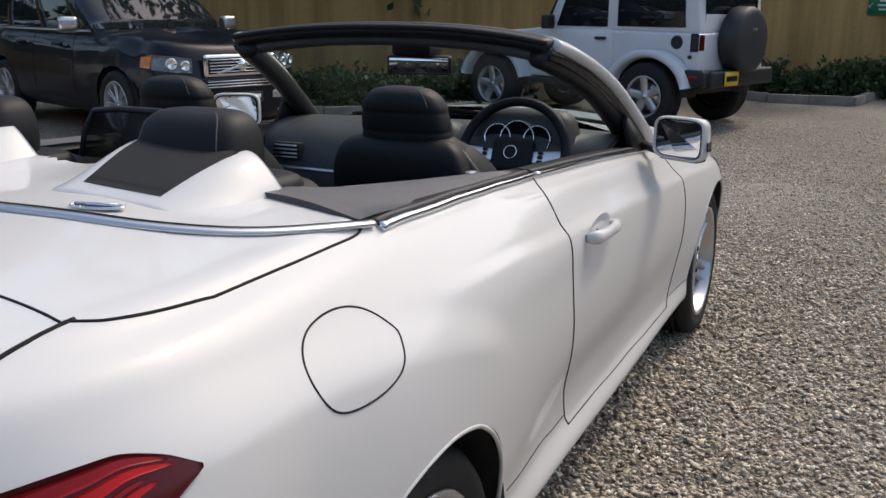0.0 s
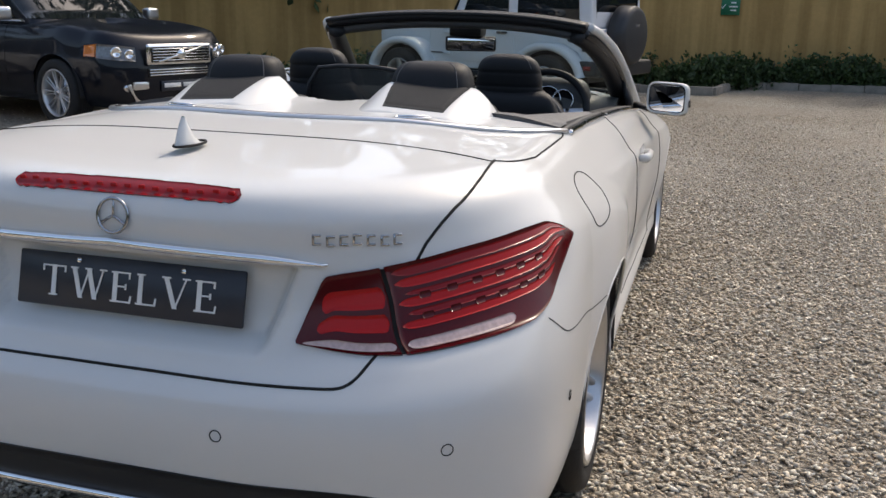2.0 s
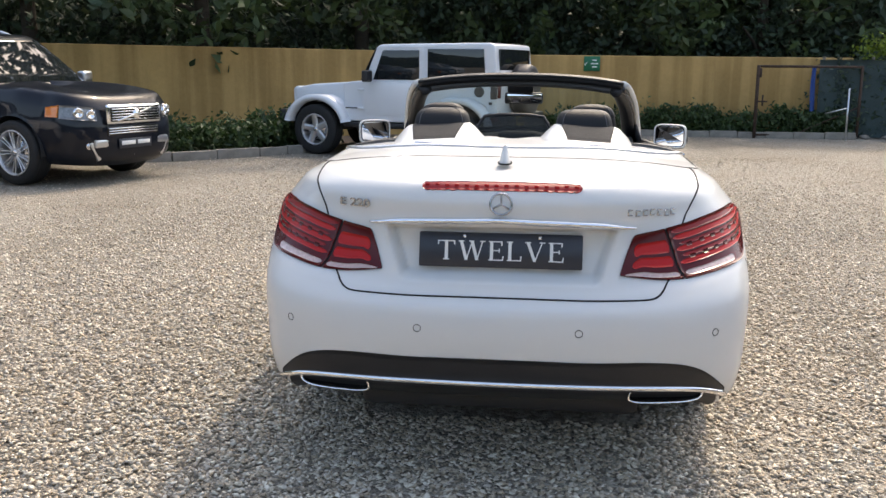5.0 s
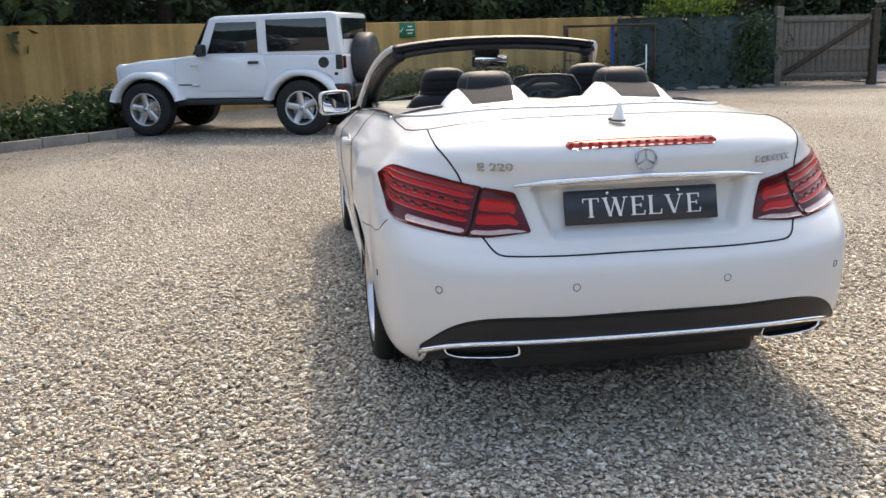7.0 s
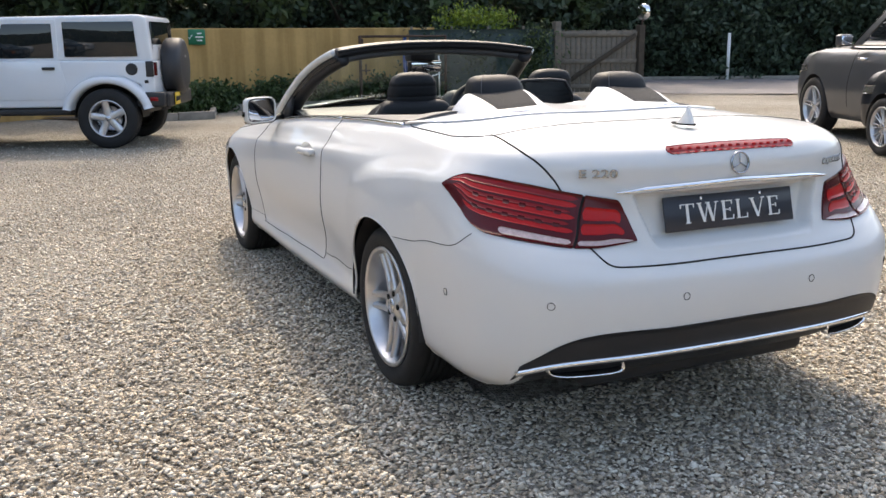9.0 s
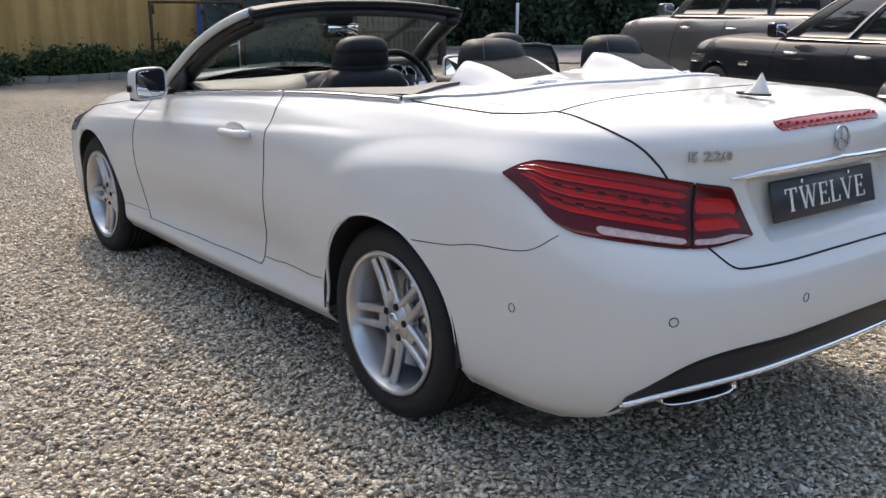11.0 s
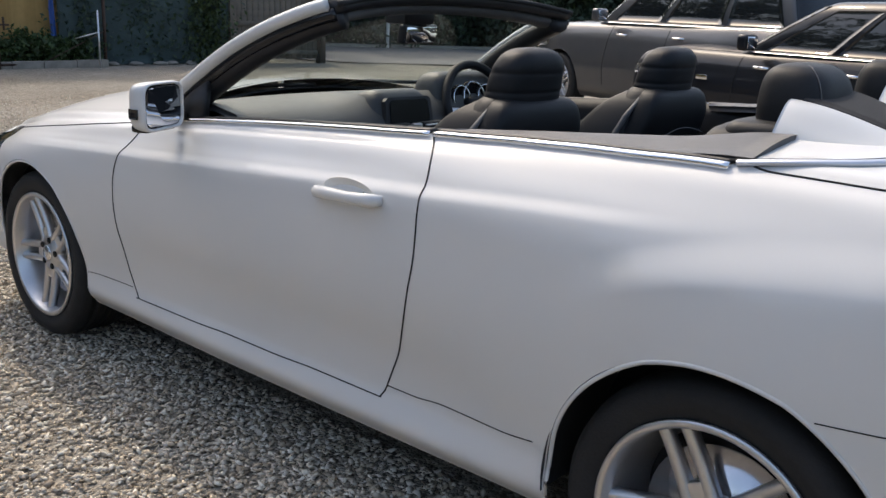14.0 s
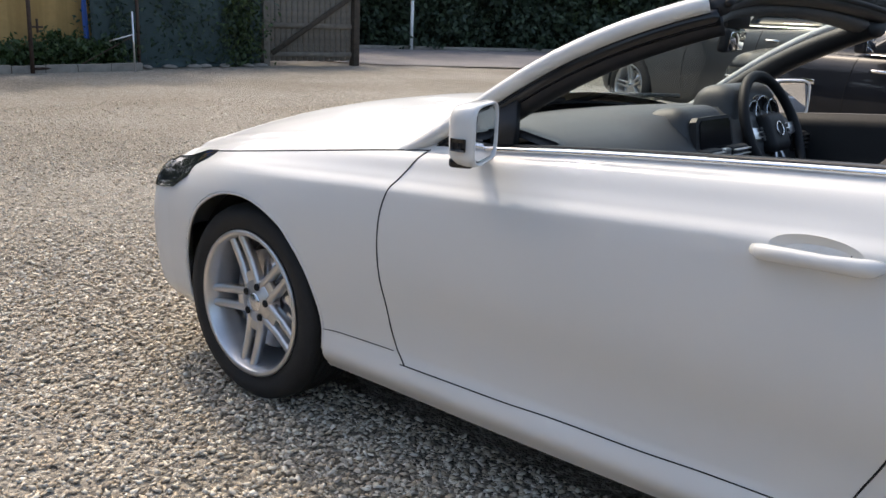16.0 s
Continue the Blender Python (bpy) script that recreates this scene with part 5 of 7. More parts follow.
for x in (-.37, .37):
    st = new("front_seat"); st.parent = car; st["label"] = "black leather front seat with a built-in headrest"
    st.matrix_basis = pose(x, 0, 0)
    part("seat_cushion", box(.50, .52, .18, (0, 1.26, .50), .06, 4), LEATHER, st)
    part("backrest", loft(finer([(0, 1.04, .50, .38, .16), (0, 1.02, .54, .45, .20), (0, .96, .70, .46, .20), (0, .90, .86, .43, .18), (0, .87, .96, .37, .16), (0, .855, 1.02, .31, .14), (0, .845, 1.05, .26, .12), (0, .84, 1.066, .20, .09)]), sq=3.0), LEATHER, st)
    part("back_panel", loft(finer([(0, .945, .56, .34, .05), (0, .925, .60, .40, .09), (0, .875, .75, .42, .10), (0, .825, .90, .405, .10), (0, .800, .98, .375, .10), (0, .796, 1.03, .335, .085), (0, .802, 1.052, .28, .06), (0, .81, 1.060, .18, .02)]), sq=4.5), LEATHER, st)
    for sx in (-1, 1):
        part("side_bolster", loft(finer([(sx * .20, 1.07, .52, .06, .16), (sx * .205, 1.06, .58, .09, .24), (sx * .20, 1.01, .75, .09, .25), (sx * .175, .945, .90, .08, .20), (sx * .135, .885, 1.01, .06, .13), (sx * .11, .855, 1.045, .03, .08)]), 18), LEATHER, st)
        # piping along the seat side, grey to paint in its sunlit sheen
        part("bolster_sheen_piping", tube([(sx * .226, 1.00, .60), (sx * .224, .945, .74), (sx * .212, .888, .88), (sx * .192, .848, .97), (sx * .160, .82, 1.03)], [.010, .014, .015, .013, .007], 8, flat=.7), LEATHER_G, st, "side piping with its sunlit sheen put into the grey colour")
    hr = finer([(0, .842, .99, .20, .10), (0, .838, 1.03, .236, .128), (0, .834, 1.062, .240, .132), (0, .832, 1.072, .235, .128), (0, .830, 1.081, .238, .131), (0, .824, 1.112, .230, .128), (0, .822, 1.121, .225, .124), (0, .820, 1.130, .226, .125), (0, .815, 1.154, .205, .112), (0, .813, 1.172, .166, .088), (0, .813, 1.182, .105, .048), (0, .813, 1.185, .03, .01)], 3)
    part("headrest", loft(hr, sq=2.9), LEATHER, st)
    part("headrest_stitching", tube([(q[0] + q[3] * .5 * .80, q[1] - q[4] * .5 * .78, q[2]) for q in hr[22:31]], .0014, 5), STITCH, st)
    part("seat_stitching", tube([(-.17 + .34 * k / 10, .748, .90 + .035 * math.sin(math.pi * k / 10)) for k in range(11)], .0018, 5), STITCH, st)
    part("tilt_handle", box(.03, .035, .04, ((-.195 if x < 0 else .195), .80, .965), .008, 2), SATIN, st, "silver seat release")
    part("seat_belt", tube([((-.22 if x < 0 else .22), .80, .98), ((-.24 if x < 0 else .24), .95, .80), ((-.25 if x < 0 else .25), 1.0, .55)], .018, 6, flat=.15), FABRIC, st)
rs = new("rear_seat"); rs.parent = car; rs["label"] = "black leather rear bench with two rounded headrests"
part("bench", box(1.02, .42, .20, (0, .54, .56), .07, 4), LEATHER, rs)
for x in (-.30, .30):
    part("backrest", loft(finer([(x, .34, .60, .40, .12), (x, .33, .66, .46, .16), (x, .27, .85, .45, .16), (x, .22, .98, .42, .15), (x, .20, 1.04, .36, .13), (x, .20, 1.055, .28, .09)])), LEATHER, rs)
    part("shoulder_roll", loft(finer([(x, .155, .98, .33, .14), (x, .155, 1.0, .36, .17), (x, .15, 1.045, .36, .17), (x, .148, 1.066, .33, .14), (x, .148, 1.07, .28, .10)])), LEATHER, rs)
    hr = finer([(x, .115, 1.035, .225, .13), (x, .115, 1.05, .238, .16), (x, .115, 1.10, .242, .165), (x, .118, 1.145, .230, .150), (x, .122, 1.172, .205, .12), (x, .125, 1.186, .155, .075), (x, .126, 1.190, .08, .03)])
    part("headrest", loft(hr, sq=3.2), LEATHER, rs)
    for a in (-.27, -.73):
        c, s_ = math.cos(a * math.pi), math.sin(a * math.pi)
        part("headrest_stitching", tube([(q[0] + q[3] / 2 * math.copysign(abs(c) ** .625, c), q[1] + q[4] / 2 * math.copysign(abs(s_) ** .625, s_) - .0006, q[2]) for q in hr[4:-3]], .0014, 5), STITCH, rs)
wb = new("wind_blocker"); wb.parent = car; wb["label"] = "black net wind blocker between the rear headrests"
fr_ = [(-.165, .26, 1.045), (-.16, .27, 1.10), (-.13, .275, 1.148), (-.06, .275, 1.156), (.06, .275, 1.156), (.13, .275, 1.148), (.16, .27, 1.10), (.165, .26, 1.045)]
part("blocker_frame", tube(fr_, .007, 8), PLASTIC, wb)
part("blocker_net", ([(x, y, z) for x, y, z in fr_], [tuple(range(8))]), NETGLASS, wb)
part("centre_armrest", box(.20, .16, .22, (0, .22, .93), .05, 3), LEATHER, rs)

# head lamps
for sd in (1, -1):
    tp = [(None, 2.97, .762), (None, 3.07, .748), (None, 3.17, .715), (.56, None, .672), (.45, None, .650)]
    bt = [(None, 2.97, .756), (None, 3.07, .665), (None, 3.17, .615), (.56, None, .578), (.45, None, .572)]
    a = np.array([uv(p, (1.5, 3), (3, NB)) for p in tp]); b = np.array([uv(p, (1.5, 3), (3, NB)) for p in bt])
    U = np.linspace(a[0, 0], min(a[-1, 0], b[-1, 0]), 30)
    TA = np.interp(U, np.maximum.accumulate(a[:, 0]), a[:, 1]); TB = np.interp(U, np.maximum.accumulate(b[:, 0]), b[:, 1])
    hl = part("head_lamp", slab(body.patch(U, TB, TA, 8, .004, sd), .01, sd < 0), CARGLASS, car, "dark glazed head lamp")
    part("lamp_reflector", slab(body.patch(U[4:24], (TB * .6 + TA * .4)[4:24], (TB * .3 + TA * .7)[4:24], 5, .0055, sd), .002, sd < 0), LAMP_SILVER, hl)


# ---- walls and boundary ----
def ochre_material():
    m = mat("ochre_render", (0.47, 0.29, 0.105), 0.9, var=0.18, scale=1.3, bump=0.35, bscale=35, fine=14)
    nt = m.node_tree; b = nt.nodes["Principled BSDF"]
    tc = nt.nodes.new("ShaderNodeTexCoord"); mp = nt.nodes.new("ShaderNodeMapping"); mp.inputs["Scale"].default_value = (2.2, 2.2, 0.12)
    nz = nt.nodes.new("ShaderNodeTexNoise"); nz.inputs["Scale"].default_value = 2.0; nz.inputs["Detail"].default_value = 6
    rp = nt.nodes.new("ShaderNodeValToRGB"); rp.color_ramp.elements[0].position = 0.40; rp.color_ramp.elements[1].position = 0.60
    rp.color_ramp.elements[0].color = (0.72, 0.70, 0.66, 1); rp.color_ramp.elements[1].color = (1, 1, 1, 1)
    mx = nt.nodes.new("ShaderNodeMix"); mx.data_type = 'RGBA'; mx.blend_type = 'MULTIPLY'; mx.inputs[0].default_value = 1.0
    old = b.inputs["Base Color"].links[0].from_socket
    nt.links.new(tc.outputs["Object"], mp.inputs[0]); nt.links.new(mp.outputs[0], nz.inputs["Vector"]); nt.links.new(nz.outputs["Fac"], rp.inputs[0])
    nt.links.new(old, mx.inputs[6]); nt.links.new(rp.outputs[0], mx.inputs[7]); nt.links.new(mx.outputs[2], b.inputs["Base Color"])
    return m


OCHRE = ochre_material()
STONE = mat("grey_kerb_stone", (0.30, 0.27, 0.23), 0.9, var=0.35, scale=8, bump=0.5, bscale=50)
RUST = mat("rusty_steel", (0.09, 0.055, 0.04), 0.8, metal=0.3, var=0.5, scale=20, bump=0.2)
TIMBER = mat("weathered_timber", (0.18, 0.155, 0.125), 0.85, var=0.4, scale=9, bump=0.3, bscale=60)
NETTING = mat("dark_green_netting", (0.060, 0.090, 0.090), 0.9, var=0.4, scale=3, bump=0.3, bscale=90)
ASPHALT = mat("worn_asphalt", (0.23, 0.21, 0.205), 0.9, var=0.2, scale=1.2, bump=0.2, bscale=120)
GREEN_SIGN = mat("green_sign", (0.01, 0.16, 0.075), 0.5, var=0.1)
BARK = mat("dark_bark", (0.07, 0.055, 0.04), 0.9, var=0.5, scale=10, bump=0.6, bscale=30)
SOIL = mat("dark_soil", (0.17, 0.125, 0.088), 0.95, var=0.4, scale=6, bump=0.5, bscale=40)
BLUE = mat("blue_plastic", (0.02, 0.075, 0.28), 0.5, var=0.1)


def wall_run(name, pts, h0, h1, thick, material, label):
    """A wall of one thickness along plan points, with a rounded coping."""
    bm = bmesh.new()
    P = [Vector((x, y, 0)) for x, y in pts]
    nrm = []
    for i in range(len(P)):
        a = P[max(0, i - 1)]; b = P[min(len(P) - 1, i + 1)]
        t = (b - a).normalized(); nrm.append(Vector((-t.y, t.x, 0)))
    rings = []
    for i, p in enumerate(P):
        h = h0 + (h1 - h0) * i / max(1, len(P) - 1)
        ring = []
        for o, z in ((0, -.3), (0, h - .03), (.012, h - .008), (.04, h), (thick - .04, h), (thick - .012, h - .008), (thick, h - .03), (thick, -.3)):
            ring.append(bm.verts.new(p + nrm[i] * o + Vector((0, 0, z))))
        rings.append(ring)
    for a, b in zip(rings[:-1], rings[1:]):
        for k in range(7):
            bm.faces.new((a[k], b[k], b[k + 1], a[k + 1]))
    bm.faces.new(rings[0]); bm.faces.new(rings[-1][::-1])
    bmesh.ops.recalc_face_normals(bm, faces=bm.faces)
    smooth_bm(bm, 50)
    return tagged(part(name, bm, material), label, "wall", kind="structure")


CORNER = (-1.9, 15.1)
left_pts = [(-24 + (CORNER[0] + 24) * i / 30, 2.6 + (CORNER[1] - 2.6) * i / 30) for i in range(31)]
wall_run("wall_west", left_pts, 1.78, 1.64, .22, OCHRE, "ochre rendered yard wall with rain streaks")
right_pts = [(CORNER[0] + (6.5 - CORNER[0]) * i / 16, CORNER[1] + (16.35 - CORNER[1]) * (1 - (1 - i / 16) ** 2)) for i in range(17)]
wall_run("wall_north", right_pts, 1.60, 1.60, .22, OCHRE, "ochre rendered yard wall behind a low hedge")


# ---- leaves ----
def leaf_material(name, dark, light, trans=0.25):
    m = bpy.data.materials.new(name)
    m.use_nodes = True
    nt = m.node_tree; b = nt.nodes["Principled BSDF"]
    g = nt.nodes.new("ShaderNodeNewGeometry")
    rp = nt.nodes.new("ShaderNodeValToRGB")
    rp.color_ramp.elements[0].color = dark + (1,); rp.color_ramp.elements[1].color = light + (1,)
    nt.links.new(g.outputs["Random Per Island"], rp.inputs[0]); nt.links.new(rp.outputs[0], b.inputs["Base Color"])
    b.inputs["Roughness"].default_value = 0.6
    tl = nt.nodes.new("ShaderNodeBsdfTranslucent"); mx = nt.nodes.new("ShaderNodeMixShader"); mx.inputs[0].default_value = trans
    nt.links.new(rp.outputs[0], tl.inputs["Color"])
    nt.links.new(b.outputs[0], mx.inputs[1]); nt.links.new(tl.outputs[0], mx.inputs[2]); nt.links.new(mx.outputs[0], nt.nodes["Material Output"].inputs["Surface"])
    return m


LEAF = leaf_material("tree_leaves", (0.022, 0.04, 0.016), (0.07, 0.11, 0.035))
LEAF_DARK = leaf_material("dark_evergreen_leaves", (0.024, 0.045, 0.030), (0.060, 0.095, 0.050), 0.15)
LEAF_HEDGE = leaf_material("hedge_leaves", (0.020, 0.042, 0.014), (0.060, 0.105, 0.030), 0.2)
LEAF_BRIGHT = leaf_material("sunlit_privet_leaves", (0.10, 0.16, 0.02), (0.22, 0.30, 0.04), 0.35)
rng = np.random.default_rng(4)


def leaf_mesh(name, centres, size, material, flat=0.35):
    """Folded diamond leaves at random turns."""
    n = len(centres)
    a = rng.normal(size=(n, 3)); a /= np.linalg.norm(a, axis=1, keepdims=True)
    b = rng.normal(size=(n, 3)); b -= a * (a * b).sum(1, keepdims=True); b /= np.linalg.norm(b, axis=1, keepdims=True)
    c = np.cross(a, b)
    s = (np.asarray(size) * rng.uniform(.6, 1.3, n))[:, None]
    v = np.stack([centres - a * s, centres + b * s * .5 + c * s * flat * .4, centres + a * s, centres - b * s * .5 + c * s * flat * .4], 1).reshape(-1, 3)
    i = np.arange(n)[:, None] * 4
    f = np.concatenate([i + np.array([[0, 1, 2]]), i + np.array([[0, 2, 3]])], 0)
    me = bpy.data.meshes.new(name)
    me.vertices.add(len(v)); me.vertices.foreach_set("co", v.astype(np.float32).ravel())
    me.loops.add(f.size); me.loops.foreach_set("vertex_index", f.astype(np.int32).ravel())
    me.polygons.add(len(f)); me.polygons.foreach_set("loop_start", np.arange(0, f.size, 3, dtype=np.int32)); me.polygons.foreach_set("loop_total", np.full(len(f), 3, np.int32))
    me.update(calc_edges=True); me.materials.append(material)
    return me


def clumps(n, per, sampler, spread):
    c = np.array([sampler() for _ in range(n)])
    return (c[:, None, :] + rng.normal(size=(n, per, 3)) * np.asarray(spread)).reshape(-1, 3)


def hedge(name, pts, h, w, n, label, size=.05, material=None):
    """A low planted hedge along plan points: stems and many leaves."""
    P = np.array(pts, float)
    t = np.concatenate([[0], np.cumsum(np.linalg.norm(np.diff(P, axis=0), axis=1))])
    root = thing(name, label, "hedge")

    def samp():
        s = rng.uniform(0, t[-1])
        x, y = np.interp(s, t, P[:, 0]), np.interp(s, t, P[:, 1])
        top = h * (.72 + .28 * math.sin(s * 5.1 + 1) * math.sin(s * 2.3) + .15 * rng.uniform(-1, 1))
        return (x + rng.uniform(-w, w), y + rng.uniform(-w, w), top * rng.uniform(.05, 1) ** .8)
    part("leaves", leaf_mesh("leaves", clumps(n // 12, 12, samp, (.06, .06, .06)) * np.array([1, 1, 1]), size, material or LEAF_HEDGE), LEAF_HEDGE, root)
    for k in range(int(t[-1] * 3)):
        s = (k + .5) / 3
        x, y = np.interp(s, t, P[:, 0]), np.interp(s, t, P[:, 1])
        part("stem", tube([(x, y, -.05), (x + rng.uniform(-.08, .08), y + rng.uniform(-.08, .08), h * .8)], [.014, .006], 5), BARK, root)
    return root


hedge("low_hedge", [(-5.6, 9.75), (-4.9, 10.3), (-4.3, 10.9), (-3.7, 11.5)], .55, .42, 9000, "dark green low hedge growing by the ochre wall", .05)
hedge("low_hedge", [(-.6, 14.6), (.4, 14.4), (1.1, 14.9), (1.7, 15.65), (3.0, 15.78), (4.2, 15.84), (5.6, 15.9), (6.3, 15.9)], .62, .20, 17000, "dark green low hedge along the ochre wall", .05)
hedge("low_hedge", [(-9.2, 9.0), (-8.0, 9.8), (-7.0, 10.4), (-6.0, 10.9)], .5, .3, 4000, "dark green low hedge behind the parked estate", .05)


def kerb(name, pts, label):
    root = thing(name, label, "kerb", kind="structure")
    P = [Vector((x, y, 0)) for x, y in pts]
    for a, b in zip(P[:-1], P[1:]):
        d = b - a
        k = max(1, round(d.length / .6))
        for i in range(k):
            c = a + d * ((i + .5) / k)
            st = part("kerb_stone", box(d.length / k - .012, .10, .20, (0, 0, 0), .012, 2), STONE, root)
            st.matrix_basis = pose(c.x, c.y, .015 + .01 * math.sin(i * 2.1), 0, 0, math.degrees(math.atan2(d.y, d.x)))
    return root


kerb("kerb_1", [(-5.9, 8.4), (-5.1, 8.93), (-4.1, 9.85), (-3.45, 10.6), (-3.3, 10.9)], "low stone kerb round a planting bed")
kerb("kerb_2", [(-1.2, 14.35), (-.2, 13.75), (1.0, 13.75), (1.35, 15.4), (3.0, 15.55), (5.2, 15.52), (6.4, 15.5)], "low stone kerb round a planting bed")


def bed(name, pts):
    bm = bmesh.new()
    bm.faces.new([bm.verts.new((x, y, .03)) for x, y in pts])
    bmesh.ops.triangulate(bm, faces=bm.faces)
    tagged(part(name, bm, SOIL), "dark soil of a planting bed", "soil", kind="structure")


bed("soil_1", [(-7, 8.2), (-5.9, 8.45), (-5.1, 8.98), (-4.1, 9.9), (-3.5, 10.65), (-2.6, 14.3), (-8, 11)])
bed("soil_2", [(-1.2, 14.4), (-.2, 13.8), (1.0, 13.8), (1.35, 15.45), (1.0, 15.75), (-1.8, 15.1)])
bed("soil_3", [(1.37, 15.45), (3.0, 15.6), (6.4, 15.57), (6.4, 16.3), (3.0, 16.1), (1.1, 15.74)])


# trees behind the walls
def tree(x, y, h, r, label, leaf=LEAF, n=9000, size=.13, lowest=.25):
    root = thing("tree", label, "tree", group="trees behind the yard")
    lean = rng.uniform(-.3, .3, 2)
    tp = [(x + lean[0] * k * k, y + lean[1] * k * k, -.2 + h * .8 * k) for k in np.linspace(0, 1, 8)]
    part("trunk", tube(tp, [.20 - .15 * k for k in np.linspace(0, 1, 8)], 8), BARK, root)
    for k in range(7):
        z = h * (.25 + .5 * k / 7); a = rng.uniform(0, 6.28); L = r * rng.uniform(.6, .95)
        part("limb", tube([(x + lean[0] * .3, y + lean[1] * .3, z), (x + math.cos(a) * L * .5, y + math.sin(a) * L * .5, z + .4), (x + math.cos(a) * L, y + math.sin(a) * L, z + .7)], [.06, .04, .012], 6), BARK, root)
    blobs = [(x + rng.normal() * r * .5, y + rng.normal() * r * .5, h * rng.uniform(lowest, 1), r * rng.uniform(.3, .55)) for _ in range(16)]

    def samp():
        bx, by, bz, br = blobs[rng.integers(len(blobs))]
        d = rng.normal(size=3); d /= np.linalg.norm(d); k = br * rng.uniform(.35, 1) ** .5
        return (bx + d[0] * k, by + d[1] * k, max(.3, bz + d[2] * k))
    part("crown", leaf_mesh("crown", clumps(n // 10, 10, samp, (.10, .10, .10)), size, leaf), leaf, root)
    return root


for i, (x, y, h, r) in enumerate([(-21, 9, 9, 3.2), (-17, 11.0, 10, 3.4), (-13.2, 12.6, 9.5, 3.3), (-9.8, 13.8, 10, 3.4), (-6.6, 14.6, 9.4, 3.2), (-3.8, 16.6, 9, 3.0), (-.4, 19.4, 6.2, 2.5), (2.6, 20.0, 7, 2.6), (5.4, 19.6, 6.4, 2.5), (8.6, 20.6, 6.8, 2.6), (12.0, 22.5, 7.5, 2.8), (15.5, 25, 7, 2.8), (20, 24.0, 7.5, 3.0), (24, 21.0, 7.5, 3.0), (28, 17.5, 7, 3.0)]):
    tree(x, y, h, r, "dense dark green tree behind the yard wall", LEAF if i % 3 else LEAF_DARK)


def wood(name, pts, h, depth, n, label, size=.14, leaf=LEAF_DARK):
    P = np.array(pts, float)
    t = np.concatenate([[0], np.cumsum(np.linalg.norm(np.diff(P, axis=0), axis=1))])

    def samp():
        s = rng.uniform(0, t[-1])
        x, y = np.interp(s, t, P[:, 0]), np.interp(s, t, P[:, 1])
        top = h * (.8 + .2 * math.sin(s * .9) * math.sin(s * .37 + 2))
        return (x + rng.normal() * depth, y + rng.normal() * depth, top * rng.uniform(0, 1))
    ob = part(name, leaf_mesh(name, clumps(n // 14, 14, samp, (.16, .16, .16)), size, leaf), leaf)
    return tagged(ob, label, "foliage", kind="stuff")


def shade_core(name, pts, h, label):
    """An added dark sheet for the shade inside a thicket, with an uneven face."""
    P = np.array(pts, float)
    t = np.concatenate([[0], np.cumsum(np.linalg.norm(np.diff(P, axis=0), axis=1))])
    ns = int(t[-1] * 4); nz = 26
    A = np.zeros((ns, nz, 3))
    for i, s in enumerate(np.linspace(0, t[-1], ns)):
        x, y = np.interp(s, t, P[:, 0]), np.interp(s, t, P[:, 1])
        for j, z in enumerate(np.linspace(-.2, h, nz)):
            d = .5 * noise.noise(Vector((s * .8, z * .9, 3))) + .25 * noise.noise(Vector((s * 3, z * 3, 7)))
            A[i, j] = (x + d * .4, y + d, z + .4 * noise.noise(Vector((s * .6, 0, 1))) * (z / h))
    return tagged(part(name, slab(A, .3), SHADE_CORE), label, "foliage", kind="structure")


# dark green backing colour: the shade between the leaves is painted in
SHADE_CORE = mat("thicket_shade", (0.040, 0.052, 0.036), 0.95, var=0.6, scale=3.5, bump=1.0, bscale=14, fine=18)
shade_core("backdrop_1", [(-34, 4), (-20, 12.5), (-10, 17.2), (-4, 20.5), (3, 21.8), (10, 22.0)], 4.6, "added dark sheet painted as the shade inside the trees behind the yard wall")
shade_core("backdrop_2", [(10.5, 26.2), (15, 24.6), (19.5, 22.4), (25, 19.4), (36, 13)], 5.0, "added dark sheet painted as the shade inside the roadside hedge")
# added behind the tree ring, mostly out of view, to darken reflections
shade_core("backdrop_3", [(-26, 3), (-31, -10), (-24, -27), (0, -32), (25, -27), (38, -10), (40, 6)], 7.5, "added dark sheet behind the tree ring, mostly unseen, to darken reflections")
wood("undergrowth", [(-26, 6), (-16, 11.2), (-8, 15.2), (-3, 18.2), (3, 19.6), (9, 19.8)], 3.8, .45, 52000, "dense dark undergrowth behind the yard wall", .10)
wood("roadside_hedge", [(11.5, 25), (15, 23.2), (19, 21.2), (24, 18.4), (32, 13)], 4.2, .5, 32000, "tall dark hedge on the far side of the road", .11)
# added ring of foliage, mostly out of view, that closes the horizon in reflections
wood("added_tree_ring", [(-24, 4), (-28, -10), (-22, -24), (0, -28), (22, -24), (34, -10), (36, 4), (33, 12)], 6.5, 1.2, 22000, "added ring of trees round the yard, mostly unseen, for closure and reflections", .30, LEAF)
wood("ivy", [(6.0, 16.25), (7.4, 16.2), (9.2, 16.15)], 1.62, .10, 9000, "dark climbing plants on the netting fence", .055, LEAF_DARK)
wood("privet_top", [(6.9, 16.5), (8.3, 16.5)], .01, .12, 1800, "sunlit yellow-green hedge top above the fence", .05, LEAF_BRIGHT).location = (0, 0, 1.72)
wood("shrub", [(8.45, 15.95), (9.15, 15.88)], 1.75, .10, 2200, "pale-leaved shrub climbing over the fence", .05, LEAF)


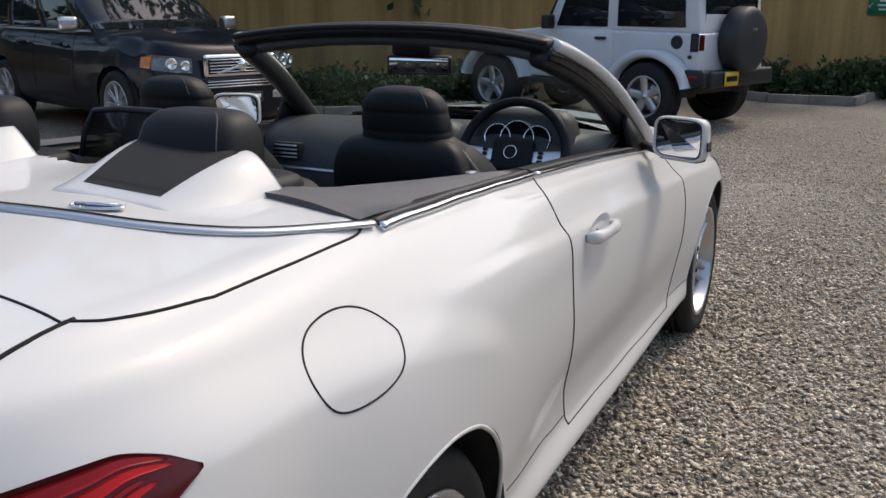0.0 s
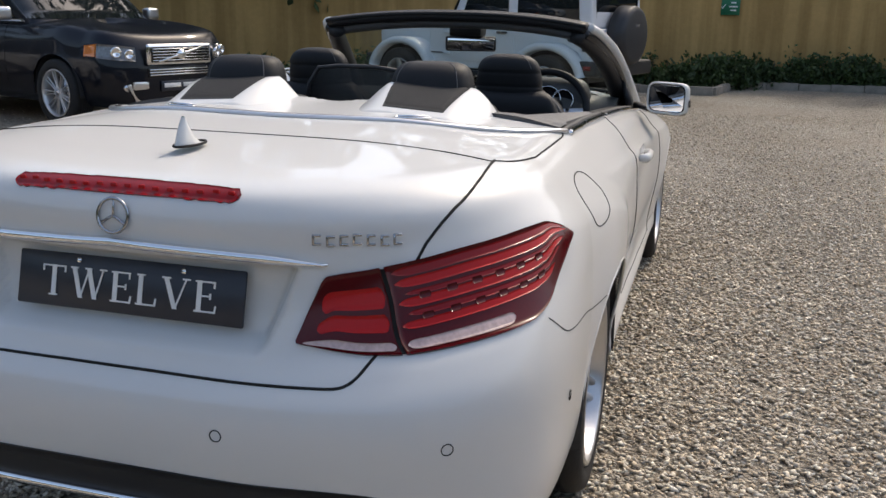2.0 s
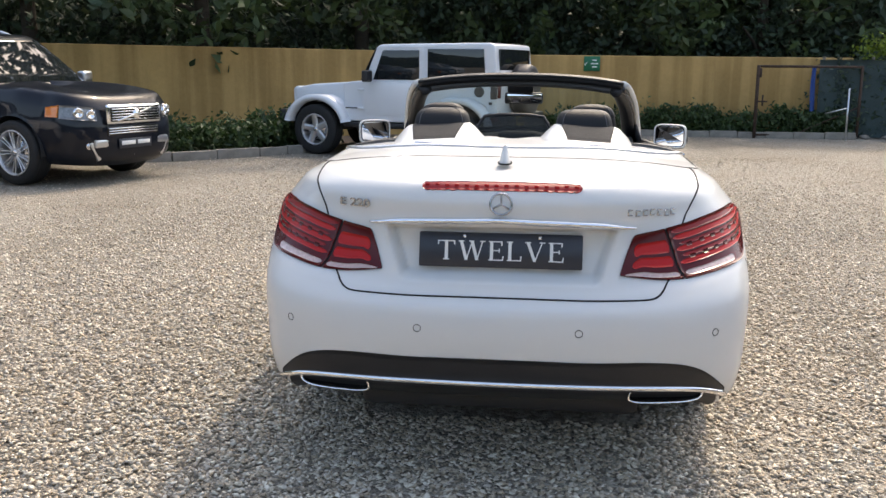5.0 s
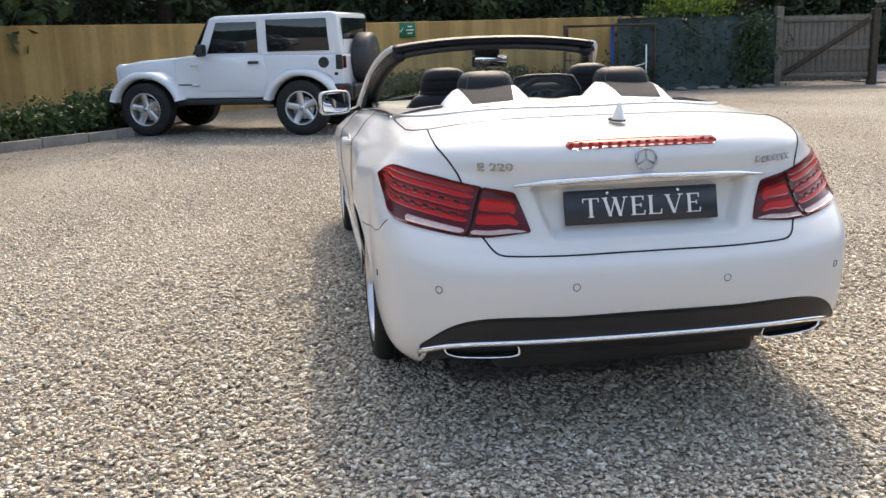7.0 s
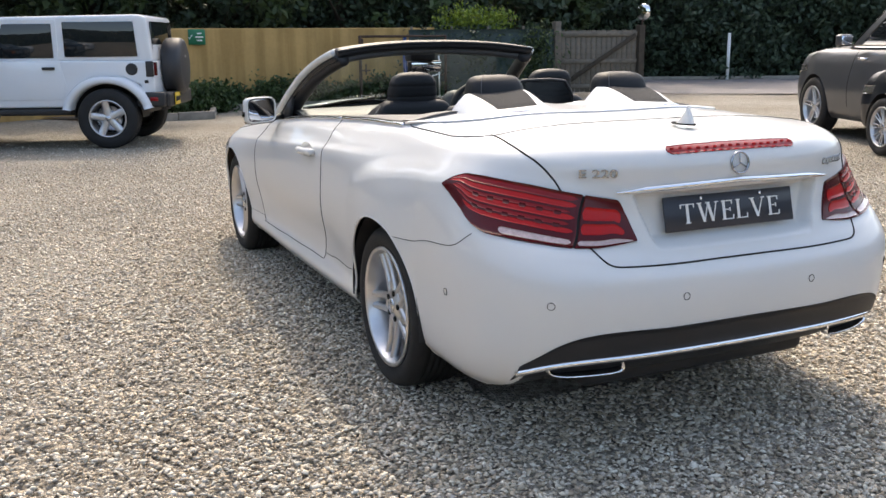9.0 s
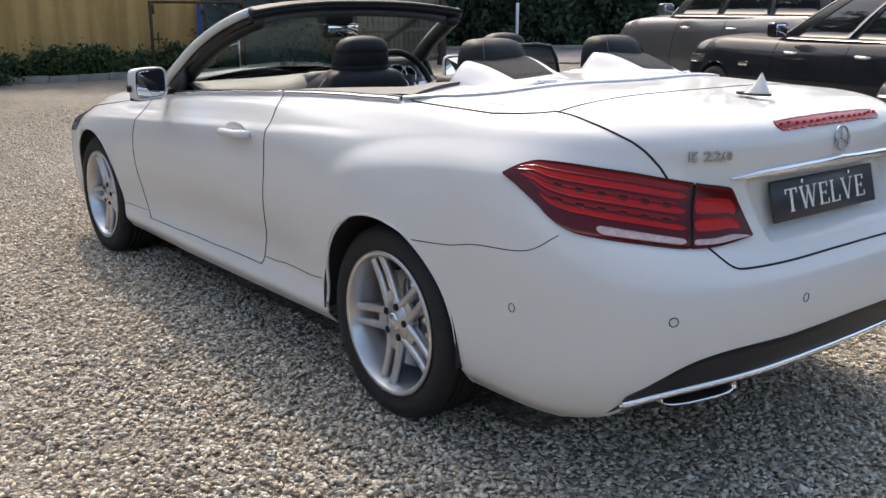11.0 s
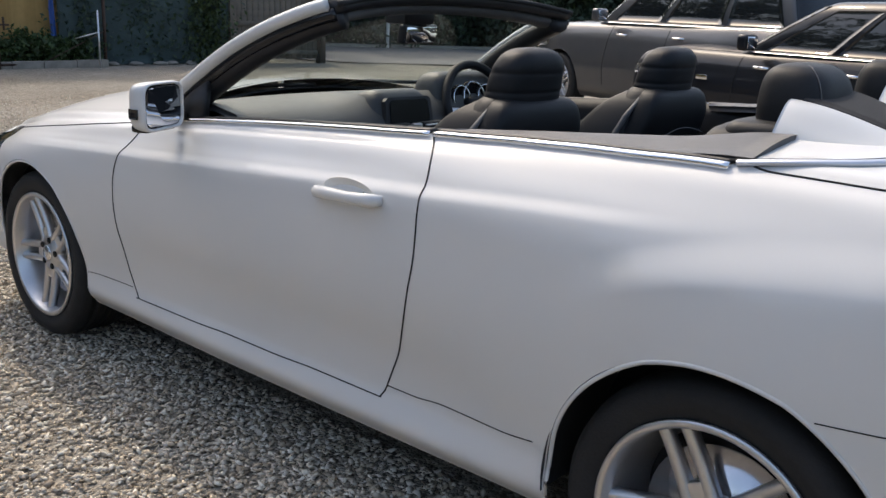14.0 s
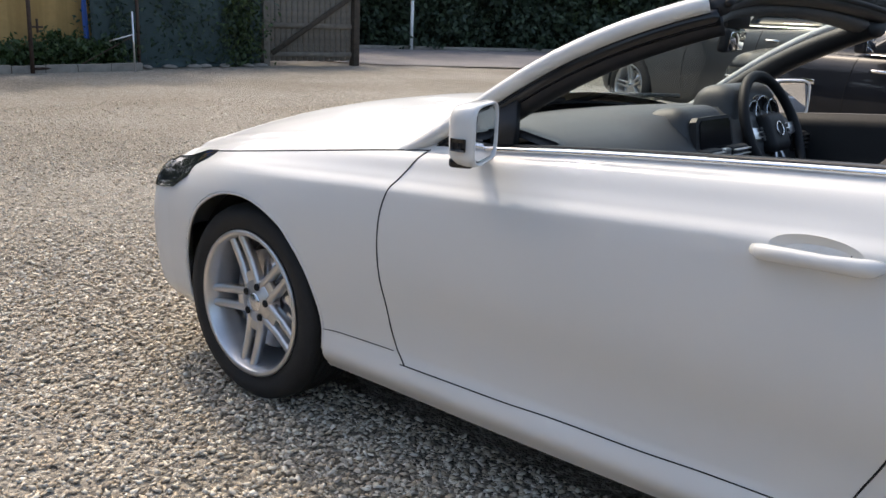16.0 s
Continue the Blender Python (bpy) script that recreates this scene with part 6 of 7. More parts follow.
# green sign
sgn = thing("wall_sign", "small green sign with white marks on the ochre wall", "sign")
part("panel", box(.33, .012, .30, (1.16, 15.79, 1.43), .004, 1), GREEN_SIGN, sgn)
part("arrow_mark", merge(box(.012, .006, .10, (1.04, 15.782, 1.43), .001, 1, m=pose(0, 0, 0, 0, 35, 0)), box(.012, .006, .05, (1.015, 15.782, 1.41), .001, 1, m=pose(0, 0, 0, 0, -35, 0))), WHITEINK, sgn)
for z, w in ((1.50, .09), (1.43, .15), (1.365, .10)):
    part("writing_bar", box(w, .006, .026, (1.21, 15.782, z), .001, 1), WHITEINK, sgn)

# steel gate leaf standing open by the wall
gt_ = thing("steel_gate", "rusty steel tube gate frame with a sliding bolt", "gate")
part("gate_post", tube([(4.42, 15.45, -.2), (4.42, 15.45, 1.43)], .035, 8), RUST, gt_)
part("top_rail", tube([(4.40, 15.45, 1.41), (6.5, 15.75, 1.41)], .025, 8), RUST, gt_)
part("end_post", tube([(6.5, 15.75, -.2), (6.5, 15.75, 1.43)], .03, 8), RUST, gt_)
part("bottom_rail", tube([(4.42, 15.45, .06), (6.5, 15.75, .06)], .02, 8), RUST, gt_)
part("brace", tube([(5.3, 15.57, .10), (6.5, 15.75, .62)], .012, 6), RUST, gt_)
part("bolt", merge(box(.22, .02, .03, (4.52, 15.43, .72), .005, 1), box(.03, .03, .22, (4.53, 15.42, .74), .005, 1)), RUST, gt_)
part("hinge_plate", box(.05, .05, .18, (4.46, 15.43, 1.28), .006, 1), RUST, gt_)
sheet_rows = np.array([[(5.60 + .05 * math.sin(z * 4) * .3 + .08 * k / 5, 15.98 + .018 * math.sin(k * 1.9 + z * 3), z) for k in range(6)] for z in np.linspace(.52, 1.42, 12)])
tagged(part("blue_tarpaulin", slab(sheet_rows, .01), BLUE), "narrow strip of blue tarpaulin hanging at the fence end", "tarpaulin")
part("tie_cord", tube([(5.66, 16.0, 1.40), (5.85, 16.05, 1.55)], .006, 5), GAP, bpy.data.objects["blue_tarpaulin"])

# netting fence
nf = thing("netting_fence", "dark netting fence on thin posts", "fence")
NX = np.linspace(5.75, 9.32, 40)
Np = np.zeros((40, 12, 3))
for i, x in enumerate(NX):
    for j, z in enumerate(np.linspace(0, 1.55, 12)):
        Np[i, j] = (x, 15.98 - .03 * (x - 6.8) + .03 * math.sin(x * 5 + z * 2), z)
part("net", slab(Np, .01), NETTING, nf, "dark green netting")
for x in (5.85, 6.8, 7.7, 8.6):
    part("fence_post", tube([(x, 16.08 - .03 * (x - 6.8), -.2), (x, 16.08 - .03 * (x - 6.8), 1.62)], .03, 8), TIMBER, nf)
part("stay_pole", tube([(6.15, 15.3, -.1), (6.15, 15.32, 1.0)], .018, 6), SATIN, nf)
part("stay_pole", tube([(6.15, 15.3, .62), (5.75, 15.4, .50)], .012, 6), SATIN, nf)

# timber gate
tg = thing("timber_gate", "large weathered timber gate with a diagonal brace, standing open", "gate")
ga, gb_ = Vector((9.48, 15.86, 0)), Vector((11.28, 15.38, 0))
gd = (gb_ - ga); ang = math.degrees(math.atan2(gd.y, gd.x))
for k in range(15):
    c = ga + gd * ((k + .5) / 15)
    bd = part("board", box(gd.length / 15 - .010, .022, 1.42, (0, 0, 0), .004, 1), TIMBER, tg)
    bd.matrix_basis = pose(c.x, c.y, .80 + .006 * math.sin(k * 3.3), 0, 0, ang)
for z in (.22, .80, 1.42):
    rl = part("rail", box(gd.length, .04, .10, (0, -.03, 0), .006, 1), TIMBER, tg)
    c = ga + gd * .5
    rl.matrix_basis = pose(c.x, c.y, z, 0, 0, ang)
br_ = part("brace", box(2.12, .04, .10, (0, -.055, 0), .006, 1), BARK, tg)
br_.matrix_basis = pose((ga.x + gb_.x) / 2, (ga.y + gb_.y) / 2, .82, 0, -33, ang)
for x, y, h in ((9.40, 15.89, 1.72), (11.37, 15.36, 1.62)):
    part("gate_post", box(.16, .16, h + .2, (x, y, h / 2 - .1), .015, 2), TIMBER if x < 10 else BARK, tg)
cm = thing("traffic_mirror", "round convex traffic mirror on the gate post", "mirror")
part("mirror_pole", tube([(11.38, 15.34, 1.50), (11.40, 15.32, 1.82)], .02, 8), RUST, cm)
dm = part("mirror_dish", lathe([(0, .05), (.10, .042), (.17, .02), (.19, 0), (.19, -.02), (0, -.03)], 30), MIRROR, cm)
dm.matrix_basis = pose(11.40, 15.32, 1.92, 0, 0, 200)

# road outside
rp_ = [(11.6, 16.2), (12.1, 15.0), (16, 12.4), (24, 7.0), (40, -3), (46, 6), (30, 15.0), (21, 19.3), (15.6, 22.2), (12.5, 23.5)]
bm = bmesh.new()
bm.faces.new([bm.verts.new((x, y, .018)) for x, y in rp_])
bmesh.ops.triangulate(bm, faces=bm.faces)
tagged(part("road", bm, ASPHALT), "pale worn asphalt road outside the gate", "road", kind="structure")
vb = [(11.6, 23.6, .02), (15.4, 22.0, .02), (20.9, 19.2, .02), (30, 14.6, .02)]
part("verge", tube(vb, .12, 8, flat=.8), STONE)
tagged(bpy.data.objects["verge"], "low stone edge of the road", "kerb", kind="structure")
wp = thing("marker_post", "white marker post against the roadside hedge", "post")
part("post", tube([(18.2, 20.2, -.1), (18.2, 20.2, 1.45)], .05, 8), WHITEINK, wp)
# pale stones and litter by the fence foot
for k in range(9):
    s = thing("edging_stone", "pale rough stone lying at the fence foot", "stone", group="stones at the fence foot")
    bm = bmesh.new(); bmesh.ops.create_icosphere(bm, subdivisions=2, radius=.10)
    for v in bm.verts:
        v.co += v.co.normalized() * .025 * noise.noise(v.co * 9 + Vector((k, 0, 0)))
    part("stone", smooth_bm(bm, 60), STONE, s)
    s.matrix_basis = pose(5.95 + .40 * k + .1 * math.sin(k * 2), 15.80 - .012 * k, .015, 0, 0, 40 * k) @ Matrix.Diagonal((1.6, 1, .5, 1))


# ---- other parked cars ----
def auto(name, label, m, wb, fo, ro, hw, belt, hood, nose, roof, wsb, wst, rgt, rgb, paint, R=.36, style="multi", trim=SATIN, alloy=ALLOY, glassmat=CARGLASS):
    """A closed car: lower shell, glasshouse, wheels, lamps. Origin on the ground under the rear axle, forward along y."""
    root = thing(name, label, "car", group="parked cars", m=m)
    Ys = [-ro * .45, 0, wb * .35, wb * .7, wb, wb + fo * .45]
    L = []
    k = hw
    zb = [belt + .02, belt + .01, belt - .01, belt - .03, hood, hood - .05]
    for fr, wz, bb, ff in ((-1, .88, .90, .88), (-.8, .95, .97, .97), (-.45, .985, 1.0, 1.0), (-.12, 1.0, 1.0, 1.0), (.15, .995, 1.0, .995), (.45, .975, .99, .97), (.75, .945, .97, .93), (1.0, .885, .94, .86)):
        z = [(.24 + (zz - .24) * (fr + 1) / 2) for zz in zb]
        tp = .97 if fr < .8 else .95
        L.append(lv([k * wz * tp, k * wz, k * wz * .985, k * wz * .985, k * wz, k * wz * .93], z, -ro * bb, .26 + (belt - .26) * (fr + 1) / 2, 4, wb + fo * ff, .20 + (nose - .20) * (fr + 1) / 2, 3.4))
    nb = len(L) - 1
    cr = herm([-2, 0, wb * .6, wb, wb + fo], [.02, .04, .06, .07, .05])
    w8 = [v * .885 for v in (k * .95, k, k * .985, k * .985, k, k * .93)]
    for sc in (.93, .7, .4, .03):
        L.append(lv(w8, [z + .02 for z in zb], .3 + (-ro * .94 - .3) * sc, belt + .02, 4, wb * .8 + (wb + fo * .86 - wb * .8) * sc, nose + .03, 3.4, s=sc, y0=.3 + (-ro * .45 - .3) * sc, y1=wb * .8 + (wb + fo * .45 - wb * .8) * sc, crown=cr))
    sh = Shell(Ys, L, -ro * .45, wb + fo * .45)
    u = np.concatenate([np.linspace(0, 1, 24)[:-1], np.linspace(1, 2, 110)[:-1], np.linspace(2, 3, 28)])
    v = np.concatenate([np.linspace(0, nb, 36)[:-1], np.linspace(nb, len(L) - 1, 12)])
    Uq, Vq = np.meshgrid(u, v, indexing='ij')
    P = sh.pts(Uq, Vq)
    ar = R + .045
    for ay in (0, wb):
        dy, dz = P[..., 1] - ay, P[..., 2] - R
        dd = np.hypot(dy, dz)
        nr_ = (dd < ar) & (dd > ar - .03) & (P[..., 0] > hw * .6) & (Vq < nb - 1)
        s = np.where(nr_, ar / np.maximum(dd, 1e-6), 1)
        P[..., 1] = ay + dy * s; P[..., 2] = R + dz * s
    ins = np.zeros(P.shape[:2], bool)
    for ay in (0, wb):
        ins |= (np.hypot(P[..., 1] - ay, P[..., 2] - R) < ar - 1e-3) & (P[..., 0] > hw * .6) & (Vq < nb - 1)
    drop = ins[:-1, :-1] | ins[1:, :-1] | ins[1:, 1:] | ins[:-1, 1:]
    vs, fs = [], []
    V1, q = sheet(P)
    q = q[~drop.reshape(-1)]
    vs = np.concatenate([V1, V1 * FL]); fs = np.concatenate([q, q[:, ::-1] + len(V1)])
    part("body", (vs, fs.tolist()), paint, root)
    # glasshouse
    GY = [rgb + .3, (rgb + wsb) / 2, wsb - .35]
    gl_ = []
    for fr, w, sc in ((0, .88, 1), (.35, .855, 1), (.7, .80, 1), (.88, .75, 1), (.97, .69, 1), (1.0, .60, 1), (1.02, .3, 1), (1.025, .02, 1)):
        z = belt - .01 + (roof - belt) * min(fr, 1.02)
        f_ = min(1, fr)
        bb = rgb + (rgt - rgb) * f_ + (0 if w > .65 else (.7 - w) * .9)
        ff = wsb + (wst - wsb) * f_ - (0 if w > .65 else (.7 - w) * .9)
        gl_.append(lv([hw * w * .96, hw * w, hw * w * .97], [z - .02 * f_, z, z - .015 * f_], bb, z - .02 * f_, 5, ff, z - .02 * f_, 4, y0=bb + .25, y1=max(bb + .5, ff - .35)))
    gs = Shell(GY, gl_, 0, 1)
    ug = np.concatenate([np.linspace(0, 1, 16)[:-1], np.linspace(1, 2, 30)[:-1], np.linspace(2, 3, 16)])
    vg = np.linspace(0, 7, 30)
    Ug, Vg = np.meshgrid(ug, vg, indexing='ij')
    P = gs.pts(Ug, Vg)
    V1, q = sheet(P)
    part("roof", (np.concatenate([V1, V1 * FL]), np.concatenate([q, q[:, ::-1] + len(V1)]).tolist()), paint, root)
    for sd in (1, -1):
        fl = sd < 0
        for a, b in ((1.0, 1.28), (1.31, 1.64), (1.67, 1.98)):
            U = np.linspace(a, b, 14)
            part("side_window", slab(gs.patch(U, np.full(14, .25), np.full(14, 2.75), 8, .006, sd), .01, fl), glassmat, root, "dark side window")
        Pm = gs.patch(np.linspace(.95, 2.03, 40), np.full(40, .10), np.full(40, .22), 3, .010, sd)
        part("window_trim", slab(Pm, .008, fl), trim, root)
    for a, b, nm in ((2.12, 3.0, "windscreen"), (0.0, .80, "rear_window")):
        U = np.linspace(a, b, 20)
        A = gs.patch(U, np.full(20, .25), np.full(20, 3.3), 8, .006, 1)
        Bq = np.concatenate([A, A[::-1] * FL]) if nm == "windscreen" else np.concatenate([A[::-1] * FL, A])
        part(nm, slab(Bq, .01), glassmat, root, "dark reflective glass")
    # wheels
    for ay in (0, wb):
        for sd in (1, -1):
            w = new("wheel"); w.parent = root
            w.matrix_basis = pose(sd * (hw - .135), ay, R - .006, 0, 0, 0 if sd > 0 else 180)
            wheel_parts(w, R, .25, R * .70, style, alloy, 11)
            th = np.linspace(radians(-5), radians(185), 24)
            rows = [[(sd * x, ay + r * math.cos(a), R + r * math.sin(a)) for a in th] for x, r in ((hw * .965, ar + .004), (hw * .5, ar + .01), (hw * .48, .02))]
            part("wheel_house", sheet(np.array(rows), sd > 0), ALLOY_DARK, root)
    part("underbody", merge(box(hw * 1.2, wb + ro + fo - .5, .18, (0, (wb + fo - ro) / 2, .34), .03), box(hw * 1.8, wb - 2 * ar - .06, .14, (0, wb / 2, .33), .03)), PLASTIC, root)
    root["hw"] = hw
    sh.table(ru=(0, 1, 80, 1, 2, 240, 2, 3, 120), rv=110)

    def put(nm, pl, off, mt, sides=(1, -1), thick=.012, vr=(1, nb + 1.5), n=12, lab=""):
        """Patch between a lower and an upper line of points."""
        lo = np.array([sh.find(p, (1.7, 3), vr) for p in pl[0]]); hi = np.array([sh.find(p, (1.7, 3), vr) for p in pl[1]])
        t = np.linspace(0, 1, n); s = np.linspace(0, 1, len(lo))
        cols = []
        for tt_ in t:
            a = [np.interp(tt_, s, lo[:, i]) for i in (0, 1)]; b = [np.interp(tt_, s, hi[:, i]) for i in (0, 1)]
            kk = np.linspace(0, 1, 6)
            uu, vv = a[0] + (b[0] - a[0]) * kk, a[1] + (b[1] - a[1]) * kk
            cols.append(sh.pts(uu, vv) + sh.normal(uu, vv) * off)
        A = np.array(cols)
        out = None
        for sd in sides:
            flip = (np.cross(A[1, 0] - A[0, 0], A[0, 1] - A[0, 0]) @ sh.normal(np.array([lo[0, 0]]), np.array([lo[0, 1]]))[0]) < 0
            out = part(nm, slab(A * np.array([sd, 1, 1]), thick, flip if sd > 0 else not flip), mt, root, lab)
        return out
    # gaps, handles, mirrors
    for y in (wb * .30, wb * .66):
        Pg, _, _ = sh.trace([(None, y + .05 * math.sin(z * 3), z) for z in np.linspace(.42, belt - .03, 8)], 20, ur=(1, 2), vr=(0, nb))
        for sd in (1, -1):
            part("door_gap", tube(Pg * np.array([sd, 1, 1]), .004, 5), GAP, root)
    for y in (wb * .22, wb * .56):
        for sd in (1, -1):
            part("door_handle", tube([(sd * hw * .97, y - .10, belt - .13), (sd * (hw + .015), y - .05, belt - .128), (sd * (hw + .015), y + .05, belt - .126), (sd * hw * .97, y + .10, belt - .125)], .016, 8), trim if paint is PAINT_GREY or paint is PAINT_BLACK2 else paint, root, "bar door handle")
    for sd in (1, -1):
        mi = part("wing_mirror", box(.20, .12, .15, (0, 0, 0), .045, 4), SATIN if paint is PAINT_BLACK else paint, root, "wing mirror")
        mi.matrix_basis = pose(sd * (hw + .06), wsb - .42, belt + .10, 0, 0, -sd * 12)
        part("mirror_glass", box(.16, .004, .11, (0, -.060, 0), .001, 1), MIRROR, mi)
    return root, put, sh


H_ = math.degrees
# dark estate SUV with its tail to the wall
volvo, vput, vs_ = auto("estate_car", "black tall estate car with a chrome grille, parked facing the yard", pose(-8.16, 7.79, 0, 0, 0, -108.8), 2.86, .93, 1.0, .93, 1.08, 1.06, .97, 1.72, 2.50, 1.62, -.75, -.98, PAINT_BLACK, .365, "multi")
vput("head_lamp", ([(.80, 3.50, .75), (.70, None, .735), (.53, None, .725)], [(.80, 3.50, .89), (.68, None, .885), (.51, None, .865)]), .012, LAMP_GLASS, lab="clear head lamp")
for sd in (1, -1):
    for lx, lz, lr in ((.70, .815, .052), (.585, .80, .046)):
        c = vs_.pts(*vs_.find((lx, None, lz), (1.7, 3), (1, 99)))
        part("lamp_bowl", lathe([(0, .010), (lr * .5, .016), (lr * .75, .026), (lr, .030), (lr + .006, .020), (lr + .006, .0)], 24, 'z'), CHROME, volvo, "round lamp reflector").matrix_basis = pose(sd * c[0], c[1] + .004, c[2], -90, 0, -sd * 20)
vput("indicator_lamp", ([(.88, 3.33, .77), (.84, 3.42, .765), (.81, 3.49, .76)], [(.88, 3.33, .89), (.84, 3.42, .895), (.81, 3.49, .90)]), .013, AMBER, lab="amber corner lamp")
gr = part("grille", box(.86, .05, .22, (0, 3.80, .79), .03, 3), CHROME, volvo, "chrome framed grille")
part("grille_mesh", box(.78, .05, .165, (0, 3.812, .79), .015, 2), GLOSSBLK, gr)
for k in range(5):
    part("grille_bar", box(.76, .012, .010, (0, 3.838, .73 + .03 * k), .003, 1), CHROME, gr)
part("grille_slash", box(.62, .012, .024, (0, 3.842, .79), .004, 1, m=pose(0, 0, 0, 0, 14, 0)), CHROME, gr)
part("round_badge", lathe([(0, .02), (.045, .018), (.055, 0)], 24, 'z'), CHROME, gr).matrix_basis = pose(0, 3.842, .79, -90, 0, 0)
for k in range(3):
    part("lower_grille_bar", box(.78, .02, .014, (0, 3.79, .575 + .028 * k), .004, 1), CHROME, volvo)
part("lower_grille", box(.82, .05, .11, (0, 3.765, .602), .02, 2), GLOSSBLK, volvo)
part("skid_plate", merge(box(1.16, .07, .085, (0, 3.745, .47), .015, 2), box(.12, .09, .24, (.53, 3.70, .40), .02, 2, m=pose(0, 0, 0, 0, 30, 0)), box(.12, .09, .24, (-.53, 3.70, .40), .02, 2, m=pose(0, 0, 0, 0, -30, 0)), box(.86, .10, .09, (0, 3.70, .325), .02, 2)), SATIN, volvo, "silver skid plate under the bumper")
vp = part("number_plate", box(.52, .012, .111, (0, 3.805, .455), .003, 1), PLATE, volvo, "dark show plate with pale writing")
for x, w in ((-.13, .20), (.115, .22)):
    part("writing_bar", box(w, .004, .045, (x, 3.812, .462), .001, 1), WHITEINK, vp)
for sd in (1, -1):
    part("bumper_strip", box(.30, .02, .022, (sd * .66, 3.66, .595), .006, 1, m=pose(0, 0, 0, 0, 0, -sd * 22)), SATIN, volvo)
    part("fog_lamp", lathe([(0, .03), (.04, .028), (.05, 0)], 18, 'z'), LAMP_SILVER, volvo).matrix_basis = pose(sd * .62, 3.70, .45, -90, 0, 0)
    part("roof_rail", tube([(sd * .62, -.5, 1.69), (sd * .63, -.3, 1.75), (sd * .63, 1.0, 1.75), (sd * .61, 1.2, 1.70)], .02, 8), SATIN, volvo, "silver roof rail")

wc, wput, _ = auto("hatchback_car", "white hatchback parked beside the black estate car", pose(-9.26, 5.05, 0, 0, 0, -108.8), 2.6, .82, .8, .90, .98, .95, .80, 1.52, 2.2, 1.2, -.5, -.75, PAINT_JEEP, .32, "multi")
wput("head_lamp", ([(.84, 2.98, .66), (.74, None, .63), (.60, None, .60)], [(.82, 2.94, .78), (.70, None, .76), (.56, None, .73)]), .012, LAMP_GLASS, lab="clear head lamp")

x5, xput, _ = auto("suv_car", "dark grey metallic tall SUV parked nose out", pose(7.97, 3.59, 0, 0, 0, -19.9), 2.93, .88, 1.05, .97, 1.17, 1.12, .92, 1.80, 2.42, 1.5, -.75, -1.0, PAINT_GREY, .385, "twin", CHROME, ALLOY)
xput("head_lamp", ([(.93, 3.30, .86), (.80, None, .80), (.66, None, .76)], [(.90, 3.28, .94), (.78, None, .91), (.62, None, .87)]), .012, LAMP_GLASS, lab="clear head lamp")
for sd in (1, -1):
    part("kidney_grille", box(.30, .06, .22, (sd * .17, 3.80, .76), .04, 3), CHROME, x5, "chrome grille half")
    part("roof_rail", tube([(sd * .64, -.5, 1.79), (sd * .65, -.3, 1.85), (sd * .65, 1.0, 1.85), (sd * .63, 1.3, 1.80)], .02, 8), SATIN, x5)

b5, bput, _ = auto("estate_car", "black metallic low estate car parked nose out", pose(6.58, 1.22, 0, 0, 0, -19.9), 2.97, .85, 1.05, .92, .97, .94, .76, 1.48, 2.22, 1.25, -.70, -.98, PAINT_BLACK2, .325, "multi", CHROME, ALLOY)
bput("head_lamp", ([(.88, 3.30, .68), (.76, None, .65), (.62, None, .62)], [(.86, 3.26, .77), (.74, None, .75), (.58, None, .72)]), .012, LAMP_GLASS, lab="clear head lamp")
for sd in (1, -1):
    part("side_vent", box(.02, .16, .05, (sd * .915, 2.42, .70), .008, 2), CHROME, b5, "chrome side vent")
    part("kidney_grille", box(.28, .06, .17, (sd * .16, 3.78, .60), .04, 3), CHROME, b5)

c3, cput, _ = auto("saloon_car", "dark grey low saloon car parked nose out", pose(4.0, -2.28, 0, 0, 0, -19.9), 2.75, .85, 1.05, .90, .90, .86, .68, 1.42, 2.15, 1.25, -.45, -.95, PAINT_GREY, .32, "five", SATIN, ALLOY)
cput("head_lamp", ([(.84, 3.10, .66), (.74, None, .63), (.60, None, .60)], [(.82, 3.06, .76), (.70, None, .74), (.56, None, .71)]), .012, LAMP_SILVER, lab="clear head lamp")

# ---- white off-roader ----
jp = thing("off_roader", "white two-door off-roader with a hard top and a spare wheel", "car", group="parked cars", m=pose(-.79, 10.30, 0, 0, 0, 69.6))
JR = .385


def prism(prof, x0, x1, bevel=.02, seg=2):
    """A side outline (y, z) carried from x0 to x1, bevelled."""
    bm = bmesh.new()
    a = [bm.verts.new((x0, y, z)) for y, z in prof]; b = [bm.verts.new((x1, y, z)) for y, z in prof]
    n = len(prof)
    bm.faces.new(a); bm.faces.new(b[::-1])
    for i in range(n):
        bm.faces.new((a[i], b[i], b[(i + 1) % n], a[(i + 1) % n])[::-1])
    bmesh.ops.recalc_face_normals(bm, faces=bm.faces)
    if bevel:
        bmesh.ops.bevel(bm, geom=list(bm.edges), offset=bevel, segments=seg, profile=.6, affect='EDGES')
    return smooth_bm(bm, 40)


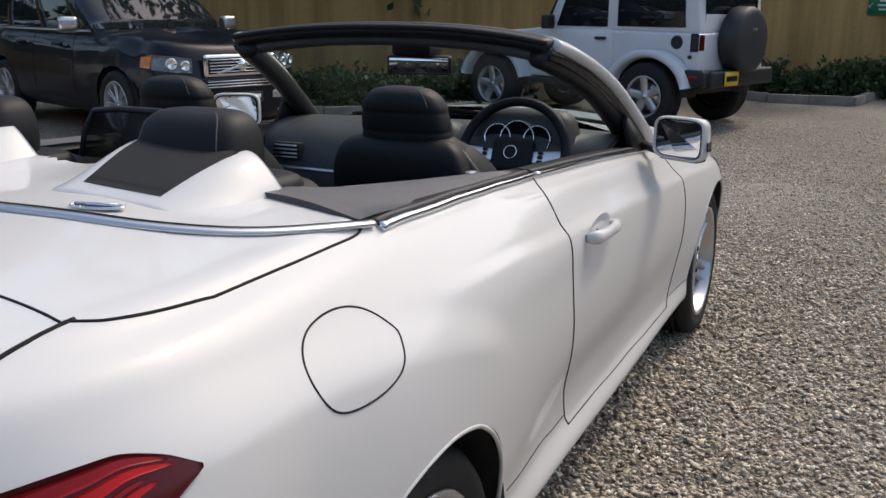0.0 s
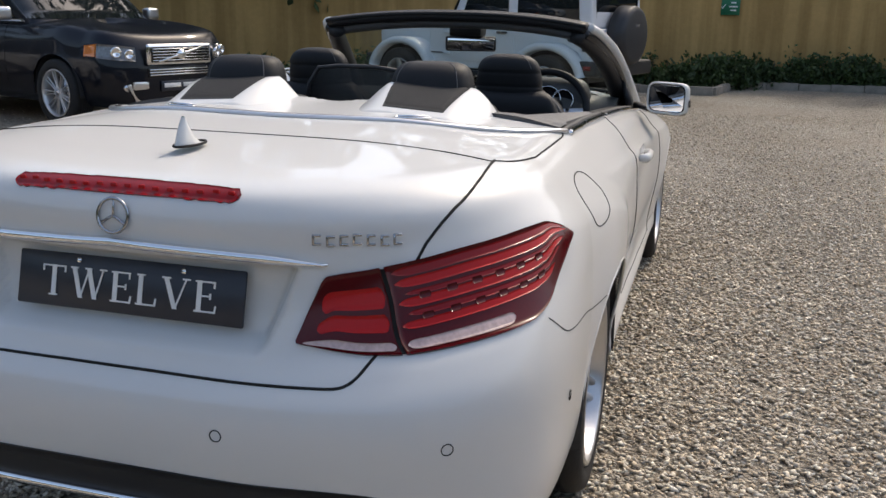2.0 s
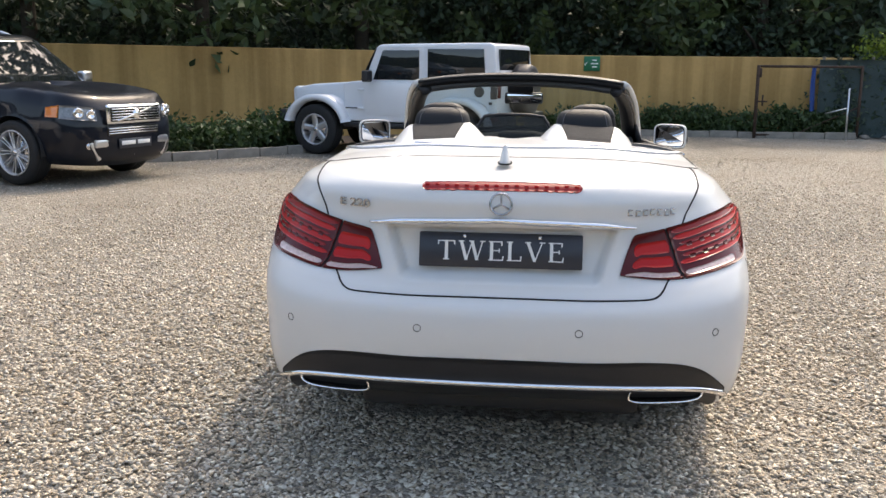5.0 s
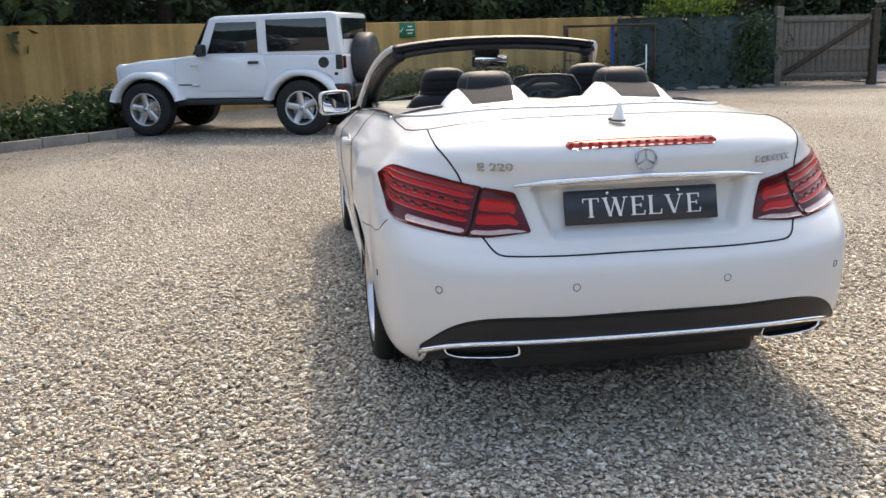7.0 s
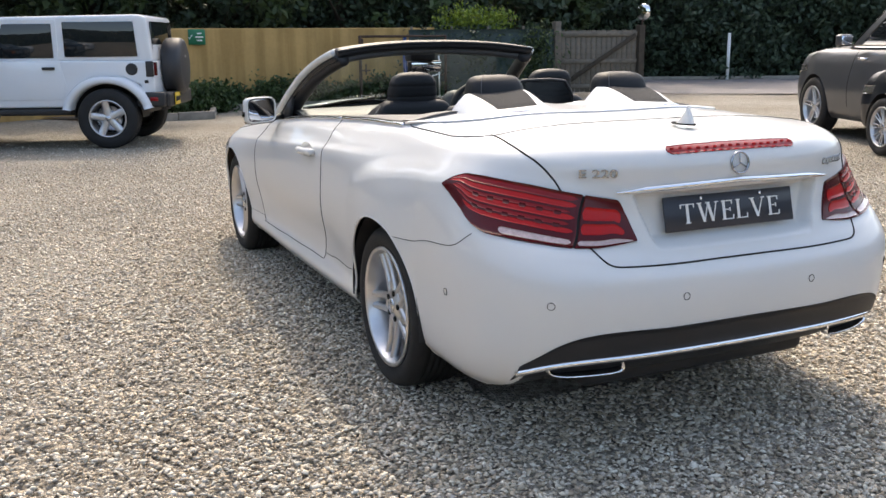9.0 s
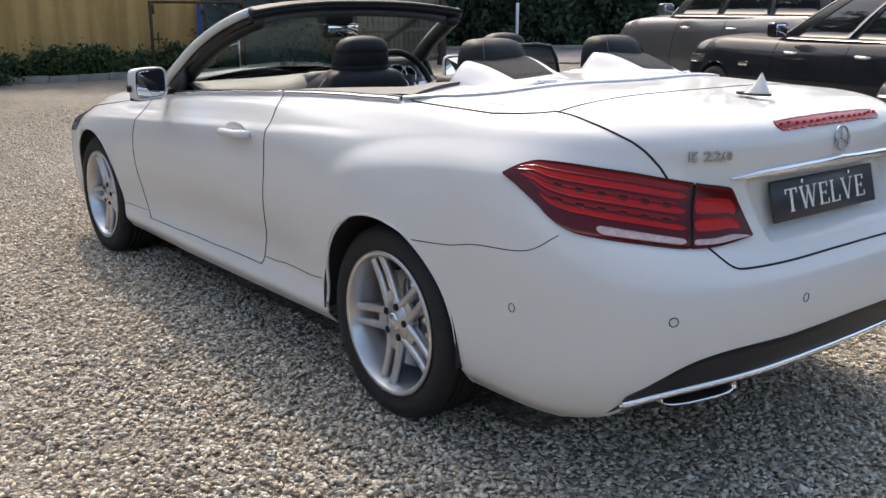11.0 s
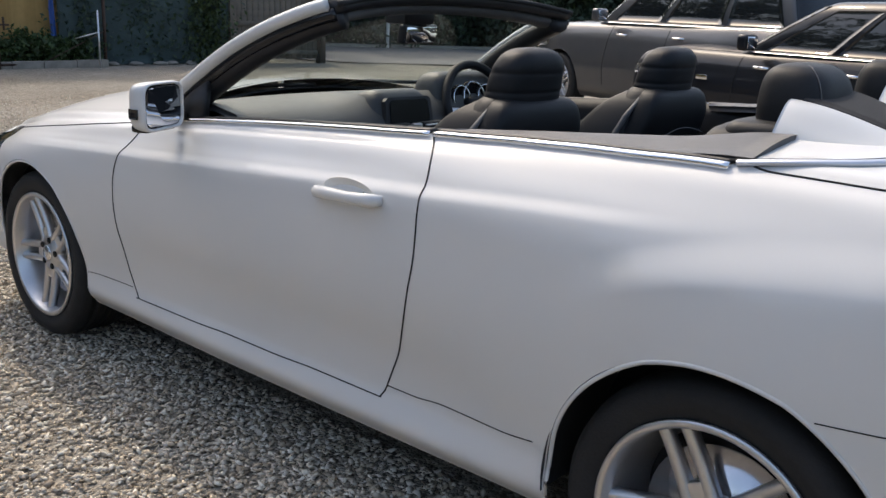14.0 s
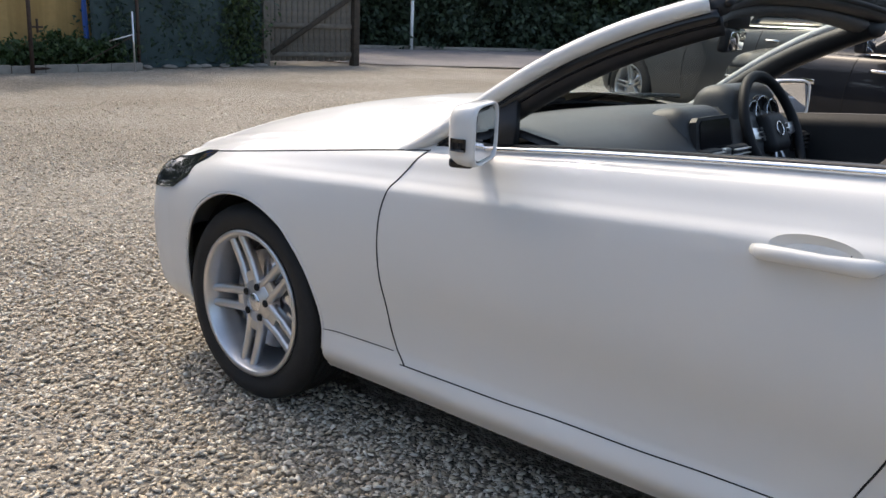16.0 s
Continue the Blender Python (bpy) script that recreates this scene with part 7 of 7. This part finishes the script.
part("body_tub", prism([(-.60, .62), (-.45, .62), (-.42, .80), (-.20, .90), (.22, .90), (.42, .72), (.46, .52), (1.95, .52), (1.95, 1.10), (1.70, 1.13), (-.60, 1.10)], -.74, .74, .03, 3), PAINT_JEEP, jp)
part("bonnet", prism([(1.68, .80), (2.92, .78), (2.95, 1.00), (2.6, 1.065), (1.68, 1.125)], -.60, .60, .04, 3), PAINT_JEEP, jp)
part("front_panel", prism([(2.86, .62), (2.97, .62), (2.99, .98), (2.93, 1.03), (2.86, 1.03)], -.58, .58, .03, 3), PAINT_JEEP, jp)
part("hard_top", prism([(-.58, 1.09), (1.62, 1.12), (1.38, 1.64), (1.30, 1.67), (-.45, 1.69), (-.53, 1.66)], -.70, .70, .045, 4), PAINT_JEEP, jp)
part("windscreen", prism([(1.69, 1.14), (1.705, 1.14), (1.43, 1.625), (1.415, 1.625)], -.64, .64, .004, 1), CARGLASS, jp)
for sd in (1, -1):
    xw = sd * .704
    part("door_window", prism([(.66, 1.15), (1.44, 1.15), (1.27, 1.58), (.66, 1.58)], xw - sd * .004, xw + sd * .010, .006, 2), CARGLASS, jp, "tinted door window")
    part("rear_side_window", prism([(-.40, 1.16), (.52, 1.16), (.52, 1.60), (-.37, 1.60)], xw - sd * .004, xw + sd * .010, .006, 2), CARGLASS, jp, "tinted rear side window")
    dr = part("door", prism([(.58, .62), (1.52, .62), (1.60, .75), (1.60, 1.115), (.58, 1.10), (.52, .80)], sd * .738, sd * .752, .006, 2), PAINT_JEEP, jp)
    part("door_frame", prism([(.60, 1.11), (1.58, 1.13), (1.34, 1.63), (.60, 1.635)], sd * .696, sd * .7055, .003, 1), PAINT_JEEP, dr)
    part("door_handle", box(.03, .16, .035, (sd * .768, .72, 1.02), .012, 2), PLASTIC, dr, "black door handle")
    for z in (.72, 1.0):
        part("door_hinge", box(.03, .11, .04, (sd * .762, 1.63, z), .008, 1), PAINT_JEEP, dr)
    for ay in (0, 2.40):
        th = np.linspace(radians(12), radians(168), 26)
        R0, R1 = JR + .05, JR + .135
        rows = []
        for r, x in ((R0, .60), (R0, .86), (R0 + .02, .885), (R1 - .02, .88), (R1, .80), (R1, .60)):
            rows.append([(sd * x, ay + r * 1.12 * math.cos(a), JR + .015 + min(r * math.sin(a), .50) * (1.0)) for a in th])
        part("wheel_flare", slab(np.array(rows), .01, sd > 0), PAINT_JEEP, jp, "white flared wheel arch")
        w = new("wheel"); w.parent = jp
        w.matrix_basis = pose(sd * .755, ay, JR - .006, 0, 0, 0 if sd > 0 else 180)
        wheel_parts(w, JR, .25, .238, "five", ALLOY, 8)
        rows = [[(sd * x, ay + r * math.cos(a), JR + r * math.sin(a)) for a in np.linspace(0, math.pi, 20)] for x, r in ((.80, R0), (.45, R0), (.44, .02))]
        part("wheel_house", sheet(np.array(rows), sd > 0), ALLOY_DARK, jp)
    part("side_step", box(.12, 1.45, .07, (sd * .74, 1.2, .47), .02, 2), PLASTIC, jp, "black side step")
    part("wing_mirror", box(.17, .10, .17, (sd * .86, 1.46, 1.20), .03, 3), PLASTIC, jp, "black wing mirror")
    part("tail_lamp", box(.05, .05, .17, (sd * .70, -.61, 1.0), .01, 2), RED_DARK, jp, "red tail lamp")
    part("tail_lamp_guard", box(.02, .10, .20, (sd * .745, -.55, 1.0), .01, 2), PLASTIC, jp)
    part("side_marker", box(.012, .05, .04, (sd * .748, -.50, .84), .004, 1), PLASTIC, jp)
    part("head_lamp", lathe([(0, .03), (.08, .025), (.09, 0)], 20, 'z'), LAMP_SILVER, jp).matrix_basis = pose(sd * .42, 2.99, .88, -90, 0, 0)
fc = part("fuel_cap", lathe([(0, .012), (.05, .012), (.062, .016), (.075, .006), (.078, -.004)], 24), PLASTIC, jp, "black round fuel filler")
fc.matrix_basis = pose(-.742, -.32, 1.0, 0, 0, 180)
part("model_badge", box(.006, .22, .018, (-.748, 1.80, .72), .002, 1), GLOSSBLK, jp)
part("rear_bumper", box(1.42, .18, .19, (0, -.68, .60), .04, 3), PLASTIC, jp, "dark rear bumper")
part("bumper_end", box(.16, .36, .19, (-.74, -.55, .61), .04, 3), PLASTIC, jp)
part("reflector", box(.012, .10, .05, (-.824, -.60, .62), .004, 1), RED, jp)
part("front_bumper", box(1.36, .18, .17, (0, 3.12, .58), .05, 3), PLASTIC, jp, "dark front bumper")
part("number_plate", box(.30, .01, .16, (-.30, -.785, .60), .004, 1), PLATE_Y, jp, "yellow number plate")
part("plate_bar", box(.24, .004, .06, (-.30, -.792, .60), .001, 1), GAP, jp)
part("tailgate_window", box(1.15, .012, .44, (0, -.555, 1.38), .02, 2), CARGLASS, jp, "tinted rear window")
sp_ = part("spare_wheel_cover", lathe([(0, .14), (.30, .14), (.355, .12), (.375, .08), (.375, -.09), (.34, -.12), (0, -.12)], 48), mat("black_vinyl_cover", (.035, .036, .04), .5, var=.2, bump=.1), jp, "black spare wheel cover")
sp_.matrix_basis = pose(0, -.72, 1.02, 0, 0, -90)
part("cover_mark", box(.005, .12, .035, (.143, 0, .12), .002, 1), STITCH, sp_)
part("underbody", box(.9, 3.2, .2, (0, 1.2, .50), .03), PLASTIC, jp)

# ---- loose gravel ----
def gravel_stones(name, n, region, s0, s1, label):
    ico = np.array([(1, 0, 0), (0, 1, 0), (-1, 0, 0), (0, -1, 0), (.25, .2, 1), (0, 0, -1)], float)
    fc_ = np.array([(0, 1, 4), (1, 2, 4), (2, 3, 4), (3, 0, 4), (1, 0, 5), (2, 1, 5), (3, 2, 5), (0, 3, 5)])
    r = np.random.default_rng(11)
    c = region(r, n)
    n = len(c)
    sx = s0 + (s1 - s0) * r.uniform(0, 1, n) ** 1.5; sy = sx * r.uniform(.55, .85, n); sz = sx * r.uniform(.3, .5, n)
    a = r.uniform(0, 6.283, n); tilt = r.normal(0, .22, (n, 2))
    v = (ico[None] * (1 + r.uniform(-.22, .22, (n, 6, 1))) + r.uniform(-.28, .28, (n, 6, 3))) * np.stack([sx, sy, sz], -1)[:, None, :]
    ca, sa = np.cos(a)[:, None], np.sin(a)[:, None]
    x, y, z = v[..., 0] * ca - v[..., 1] * sa, v[..., 0] * sa + v[..., 1] * ca, v[..., 2]
    z = z + x * tilt[:, :1] + y * tilt[:, 1:]
    V = np.stack([x + c[:, :1], y + c[:, 1:2], z + (r.uniform(-.010, .002, n) + sz * .45)[:, None]], -1).reshape(-1, 3)
    F = (fc_[None] + 6 * np.arange(n)[:, None, None]).reshape(-1, 3)
    me = bpy.data.meshes.new(name)
    me.vertices.add(len(V)); me.vertices.foreach_set("co", V.astype(np.float32).ravel())
    me.loops.add(F.size); me.loops.foreach_set("vertex_index", F.astype(np.int32).ravel())
    me.polygons.add(len(F)); me.polygons.foreach_set("loop_start", np.arange(0, F.size, 3, dtype=np.int32)); me.polygons.foreach_set("loop_total", np.full(len(F), 3, np.int32))
    me.update(calc_edges=True)
    me.shade_smooth()
    me.materials.append(PEBBLE)
    return tagged(part(name, me, PEBBLE), label, "gravel", kind="stuff")


def pebble_material():
    m = bpy.data.materials.new("gravel_stone")
    m.use_nodes = True
    nt = m.node_tree; b = nt.nodes["Principled BSDF"]
    g = nt.nodes.new("ShaderNodeNewGeometry")
    rp = nt.nodes.new("ShaderNodeValToRGB")
    e = rp.color_ramp.elements
    e[0].position, e[0].color = 0.0, (0.20, 0.165, 0.13, 1)
    e[1].position, e[1].color = 1.0, (0.76, 0.71, 0.61, 1)
    for p_, c in ((.12, (.41, .335, .245, 1)), (.4, (.54, .46, .35, 1)), (.62, (.49, .445, .38, 1)), (.82, (.64, .57, .455, 1))):
        e.new(p_).color = c
    nt.links.new(g.outputs["Random Per Island"], rp.inputs[0]); nt.links.new(rp.outputs[0], b.inputs["Base Color"])
    b.inputs["Roughness"].default_value = .85
    return m


PEBBLE = pebble_material()


def yard(r, n):
    x = r.uniform(-7.5, 7.5, n * 6); y = r.uniform(-5.0, 11.0, n * 6)
    keep = ~((np.abs(x) < .55) & (y > -.4) & (y < 3.3))
    d = np.maximum(np.abs(x) - .8, 0) * .5 + np.maximum(y - 3.0, 0) * .55
    d = d + np.maximum(-2.2 - y, 0) * .8 + np.maximum(-x - 2.6, 0) * .5
    keep &= r.uniform(0, 1, n * 6) < np.exp(-d * .75)
    return np.stack([x, y], -1)[keep][:n]


gravel_stones("gravel", 270000, yard, .0068, .0170, "loose pale beige gravel stones")
